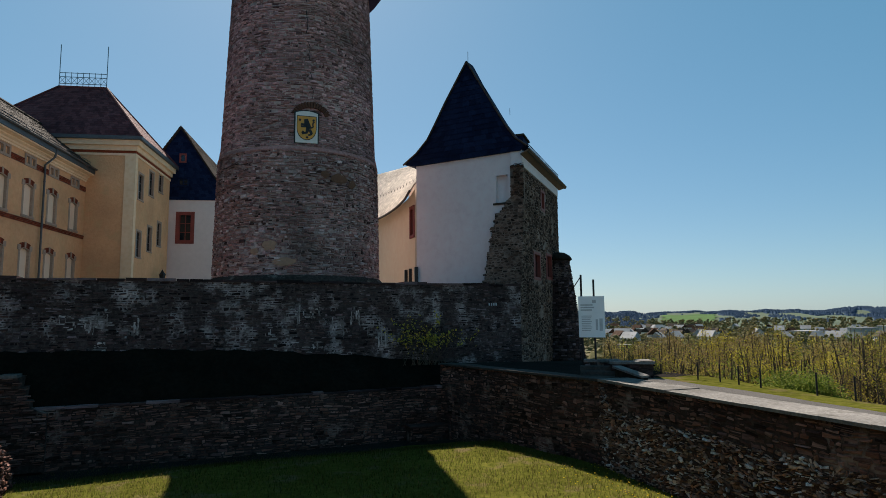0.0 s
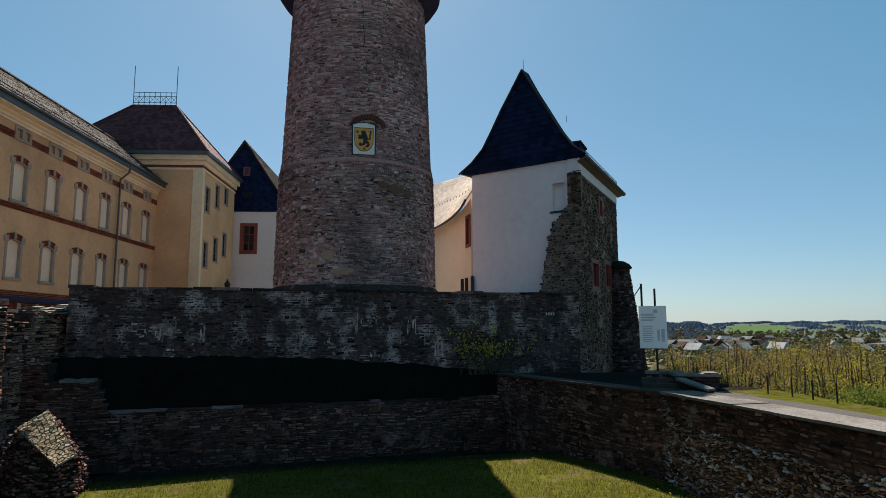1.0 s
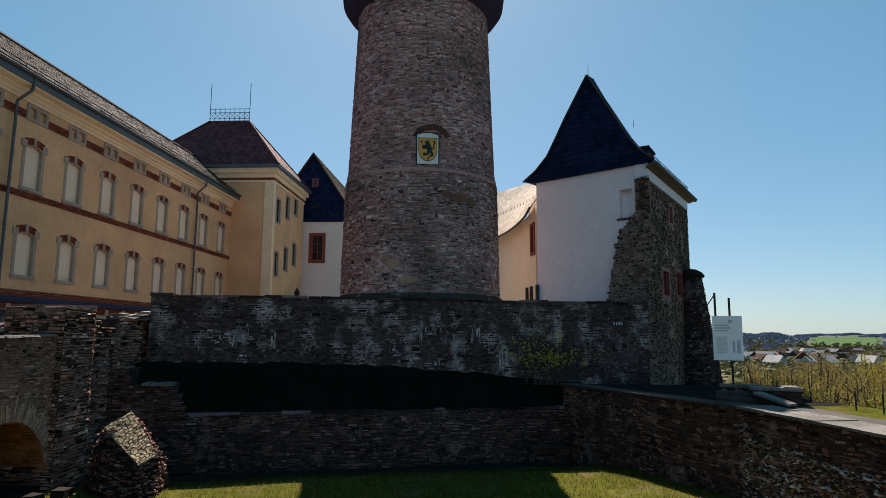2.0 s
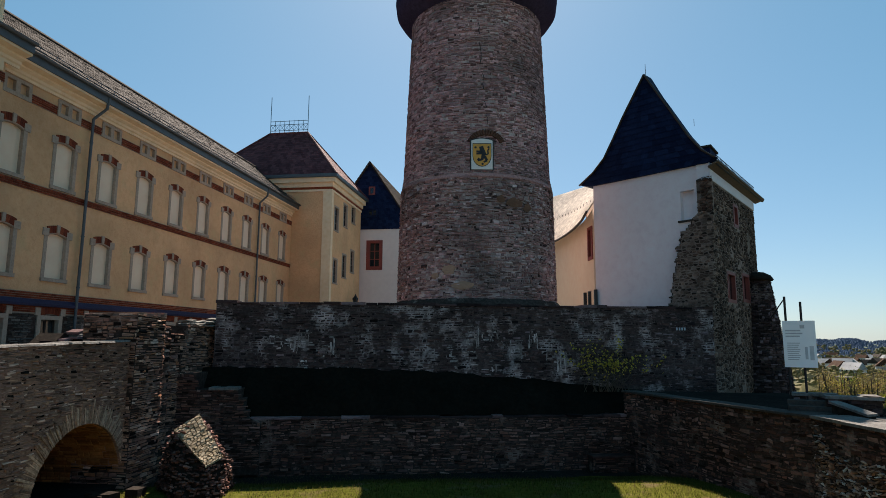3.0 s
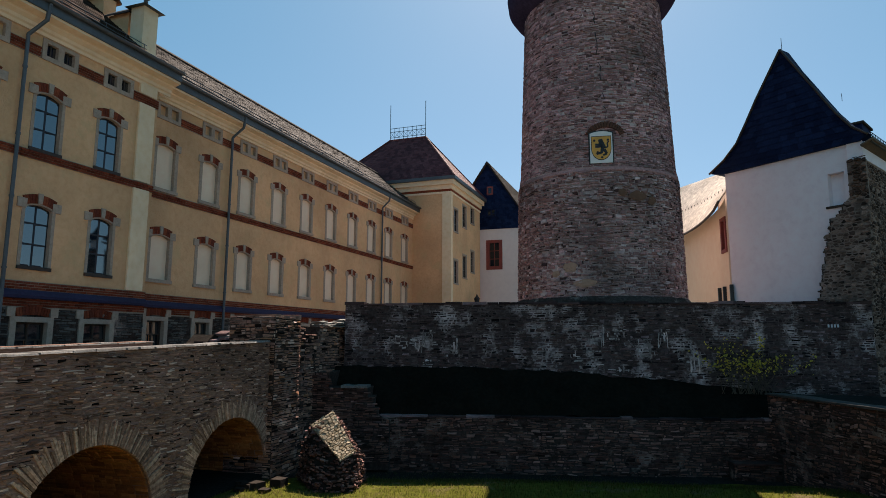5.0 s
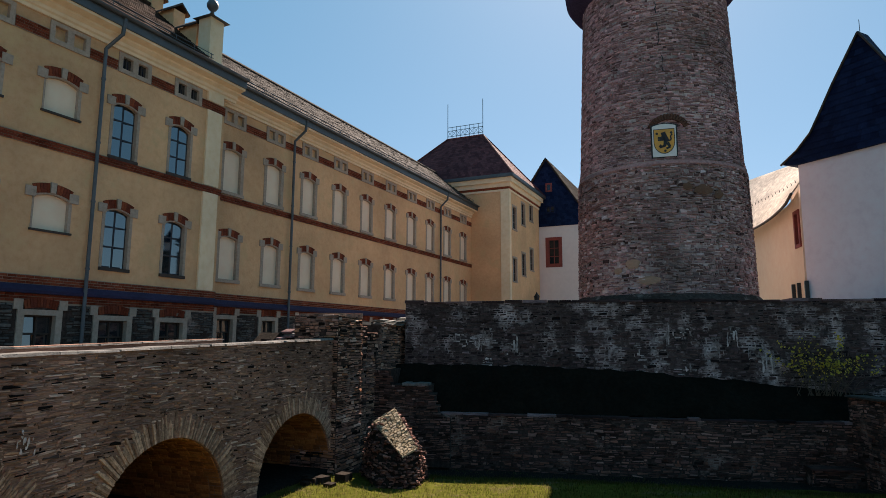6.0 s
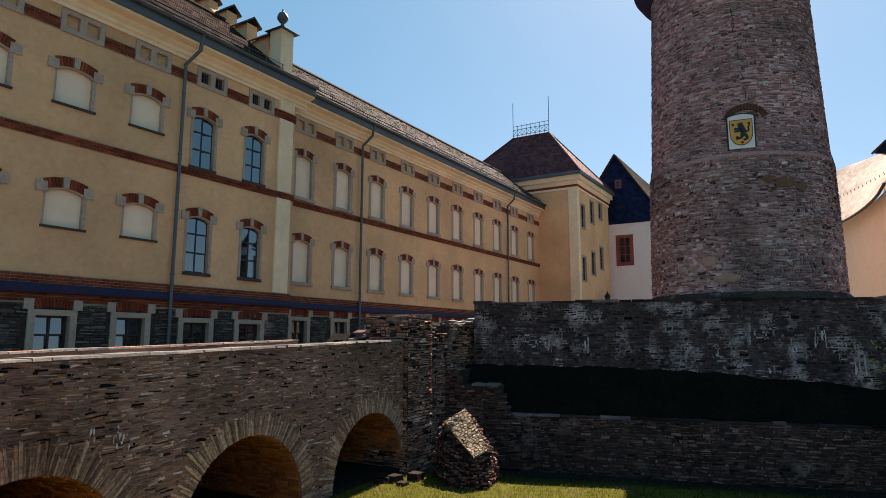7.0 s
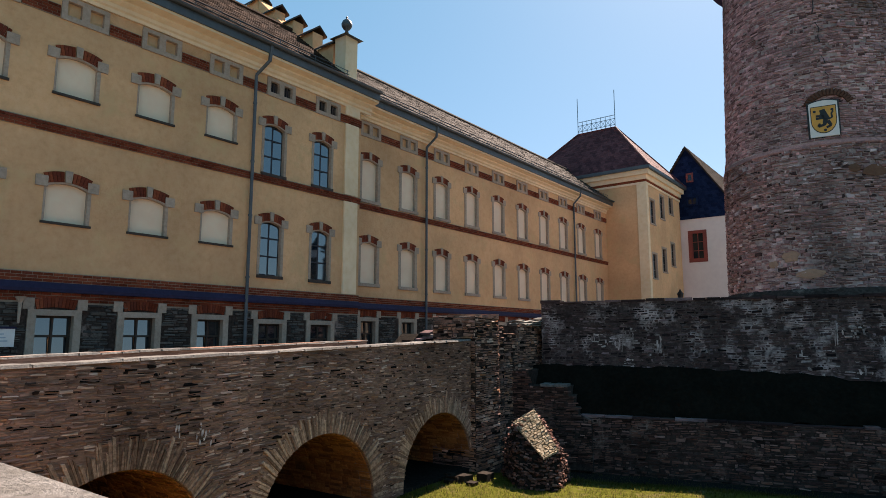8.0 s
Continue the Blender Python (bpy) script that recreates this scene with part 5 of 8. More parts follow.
        pl.box(m, u0, u1 + e, 13.14, 13.42, 0.3, 0.56)
        m.obj("eaves_board", M["zinc"], h, "blue-grey eaves board")
        m = Mesh()
        m.prism([pl.p(u0, 13.42 + 0.09 * math.cos(a) * -1 + 0.06, 0.62 + 0.09 * math.sin(a)) for a in [math.pi * k / 6 - math.pi / 2 for k in range(7)]], pl.u * (u1 - u0 + e))
        m.obj("gutter", M["zinc"], h, "zinc gutter")
    # pilaster at the corner of the centre
    m = Mesh()
    CP.box(m, 16.13, 16.82, 5.33, 8.865, -0.02, 0.07)
    CP.box(m, 16.13, 16.82, 9.13, 11.94, -0.02, 0.07)
    CP.box(m, 16.10, 16.85, 12.28, 12.62, -0.02, 0.09)
    m.obj("pilaster", M["cream"], h, "pale cream pilaster strip")
    # rain pipes
    for pl, u, zt in ((WP, 21.63, 12.4), (WP, 37.0, 12.4), (CP, 11.93, 12.4)):
        m = Mesh()
        m.rod(pl.p(u, 2.2, 0.14), pl.p(u, zt, 0.14), 0.055, 10)
        m.rod(pl.p(u, zt, 0.14), pl.p(u + 0.25, 12.9, 0.5), 0.055, 10)
        m.rod(pl.p(u + 0.25, 12.88, 0.5), pl.p(u + 0.25, 13.4, 0.58), 0.06, 10)
        pipe = m.obj("rain_pipe", M["zinc"], h, "blue-grey zinc rain pipe")
        for z in (5.6, 7.6, 9.4, 11.4):
            q = Mesh()
            q.rod(pl.p(u, z, 0.14), pl.p(u, z + 0.06, 0.14), 0.07, 10)
            q.obj("bracket", M["zinc"], pipe)
    # roofs: rows of slates on two slopes
    for pl, u0, u1, ridge_x, ridge_z, mat, name in ((WP, 17.0, 43.0, -20.6, 16.49, "roof_grey", "roof"), (CP, -12.0, 16.1, -20.3, 16.73, "roof_brown", "roof")):
        ez, ed = 13.5, 0.55
        run = -(ridge_x - (pl.o.x + ed))
        core = Mesh()
        core.prism([pl.p(u0, ez - 0.05, ed), pl.p(u0, ridge_z - 0.05, ed - run), pl.p(u0, ez - 0.05, ed - 2 * run)], pl.u * (u1 - u0))
        core.obj("roof_core", M[mat], h)
        m = Mesh()
        sl = math.hypot(run, ridge_z - ez)
        rows_n = int(sl / 0.26)
        for r in range(rows_n):
            f0, f1 = r / rows_n, (r + 1.15) / rows_n
            u = max(u0, 0) - (0.15 if r % 2 else 0)
            while u < u1:
                a, b = max(u, u0), min(u + 0.29, u1)
                if b - a > 0.05:
                    lift = 0.02 + rng.uniform(0, 0.02)
                    m.add([pl.p(a, ez + (ridge_z - ez) * f0 + lift, ed - run * f0), pl.p(b, ez + (ridge_z - ez) * f0 + lift, ed - run * f0),
                           pl.p(b, ez + (ridge_z - ez) * f1, ed - run * f1), pl.p(a, ez + (ridge_z - ez) * f1, ed - run * f1),
                           pl.p(a, ez + (ridge_z - ez) * f0, ed - run * f0), pl.p(b, ez + (ridge_z - ez) * f0, ed - run * f0)], [(0, 1, 2, 3), (4, 5, 1, 0)])
                u += 0.3
        tagged(m.obj("roof", M[mat], h, "rows of weathered roof slates"), kind="stuff")
        m = Mesh()
        m.rod(pl.p(u0, ridge_z + 0.02, ed - run), pl.p(u1, ridge_z + 0.02, ed - run), 0.11, 8)
        m.obj("ridge", M[mat], h)
        # snow guard
        g = Mesh()
        zg, dg = ez + (ridge_z - ez) * 0.09, ed - run * 0.09
        for k in (0.06, 0.2):
            g.rod(pl.p(max(u0, 0), zg + k, dg), pl.p(u1, zg + k, dg), 0.014, 5)
        u = max(u0, 0)
        while u < u1:
            g.rod(pl.p(u, zg - 0.02, dg), pl.p(u, zg + 0.22, dg), 0.012, 5)
            u += 0.16 if name == "centre" else 0.8
        g.obj("snow_guard", M["zinc"], h, "thin metal snow guard along the eaves")
    # stepped gable parapet with a ball finial
    yy0, yy1 = 15.9, 16.6
    m = Mesh()
    m.prism([(-16.9, yy0 + 0.1, 13.3), (-23.2, yy0 + 0.1, 19.5), (-23.2, yy0 + 0.1, 13.3)], (0, 0.7, 0))
    m.obj("gable_parapet", M["plaster"], h, "ochre plastered gable parapet")
    m = Mesh()
    m.box(-17.45, -16.85, yy0 + 0.03, yy1 - 0.03, 13.3, 15.45)
    m.obj("corner_pier", M["cream"], h, "pale pier at the eaves")
    m = Mesh()
    m.hexa([(-17.62, yy0 - 0.14, 15.45), (-16.68, yy0 - 0.14, 15.45), (-16.68, yy1 + 0.14, 15.45), (-17.62, yy1 + 0.14, 15.45), (-17.3, yy0 + 0.15, 15.66), (-17.0, yy0 + 0.15, 15.66), (-17.0, yy1 - 0.15, 15.66), (-17.3, yy1 - 0.15, 15.66)])
    m.obj("pier_cap", M["zinc"], h, "dark metal cap")
    m = Mesh()
    m.lathe(-17.15, (yy0 + yy1) / 2, [(0.001, 15.64), (0.1, 15.66), (0.06, 15.85), (0.14, 15.92), (0.21, 16.03), (0.22, 16.12), (0.17, 16.25), (0.08, 16.32), (0.03, 16.36), (0.05, 16.42), (0.001, 16.48)], 20)
    m.obj("ball_finial", M["zinc"], h, "dark ball finial", smooth=True)
    for k in range(5):
        x1, zt = -17.6 - 1.28 * k, 15.35 + 0.92 * k
        m = Mesh()
        m.box(x1 - 0.95, x1, yy0 + 0.08, yy1 - 0.08, zt - 1.5, zt)
        step = m.obj("parapet_step", M["plaster"], h, "ochre parapet step")
        c = Mesh()
        c.prism([(x1 + 0.12, yy0 - 0.06, zt), (x1 + 0.12, (yy0 + yy1) / 2, zt + 0.34), (x1 + 0.12, yy1 + 0.06, zt), (x1 + 0.12, yy1 + 0.06, zt - 0.07), (x1 + 0.12, (yy0 + yy1) / 2, zt + 0.25), (x1 + 0.12, yy0 - 0.06, zt - 0.07)], (-1.2, 0, 0))
        c.obj("step_roof", M["wood_dark"], step, "small dark gabled cap")
    m = Mesh()
    m.box(-28, -17.4, -12, -11.6, 1, 13.5)
    m.box(-28, -27.6, -12, 42.6, 1, 13.5)
    m.obj("rear_wall", M["plaster"], h)


def wing_tower():
    rng = random.Random(53)
    h = thing("corner_house", "ochre corner house with plum hipped roof and roof railing", "house")
    x0, x1, y0, y1 = -24.6, -14.5, 42.6, 50.3
    fr, sd = Plane((x0, y0), -90), Plane((x1, 0), 0)
    holes = []
    for k, c in enumerate((43.85, 46.0, 48.1)):
        # the stair behind lifts each window above the last
        holes.append(glazed(h, sd, c, 0.85, 11.75 + 0.68 * k, 13.45 + 0.68 * k, 0, False, 2, (0.35, 0.7), "wood_dark", 0.14, pane="glass_dim"))
        holes.append(glazed(h, sd, c, 0.85, 7.85 + 0.62 * k, 9.55 + 0.62 * k, 0, False, 2, (0.35, 0.7), "wood_dark", 0.14, pane="glass_dim"))
    w = Mesh()
    sd.wall(w, y0, y1, 1.5, 15.0, holes, 0.45)
    fr.wall(w, 0, x1 - x0 - 0.01, 1.5, 15.0, [], 0.45)
    w.box(x0, x0 + 0.4, y0 + 0.46, y1, 1.5, 15.0)
    w.box(x0 + 0.4, x1 - 0.46, y1 - 0.4, y1, 1.5, 15.0)
    w.obj("wall", M["plaster"], h, "ochre plaster wall")
    m = Mesh()
    fr.box(m, x1 - x0 - 0.62, x1 - x0 + 0.06, 1.5, 14.45, 0.0, 0.06)
    sd.box(m, y0 - 0.0, y0 + 0.35, 1.5, 14.45, 0.0, 0.06)
    m.obj("corner_strip", M["cream"], h, "cream corner strip")
    m, b, z = Mesh(), Mesh(), Mesh()
    for k, (za, zb, o) in enumerate(((14.45, 14.6, 0.06), (14.78, 15.1, 0.14), (15.1, 15.45, 0.32))):
        m.box(x0 - o, x1 + o, y0 - o, y1 + o, za, zb)
    b.box(x0 - 0.05, x1 + 0.05, y0 - 0.05, y1 + 0.05, 14.6, 14.78)
    z.box(x0 - 0.5, x1 + 0.5, y0 - 0.5, y1 + 0.5, 15.45, 15.68)
    m.obj("cornice", M["cream"], h, "cream cornice")
    b.obj("brick_band", M["brick"], h, "red brick band")
    z.obj("gutter", M["zinc"], h, "zinc gutter")
    e, rz, ry = 0.45, 20.35, 46.4
    A, B, C, D = (x0 - e, y0 - e, 15.66), (x1 + e, y0 - e, 15.66), (x1 + e, y1 + e, 15.66), (x0 - e, y1 + e, 15.66)
    R1, R2 = (-21.2, ry, rz), (-18.0, ry, rz)
    core = Mesh()
    core.add([A, B, C, D, R1, R2], [(0, 1, 5, 4), (1, 2, 5), (2, 3, 4, 5), (3, 0, 4), (3, 2, 1, 0)])
    core.obj("roof_core", M["roof_plum"], h)
    m = Mesh()

    def slope(a, b, c, d, rows_n):
        a, b, c, d = map(Vector, (a, b, c, d))
        nn = (b - a).cross(d - a).normalized()
        for r in range(rows_n):
            f0, f1 = r / rows_n, (r + 1.1) / rows_n
            p0, p1, q0, q1 = a.lerp(d, f0), b.lerp(c, f0), a.lerp(d, min(1, f1)), b.lerp(c, min(1, f1))
            k = max(1, int((p1 - p0).length / 0.3))
            for i in range(k):
                g0, g1 = i / k, (i + 0.97) / k
                m.add([p0.lerp(p1, g0) + nn * 0.02, p0.lerp(p1, g1) + nn * 0.02, q0.lerp(q1, g1) + nn * 0.01, q0.lerp(q1, g0) + nn * 0.01, p0.lerp(p1, g0), p0.lerp(p1, g1)], [(0, 1, 2, 3), (4, 5, 1, 0)])
    slope(A, B, R2, R1, 22)
    slope(B, C, R2, R2, 22)
    tagged(m.obj("roof", M["roof_plum"], h, "plum-red roof tiles in rows"), kind="stuff")
    m = Mesh()
    for p, q in ((B, R2), (C, R2), (A, R1), (R1, R2)):
        m.rod(p, q, 0.1, 8)
    m.obj("hip_ridge", M["roof_plum"], h)
    t = thing("roof_railing", "blue-green roof railing with two tall rods", "railing")
    m = Mesh()
    for z_ in (rz + 0.25, rz + 0.75, rz + 1.05):
        m.rod((-21.2, ry, z_), (-18.0, ry, z_), 0.025, 6)
    m.obj("rails", M["patina"], t)
    for k in range(9):
        x = -21.2 + 3.2 * k / 8
        m = Mesh()
        m.rod((x, ry, rz), (x, ry, rz + (3.15 if k in (0, 8) else 1.1)), 0.03 if k in (0, 8) else 0.022, 6)
        m.obj("rod" if k in (0, 8) else "post", M["patina"], t)
        if k < 8:
            m = Mesh()
            m.rod((x, ry, rz + 0.25), (x + 0.4, ry, rz + 0.75), 0.015, 5)
            m.rod((x + 0.4, ry, rz + 0.25), (x, ry, rz + 0.75), 0.015, 5)
            m.obj("lattice", M["patina"], t)


def slate_face(m, rng, pl, pts, w=0.34, h=0.26, d=0.0):
    """Rows of small slates clipped to a convex loop of (u, v)."""
    us, vs = [p[0] for p in pts], [p[1] for p in pts]

    def span(v):
        xs = []
        for (ua, va), (ub, vb) in zip(pts, pts[1:] + pts[:1]):
            if (va - v) * (vb - v) <= 0 and abs(va - vb) > 1e-6:
                xs.append(ua + (ub - ua) * (v - va) / (vb - va))
        return (min(xs), max(xs)) if len(xs) > 1 else None
    v, r = min(vs), 0
    while v < max(vs):
        s0, s1 = span(v + 0.01), span(min(v + h * 1.1, max(vs) - 0.005))
        if s0 and s1:
            a, b = s0
            n = max(1, int((b - a) / w))
            for i in range(n):
                f0, f1 = i / n, (i + 0.97) / n
                ua, ub, uc, ud = a + (b - a) * f0, a + (b - a) * f1, s1[0] + (s1[1] - s1[0]) * f1, s1[0] + (s1[1] - s1[0]) * f0
                vt = min(v + h * 1.1, max(vs))
                o = d + 0.02 + rng.uniform(0, 0.008)
                m.add([pl.p(ua, v, o), pl.p(ub, v, o), pl.p(uc, vt, d + 0.004), pl.p(ud, vt, d + 0.004), pl.p(ua, v, d), pl.p(ub, v, d)], [(0, 1, 2, 3), (4, 5, 1, 0)])
        v += h
        r += 1


def gable_house():
    rng = random.Random(57)
    h = thing("gabled_house", "pinkish plastered house with dark slate gable", "house")
    pl = Plane((-13.97, 51.0), -90)
    hw, zb, zt = 3.95, 13.15, 19.0
    w = Mesh()
    pl.wall(w, -hw, hw, 1.5, zb, [(-0.05, 1.13, 9.75, 12.02)], 0.5)
    w.obj("wall", M["pink"], h, "pinkish plaster wall")
    f = Mesh()
    pl.wall(f, -0.17, 1.25, 9.6, 12.15, [(0.1, 0.98, 9.9, 11.9)], 0.2, 0.03)
    win = f.obj("window", M["oxblood"], h, "oxblood framed window")
    f = Mesh()
    for u in (0.1, 0.52, 0.93):
        pl.box(f, u, u + 0.05, 9.9, 11.9, -0.16, -0.08)
    for v in (10.5, 11.2):
        pl.box(f, 0.1, 0.98, v, v + 0.05, -0.16, -0.085)
    f.obj("sash", M["oxblood"], win)
    for a, b in ((0.15, 0.52), (0.57, 0.93)):
        for c, e in ((9.9, 10.5), (10.55, 11.2), (11.25, 11.9)):
            g = Mesh()
            pl.box(g, a, b, c, e, -0.13, -0.12)
            g.obj("pane", M["glass_dim"], win)
    m = Mesh()
    pl.poly(m, [(-hw - 0.1, zb - 0.05), (hw + 0.1, zb - 0.05), (0, zt)], -0.5, 0.05)
    m.obj("gable", M["slate_blue"], h, "dark blue slate gable")
    m = Mesh()
    slate_face(m, rng, pl, [(-hw - 0.1, zb - 0.05), (hw + 0.1, zb - 0.05), (0, zt)], d=0.05)
    tagged(m.obj("slate_cladding", M["slate_blue"], h), "small dark slates", kind="stuff")
    f = Mesh()
    pl.wall(f, -0.05, 0.5, 16.1, 16.85, [(0.08, 0.37, 16.23, 16.72)], 0.1, 0.12)
    win = f.obj("gable_window", M["oxblood"], h, "tiny oxblood gable window")
    g = Mesh()
    pl.box(g, 0.08, 0.37, 16.23, 16.72, 0.055, 0.07)
    g.obj("pane", M["glass_dim"], win)
    f = Mesh()
    pl.wall(f, -0.1, 0.75, 14.2, 14.85, [(0.02, 0.28, 14.3, 14.75), (0.37, 0.63, 14.3, 14.75)], 0.1, 0.12)
    win = f.obj("gable_window", M["slate_blue"], h, "small dark double gable window")
    g = Mesh()
    pl.box(g, 0.02, 0.63, 14.3, 14.75, 0.055, 0.07)
    g.obj("pane", M["glass_dim"], win)
    ly = 16.0
    m = Mesh()
    for sgn in (-1, 1):
        a, b = pl.p(sgn * (hw + 0.25), zb - 0.35, 0.25), pl.p(0, zt + 0.08, 0.25)
        m.add([a, b, b + Vector((0, ly, 0)), a + Vector((0, ly, 0)), a + Vector((0, 0, -0.15)), b + Vector((0, 0, -0.2)), b + Vector((0, ly, -0.2)), a + Vector((0, ly, -0.15))],
              [(0, 1, 2, 3), (7, 6, 5, 4), (0, 4, 5, 1), (1, 5, 6, 2), (2, 6, 7, 3), (3, 7, 4, 0)])
        rows_n = 24
        for r in range(rows_n):
            for i in range(48):
                p0, p1 = a.lerp(b, r / rows_n), a.lerp(b, (r + 1.1) / rows_n)
                y0, y1 = ly * i / 48, ly * (i + 0.97) / 48
                up = Vector((sgn * 0.03, 0, 0.04))
                m.add([p0 + Vector((0, y0, 0)) + up, p0 + Vector((0, y1, 0)) + up, p1 + Vector((0, y1, 0)) + up * 0.2, p1 + Vector((0, y0, 0)) + up * 0.2], [(0, 1, 2, 3)])
    m.obj("roof", M["roof_grey"], h, "grey slate roof")
    m = Mesh()
    m.box(-13.97 - hw, -13.97 - hw + 0.4, 51.5, 66, 1.5, zb)
    m.box(-13.97 + hw - 0.4, -13.97 + hw, 51.5, 66, 1.5, zb)
    m.obj("side_wall", M["pink"], h)


def wall_lamp_and_notice():
    t = thing("wall_lamp", "grey funnel-shaped wall lamp on the slate plinth", "lamp")
    m = Mesh()
    m.rod(CP.p(5.66, 4.05, 0.18), CP.p(5.66, 4.55, 0.18), 0.025, 10, 0.045)
    m.obj("stem", M["sandstone"], t)
    m = Mesh()
    m.rod(CP.p(5.66, 4.55, 0.18), CP.p(5.66, 4.68, 0.18), 0.05, 14, 0.12)
    m.obj("shade", M["sandstone"], t)
    m = Mesh()
    CP.box(m, 5.63, 5.69, 4.3, 4.36, 0.0, 0.17)
    m.obj("bracket", M["iron"], t)
    t = thing("notice_board", "white notice board on the slate plinth wall", "sign")
    m = Mesh()
    CP.box(m, 5.05, 5.64, 3.5, 3.92, 0.06, 0.1)
    m.obj("panel", M["white_paint"], t)
    m = Mesh()
    CP.box(m, 5.03, 5.66, 3.92, 3.97, 0.06, 0.12)
    m.obj("top_strip", M["plinth_blue"], t)
    m = Mesh()
    for k in range(3):
        CP.box(m, 5.2, 5.5 - 0.04 * k, 3.62 + 0.08 * k, 3.65 + 0.08 * k, 0.1, 0.105)
    m.obj("print", M["print_grey"], t)
    # dark wrought ornament beside the corner house
    t = thing("iron_lantern", "dark wrought-iron lantern beside the corner house", "lantern")
    p = Vector((-13.9, 47.3, -0.5))
    m = Mesh()
    m.rod(p + Vector((0, 0, 4.4)), p + Vector((0, 0, 7.0)), 0.06, 8, 0.04)
    m.obj("post", M["iron"], t)
    m = Mesh()
    m.lathe(p.x, p.y, [(0.02, 6.45), (0.16, 6.55), (0.22, 6.85), (0.26, 6.9), (0.1, 7.1), (0.02, 7.28)], 6)
    m.obj("lantern_head", M["iron"], t)
    m = Mesh()
    for s in (-1, 1):
        m.rod(p + Vector((0, 0, 6.6)), p + Vector((0.3 * s, 0, 6.85)), 0.03, 6)
        m.rod(p + Vector((0.3 * s, 0, 6.85)), p + Vector((0.36 * s, 0, 7.1)), 0.03, 6)
    m.obj("scroll_arm", M["iron"], t)


long_house()
wall_lamp_and_notice()
wing_tower()
gable_house()
g = Mesh()
g.box(-60, -14.3, -30, 70, 1.2, 2.0)
g.box(-14.3, -6.0, 24, 70, 1.2, 2.0)
tagged(g.obj("courtyard", M["gravel"]), "gravel courtyard in front of the long house", "ground", kind="structure")


# ---- the castle: keep, white gabled house, annex ----
g = Mesh()
g.prism([(*UP.p(-3.2, 0, -0.77)[:2], 0.5), (*UP.p(11.6, 0, -0.77)[:2], 0.5), (6.6, 25.6, 0.5), (10.2, 31.8, 0.5), (6.0, 60.0, 0.5), (-6.0, 60.0, 0.5)], (0, 0, 3.95))
tagged(g.obj("castle_yard", M["gravel"]), "raised castle yard behind the curtain wall", "ground", kind="structure")
KX, KY = -26.6 * math.sin(radians(5.2)), 26.6 * math.cos(radians(5.2))


def keep_radius(z):
    """The shaft narrows upwards, with an offset where it was rebuilt."""
    low = 3.37 - (z - 5.0) * 0.021
    if z < 10.0:
        return low
    if z < 10.5:
        return 3.265 - 0.10 * (z - 10.0) / 0.5
    return 3.165 - (z - 10.5) * 0.0400


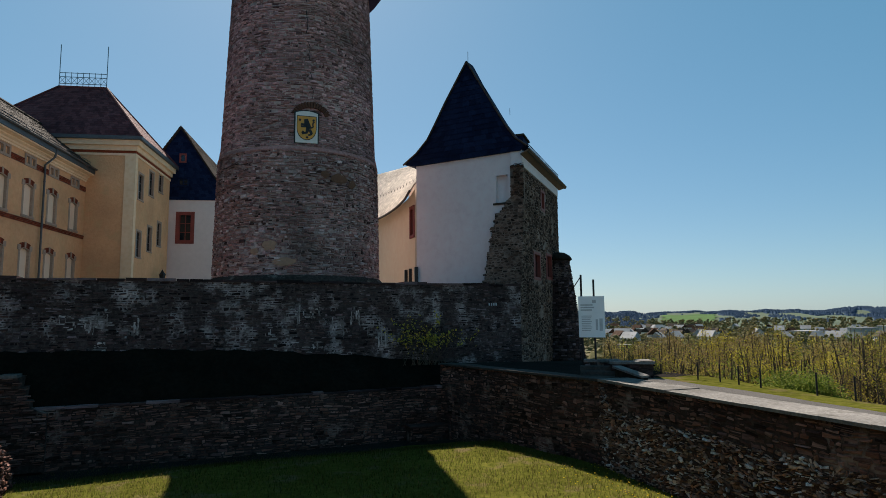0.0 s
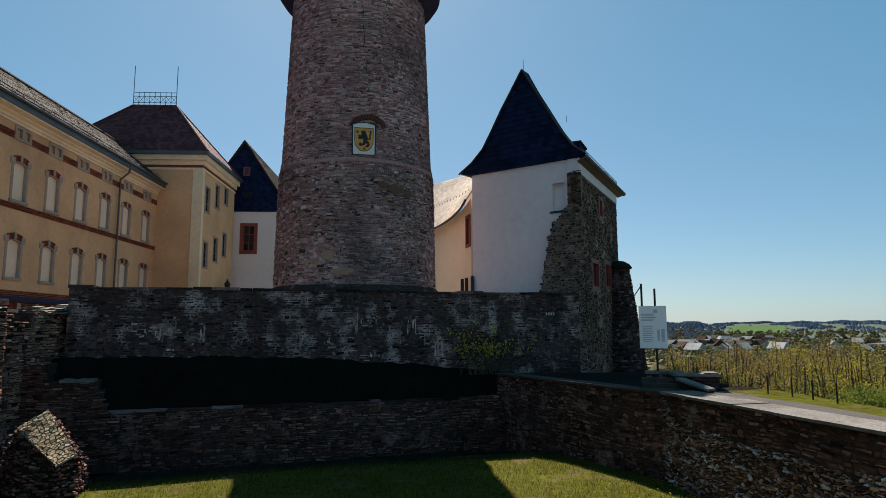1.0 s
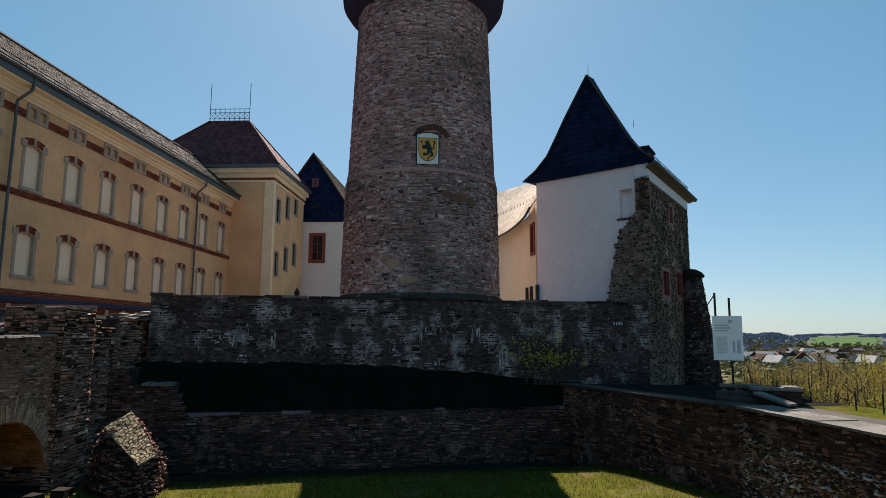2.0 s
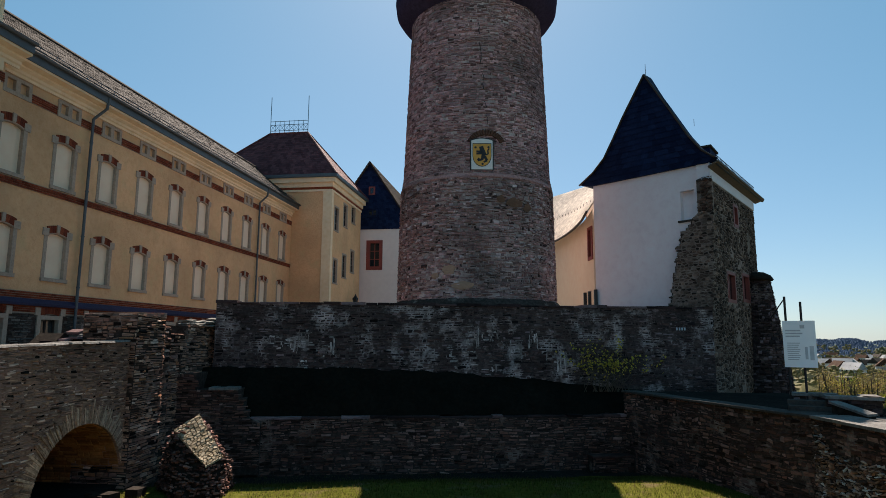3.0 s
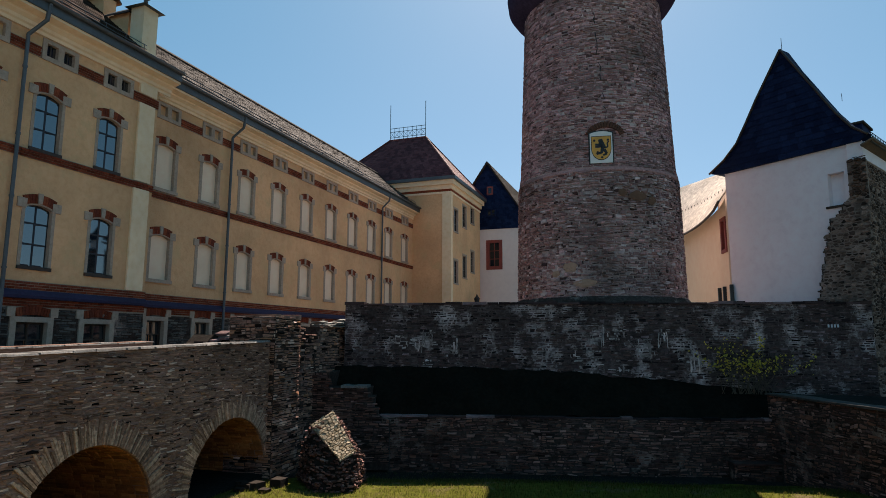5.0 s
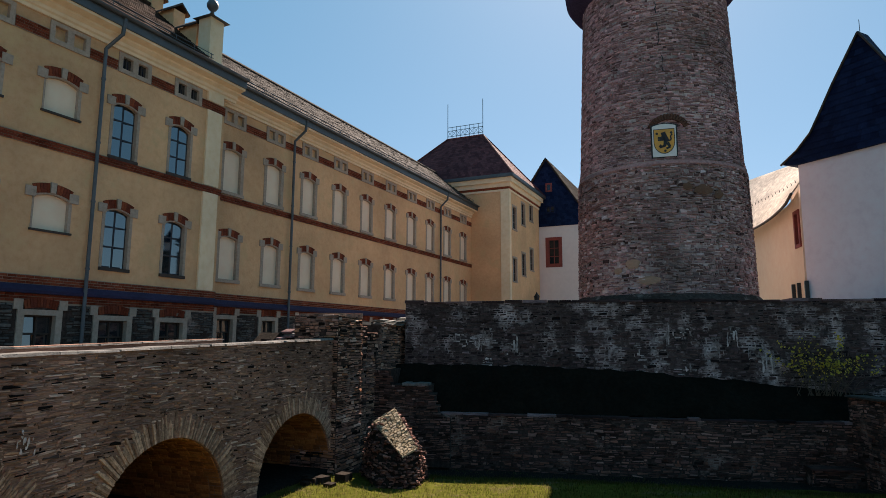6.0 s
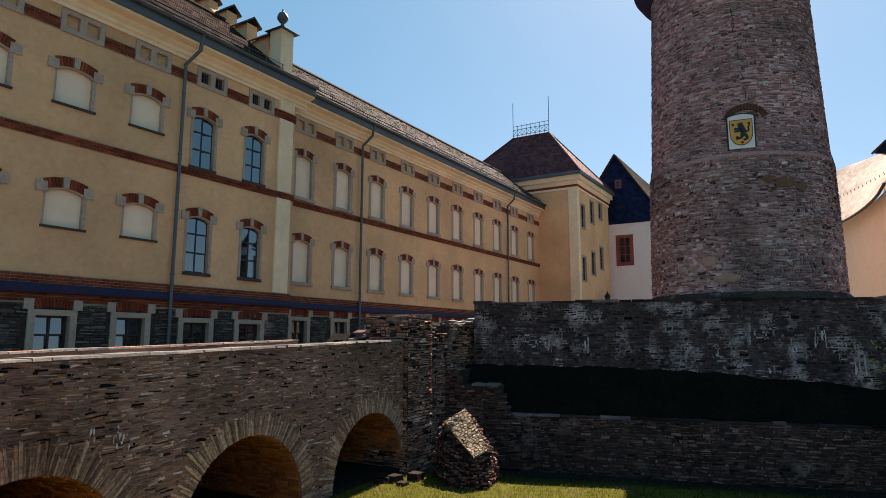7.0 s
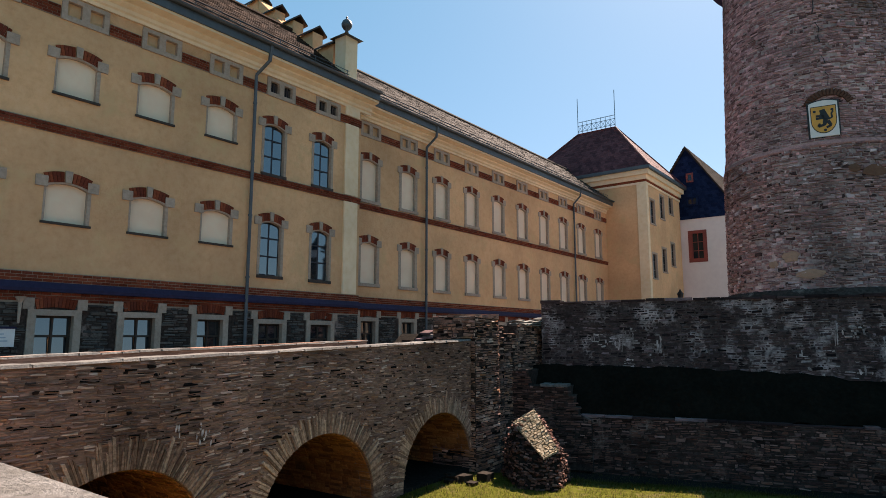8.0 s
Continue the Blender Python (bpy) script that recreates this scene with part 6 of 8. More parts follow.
def round_keep():
    rng = random.Random(61)
    t = thing("round_keep", "round rubble stone keep with overhanging dark roof", "tower")
    core = Mesh()
    core.lathe(KX, KY, [(keep_radius(z) - 0.01, z) for z in (4.0, 6, 8, 10, 10.5, 13, 15, 17, 19, 20.5, 24)], 96)
    core.obj("shaft_core", M["mortar_grey"], t, smooth=True)
    m = Mesh()
    mid = -math.pi / 2 + 0.09

    def place(u, v, d):
        r = keep_radius(v) + d
        return (KX + r * math.cos(mid + u / 3.2), KY + r * math.sin(mid + u / 3.2), v)
    # the half that looks at the ditch carries single stones
    st = courses(rng, -5.8, 5.8, 10.12, 20.0, (0.045, 0.12), (0.09, 0.34), 0.012, drift=0.05, proud=(0.002, 0.026), wild=0.5)
    near, rest = split_near(st, 150, lambda s: math.hypot((s[0] + s[1]) / 2, (s[2] + s[3]) / 2 - 11))
    lay(m, rng, rest, place)
    PIECES.append((near, place, t, 9, "keep_piece"))
    tagged(m.obj("upper_facing", M["keep"], t), "brown-grey rubble stones in rough courses", kind="stuff")
    m = Mesh()
    st = courses(rng, -5.8, 5.8, 4.7, 10.0, (0.045, 0.12), (0.07, 0.29), 0.018, drift=0.06, proud=(0.002, 0.04), wild=0.55)
    near, rest = split_near(st, 150, lambda s: math.hypot((s[0] + s[1]) / 2, (s[2] + s[3]) / 2 - 8))
    lay(m, rng, rest, place)
    PIECES.append((near, place, t, 10, "keep_low_piece"))
    tagged(m.obj("lower_facing", M["keep_low"], t), "dark rubble stones in pale lime mortar", kind="stuff")
    # ledge at the offset
    m = Mesh()
    rr = keep_radius(9.99)
    m.lathe(KX, KY, [(rr - 0.2, 9.9), (rr + 0.03, 9.95), (rr + 0.025, 10.0), (rr - 0.10, 10.25), (rr - 0.3, 10.4)], 96)
    m.obj("offset_ledge", M["keep_low"], t, "weathered sloping offset", smooth=True)
    # foot skirting
    m = Mesh()
    m.lathe(KX, KY, [(3.3, 4.4), (3.75, 4.6), (3.7, 4.95), (3.42, 5.25), (3.3, 5.3)], 96)
    m.obj("foot_ring", M["mortar"], t, smooth=True)
    # overhanging roof edge
    m = Mesh()
    z = 17.85
    rs = keep_radius(z)
    m.lathe(KX, KY, [(rs - 0.1, z - 0.3), (rs + 0.05, z - 0.2), (rs + 0.5, z + 0.12), (rs + 0.72, z + 0.45), (rs + 0.78, z + 0.9), (rs + 0.74, z + 1.3), (rs + 0.5, z + 1.7), (rs + 0.2, z + 2.2), (rs - 0.3, z + 5.2), (rs - 1.6, z + 7.2), (0.01, z + 8.4)], 96)
    m.obj("helm", M["helm"], t, "dark bulging roof edge", smooth=True)
    # crack, patches
    rng = random.Random(62)
    az0 = math.atan2(-KY, -KX)

    def on_keep(off, z, d=0.05):
        r = keep_radius(z) + d
        a = az0 + off / 3.1
        return Vector((KX + r * math.cos(a), KY + r * math.sin(a), z))
    x, z = 0.42, 12.0
    while z < 16.2:
        m, n = Mesh(), rng.randrange(3, 7)
        for k in range(n):
            hw = rng.uniform(0.006, 0.024)
            m.v += [tuple(on_keep(x - hw, z, 0.055)), tuple(on_keep(x + hw, z, 0.055))]
            x, z = x + rng.uniform(-0.09, 0.06), z + rng.uniform(0.1, 0.25)
        m.f = [(2 * k, 2 * k + 1, 2 * k + 3, 2 * k + 2) for k in range(n - 1)]
        m.obj("crack", M["black"], t, "dark ragged crack in the masonry")
        z += rng.uniform(0.1, 0.3)
    for off, z, w, h, mat in ((-0.98, 6.35, 0.55, 0.4, "patch_ochre"), (-0.45, 5.75, 0.75, 0.35, "patch_ochre"), (-1.5, 6.15, 0.35, 0.25, "patch_ochre"), (1.45, 9.0, 0.7, 0.45, "patch_brown"), (2.0, 8.85, 0.4, 0.35, "patch_brown"), (0.9, 9.1, 0.4, 0.3, "patch_brown")):
        m = Mesh()
        k = 14
        ring = [(off + w / 2 * math.cos(6.283 * i / k) * rng.uniform(0.7, 1.15), z + h / 2 * math.sin(6.283 * i / k) * rng.uniform(0.7, 1.15)) for i in range(k)]
        m.add([on_keep(off, z, 0.06)] + [on_keep(a, b, 0.035) for a, b in ring], [(0, i + 1, (i + 1) % k + 1) for i in range(k)])
        m.obj("render_patch", M[mat], t, "patch of old render", smooth=True)
    # arched recess stones over the shield
    for k in range(15):
        m = Mesh()
        a = math.pi * (0.12 + 0.76 * k / 14)
        p, q = (0.40 + 0.54 * math.cos(a), 11.25 + 0.42 * math.sin(a)), (0.40 + 0.74 * math.cos(a), 11.25 + 0.64 * math.sin(a))
        m.rod(on_keep(p[0], p[1], 0.02), on_keep(q[0], q[1], 0.02), 0.06, 5)
        m.obj("arch_brick", M["brick_old"], t)


M["soffit_brown"] = surface("brown_soffit_board", [(0.10, 0.062, 0.042), (0.17, 0.108, 0.075)], 12, 0.8, 0.8, 0.2)
M["helm"] = surface("dark_helm_slate", [(0.0328, 0.0235, 0.0421), (0.0546, 0.0397, 0.0702), (0.0728, 0.0529, 0.0936)], 8, 0.6, 0.9, 0.3, spec=0.0)
M["patch_ochre"] = surface("ochre_render_patch", [(0.38, 0.218, 0.148), (0.517, 0.301, 0.208)], 8, 0.9, 0.95, 0.6)
M["patch_brown"] = surface("brown_render_patch", [(0.169, 0.081, 0.0555), (0.225, 0.117, 0.077)], 8, 0.9, 0.95, 0.6)
M["brick_old"] = surface("old_brown_brick", [(0.105, 0.0468, 0.0325), (0.15, 0.0688, 0.0475)], 12, 0.9, 0.9, 0.4)
round_keep()


def shield():
    """The painted arms board: its beast is drawn as plain dark shapes."""
    t = thing("shield_board", "white board with gold shield and dark emblem on the keep", "sign")
    # a plane tangent to the keep where the board hangs
    d = keep_radius(10.6) + 0.10
    v = Vector((-KX, -KY, 0)).normalized()
    a = 0.072
    v = Vector((v.x * math.cos(a) - v.y * math.sin(a), v.x * math.sin(a) + v.y * math.cos(a), 0))
    o = Vector((KX, KY, 0)) + v * d
    pl = Plane(o[:2], math.degrees(math.atan2(-(-v.y), v.x)))
    if pl.n.dot(v) < 0:
        pl = Plane(o[:2], math.degrees(math.atan2(v.y * -1, v.x)) + 180)
    w, z0, z1 = 0.82, 10.25, 11.40
    m = Mesh()
    top = [(w / 2 * (1 - 2 * k / 10), z1 + 0.08 * (1 - (1 - 2 * k / 10) ** 2)) for k in range(11)]
    pl.poly(m, [(-w / 2, z0), (w / 2, z0)] + top, -0.06, 0.0)
    m.obj("board", M["white_paint"], t, "white board")
    # added black frame stands in for the niche's shadow
    m = Mesh()
    pl.poly(m, [(u * 1.12, v + (0.05 if v > z0 + 0.5 else -0.03)) for u, v in [(-w / 2, z0), (w / 2, z0)] + top], -0.16, -0.05)
    m.obj("niche_shadow", M["black"], t, "black frame standing in for the niche's shadow round the board")

    def outline(s, c=(0.0, 10.84)):
        hw, up, dn = 0.33 * s, 0.38 * s, 0.41 * s
        pts = [(-hw, up), (-hw, -0.05)]
        pts += [(-hw * math.cos(math.pi * k / 10), -0.05 - (dn - 0.05) * math.sin(math.pi * k / 10)) for k in range(1, 10)]
        pts += [(hw, -0.05), (hw, up)]
        return [(c[0] + a * 1.05, c[1] + b * 1.12) for a, b in pts]
    m = Mesh()
    pl.poly(m, outline(1.06)[::-1], 0.0, 0.008)
    m.obj("shield_edge", M["black"], t, "thin dark edge")
    m = Mesh()
    pl.poly(m, outline(1.0)[::-1], 0.0, 0.014)
    m.obj("shield_field", M["gold"], t, "gold shield field")

    def bar(x0, y0, x1, y1, r0, r1=None):
        r1 = (r1 or r0) * 1.3
        r0 *= 1.3
        L = math.hypot(x1 - x0, y1 - y0)
        nx, ny = -(y1 - y0) / L, (x1 - x0) / L
        m = Mesh()
        pl.poly(m, [(x0 - nx * r0, 10.84 + y0 - ny * r0), (x1 - nx * r1, 10.84 + y1 - ny * r1), (x1 + nx * r1, 10.84 + y1 + ny * r1), (x0 + nx * r0, 10.84 + y0 + ny * r0)], 0.012, 0.02)
        m.obj("emblem_stroke", M["black"], t)
    for q in ((-0.02, 0.22, 0.10, -0.02, 0.075, 0.06), (0.06, 0.02, 0.0, -0.22, 0.06, 0.035), (-0.22, 0.12, 0.02, 0.10, 0.03), (-0.22, 0.03, 0.02, 0.04, 0.028), (0.0, -0.2, -0.17, -0.24, 0.032), (-0.17, -0.24, -0.12, -0.14, 0.026),
              (0.1, -0.08, 0.2, -0.24, 0.05, 0.03), (0.2, -0.24, 0.06, -0.3, 0.028), (0.12, -0.02, 0.24, 0.02, 0.02), (0.24, 0.02, 0.22, 0.16, 0.02), (0.22, 0.16, 0.28, 0.24, 0.02), (-0.1, 0.24, 0.06, 0.28, 0.05)):
        bar(*q)
    for cx, cy in ((-0.25, 0.28), (0.25, 0.29), (0.02, -0.38)):
        m = Mesh()
        pl.poly(m, [(cx + 0.045 * math.cos(-6.283 * k / 10), 10.84 + cy + 0.045 * math.sin(-6.283 * k / 10)) for k in range(10)], 0.012, 0.02)
        m.obj("emblem_dot", M["black"], t)


shield()

# white gabled house: front corner points
GL, GR = Vector((2.78, 28.57, 0)), Vector((6.96, 25.26, 0))


def white_house():
    rng = random.Random(63)
    h = thing("white_house", "white plastered house with dark flared slate gable roof", "house")
    pl, ln = between(GL, GR)
    if pl.n.y > 0:
        pl = Plane(GR[:2], math.degrees(math.atan2(-(GL.x - GR.x), GL.y - GR.y)))
    ze = 10.83
    depth = 7.6
    niche = (ln - 1.22, ln - 0.65, 8.58, 9.8)
    w = Mesh()
    pl.wall(w, 0, ln - 0.05, 3.5, ze, [niche], 0.25, 0.0)
    pl.wall(w, 0, ln - 0.15, 3.5, ze, [], 0.3, -0.25)
    w.obj("wall", M["lime"], h, "white lime-plastered gable wall")
    s = Mesh()
    pl.box(s, niche[0] - 0.12, niche[1] + 0.1, niche[2] - 0.08, niche[2], -0.2, 0.07)
    s.obj("niche_sill", M["wood_dark"], h, "thin dark sill of a blind niche")
    # gable with a flared foot
    cu = ln - 2.51
    apex = 15.25
    left = [(-0.64, 10.90), (0.10, 11.36), (0.71, 11.93), (1.18, 12.68), (1.69, 13.54)]
    right = [(5.63, 10.95), (5.15, 11.34), (4.67, 12.02), (4.28, 12.70), (3.86, 13.45)]
    loop = [(-0.1, ze - 0.08), (ln - 0.02, ze - 0.08)] + right + [(cu, apex)] + left[::-1]
    m = Mesh()
    pl.poly(m, loop, -0.2, 0.10)
    m.obj("gable", M["slate_blue"], h, "dark blue slate gable")
    m = Mesh()
    slate_face(m, rng, pl, loop, 0.32, 0.24, d=0.10)
    tagged(m.obj("slate_cladding", M["slate_blue"], h), "rows of dark blue slates", kind="stuff")
    # tent roof behind the gable, with the same flare
    corners = [(-0.64, 0.22), (ln + 0.30, 0.22), (ln + 0.30, -depth), (-0.55, -depth)]
    br_ = Vector((11.25, 32.7, 0)) - pl.o
    corners[2] = (br_.dot(pl.u), br_.dot(pl.n))
    peak = [(cu, 0.22), (cu, 0.22), (cu, -0.5), (cu, -0.5)]
    m = Mesh()
    outline = [(0.0, 0.08, left[0][0], right[0][0])] + [(k / 5, l[1] - ze, l[0], r_[0]) for k, (l, r_) in enumerate(zip(left, right)) if k] + [(1.0, apex - ze, cu, cu)]
    for f, z, ul, ur in outline:
        for k, ((u, d), (pu, pd)) in enumerate(zip(corners, peak)):
            # the slope behind runs back to a short ridge and stays hidden by the gable
            g = min(1.0, f * 2.4) if k > 1 else f
            m.v.append(tuple(pl.p((ul, ur, u + (pu - u) * g, u + (pu - u) * g)[k], ze + z, d + (pd - d) * g - (0.1 if k < 2 else 0))))
    for r in range(len(outline) - 1):
        for a in range(1, 4):
            b = (a + 1) % 4
            m.f.append((r * 4 + a, r * 4 + b, r * 4 + 4 + b, r * 4 + 4 + a))
    m.f.append((0, 1, 2, 3))
    m.obj("roof", M["slate_blue"], h, "dark slate tent roof with flared eaves")
    for side in (left + [(cu, apex)], right + [(cu, apex)]):
        m = Mesh()
        m.tube([pl.p(u, v - 0.03, 0.16) for u, v in side], 0.045)
        m.obj("verge_board", M["wood_dark"], h, "thin dark verge")
    m = Mesh()
    m.rod(pl.p(cu, apex, 0), pl.p(cu, apex + 0.5, 0), 0.011, 6)
    m.rod(pl.p(ln - 0.75, ze + 1.8, -0.6), pl.p(ln - 0.75, ze + 2.1, -0.6), 0.01, 6)
    m.obj("lightning_rod", M["iron"], h)
    # right side wall, rubble showing through old render
    sd = Plane(pl.p(ln, 0, 0)[:2], -29.6)
    L = 7.7
    holes = [(3.6, 4.4, 8.75, 9.75), (1.85, 3.2, 5.35, 6.6), (4.45, 5.75, 5.5, 6.75)]
    w = Mesh()
    sd.wall(w, 0, L, 1.2, 10.12, holes, 0.5, 0.0)
    w.obj("side_wall", M["render_old"], h, "old render with rubble showing through")
    w = Mesh()
    sd.wall(w, 0, L, 10.12, ze, [], 0.5, 0.03)
    w.obj("side_wall_top", M["lime"], h, "white plaster band under the eaves")
    m = Mesh()

    def bare(u, v):
        if any(a - 0.12 < u < b + 0.12 and c - 0.12 < v < d + 0.12 for a, b, c, d in holes):
            return False
        return noise.noise(Vector((u * 0.9, v * 0.9, 12.0))) > -0.5
    lay(m, rng, cells(rng, 0.02, L - 0.05, 1.3, 10.06, (0.08, 0.17), (0.10, 0.30), 0.03, keep=bare, drift=0.08, proud=(0.006, 0.04), wild=0.45), sd.p)
    tagged(m.obj("facing", M["rubble"], h), "dark rubble stones bedded in render", kind="stuff")
    for a, b, c, d in holes:
        f = Mesh()
        sd.wall(f, a - 0.02, b + 0.02, c - 0.02, d + 0.02, [(a + 0.12, b - 0.12, c + 0.12, d - 0.1)], 0.3, 0.02)
        win = f.obj("window", M["oxblood"], h, "narrow oxblood framed window")
        g_ = Mesh()
        sd.box(g_, a + 0.12, b - 0.12, c + 0.12, d - 0.1, -0.15, -0.13)
        g_.obj("pane", M["glass"], win)
        s_ = Mesh()
        sd.box(s_, (a + b) / 2 - 0.025, (a + b) / 2 + 0.025, c + 0.12, d - 0.1, -0.13, -0.08)
        s_.obj("sash", M["oxblood"], win)
    # eaves on the right side with gutter and snow guard
    m = Mesh()
    m.rod(sd.p(-0.1, ze - 0.12, 0.3), sd.p(L + 0.7, ze - 0.12, 0.3), 0.07, 8)
    m.obj("gutter", M["iron"], h)
    m = Mesh()
    m.hexa([sd.p(u, z + b, d) for b in (0, 0.06) for u, d, z in ((-0.2, 0.02, ze - 0.30), (L + 0.4, 0.02, ze - 0.30), (L + 0.6, 0.42, ze - 0.12), (-0.2, 0.42, ze - 0.12))])
    m.obj("soffit", M["soffit_brown"], h, "brown boarded soffit")
    m = Mesh()
    for k in range(34):
        m.rod(sd.p(0.8 + k * 0.2, ze + 0.1, 0.12), sd.p(0.8 + k * 0.2, ze + 0.42, 0.12), 0.012, 5)
    m.rod(sd.p(0.7, ze + 0.42, 0.12), sd.p(7.5, ze + 0.42, 0.12), 0.014, 5)
    m.rod(sd.p(0.7, ze + 0.3, 0.12), sd.p(7.5, ze + 0.3, 0.12), 0.014, 5)
    m.obj("snow_guard", M["iron"], h, "metal snow guard along the eaves")
    m = Mesh()
    sd.poly(m, [(0.75, ze + 0.2), (1.7, ze + 0.2), (1.7, ze + 0.72), (0.75, ze + 0.80)], -0.65, -0.1)
    m.obj("dormer", M["slate_blue"], h, "small dark dormer beside the gable")
    m = Mesh()
    sd.poly(m, [(0.68, ze + 0.80), (1.78, ze + 0.72), (1.78, ze + 0.80), (0.68, ze + 0.88)], -0.72, -0.03)
    m.obj("dormer_roof", M["roof_grey"], h, "weathered dormer roof")
    # far walls
    w = Mesh()
    w.hexa([pl.p(0.0, 3.5, -0.56), pl.p(0.4, 3.5, -0.56), pl.p(0.4, 3.5, -depth), pl.p(0.0, 3.5, -depth), pl.p(0.0, ze, -0.56), pl.p(0.4, ze, -0.56), pl.p(0.4, ze, -depth), pl.p(0.0, ze, -depth)])
    pl.box(w, 0.4, ln - 1.5, 3.5, ze, -depth, -depth + 0.4)
    w.obj("rear_wall", M["lime"], h)
    # battered corner buttress of rubble
    t = thing("corner_buttress", "battered shale buttress at the white house's corner", "buttress")
    c, m = Mesh(), Mesh()
    outs = []
    v = 1.0
    while v < 8.6:
        hh = rng.uniform(0.09, 0.16)
        k = (v - 1.0) / 7.6
        left = float(np.interp(v, [1, 5.1, 5.6, 7.5, 8.0, 8.3, 8.6], [3.35, 3.72, 3.8, 4.08, 4.2, 4.55, 4.75])) + rng.uniform(-0.05, 0.05)
        out = 0.95 * (1 - k) + 0.12
        outs.append((v, left))
        base = len(c.v)
        c.v += [tuple(pl.p(a, v + e, b)) for e in (0, hh) for a, b in ((left + 0.03, out), (ln + 0.12, out), (ln + 0.12, -0.02), (left + 0.03, -0.02))]
        for q in range(base - 4 if base else 0, len(c.v) - 4, 4):
            c.f += [(q + i, q + (i + 1) % 4, q + 4 + (i + 1) % 4, q + 4 + i) for i in range(4)]
        # its flanks
        dd = 0.0
        while dd < out:
            ww = rng.uniform(0.15, 0.35)
            e = min(dd + ww, out)
            m.add([pl.p(left - 0.02, v + 0.006, dd), pl.p(left - 0.02, v + 0.006, e - 0.01), pl.p(left - 0.02, v + hh - 0.006, e - 0.01), pl.p(left - 0.02, v + hh - 0.006, dd)], [(0, 1, 2, 3)])
            dd += ww
        v += hh
    def on_front(u, v, d):
        return pl.p(u, v, 0.95 * max(0, 1 - (v - 1.0) / 7.6) + 0.12 + d)

    def inside(u, v):
        return u > [b for a, b in outs if a <= v + 0.05 or a == 1.0][-1] if v < 8.62 else u > ln - 0.43
    lay(m, rng, cells(rng, 2.6, ln + 0.16, 1.0, 10.2, (0.07, 0.15), (0.10, 0.32), 0.03, keep=inside, drift=0.06, wild=0.4), on_front)
    def out_at(v):
        return 0.95 * max(0, 1 - (v - 1.0) / 7.6) + 0.12
    lay(m, rng, cells(rng, -0.02, 1.08, 1.0, 8.5, (0.07, 0.15), (0.10, 0.30), 0.03, keep=lambda u, v: u < out_at(v) - 0.05, drift=0.06, wild=0.4), lambda u, v, d: pl.p(ln + 0.12 + d, v, u))
    for zz in (8.6, 8.9, 9.2, 9.5, 9.8):
        base = len(c.v)
        c.v += [tuple(pl.p(a, zz + 0.27, b)) for a, b in ((ln - 0.42, 0.06), (ln + 0.12, 0.06), (ln + 0.12, -0.02), (ln - 0.42, -0.02))]
        c.f += [(base - 4 + i, base - 4 + (i + 1) % 4, base + (i + 1) % 4, base + i) for i in range(4)]
    c.obj("buttress_core", M["render_old"], t)
    tagged(m.obj("facing", M["rubble"], t), kind="stuff")
    # lower plinth of the side wall down to the terrace, with a dark slot
    t = thing("half_round_buttress", "round-backed shale buttress with slate cap beside the side wall", "buttress")
    m, c = Mesh(), Mesh()
    cx = Vector((32.5 * math.sin(radians(18.55)), 32.5 * math.cos(radians(18.55)), 0))
    z, rings = 1.0, []
    while z < 6.5:
        r = 1.30 - 0.14 * (z - 1.1)
        hh = rng.uniform(0.09, 0.16)
        rings += [(r - 0.02, z), (r - 0.03, z + hh)]
        z += hh
    c.lathe(cx.x, cx.y, rings, 32)

    def on_round(u, v, d):
        r = 1.30 - 0.14 * (v - 1.1) + d
        return (cx.x + r * math.cos(u / 1.2), cx.y + r * math.sin(u / 1.2), v)
    lay(m, rng, courses(rng, -3.77, 3.77, 1.0, 6.5, (0.08, 0.16), (0.13, 0.36), 0.02), on_round)
    c.obj("buttress_core", M["mortar"], t)
    tagged(m.obj("facing", M["shale_dark"], t), kind="stuff")
    m = Mesh()
    m.lathe(cx.x, cx.y, [(0.0, 6.98), (0.32, 6.93), (0.58, 6.78), (0.70, 6.60), (0.66, 6.54), (0.45, 6.52)], 32)
    m.obj("slate_cap", M["shale_body"], t, "dark curved slate cap", smooth=True)
    m = Mesh()
    sd.box(m, 0.2, 2.6, 1.65, 1.9, -0.1, 0.02)
    m.obj("dark_slot", M["black"], h)
    return pl, sd


WH, WS = white_house()


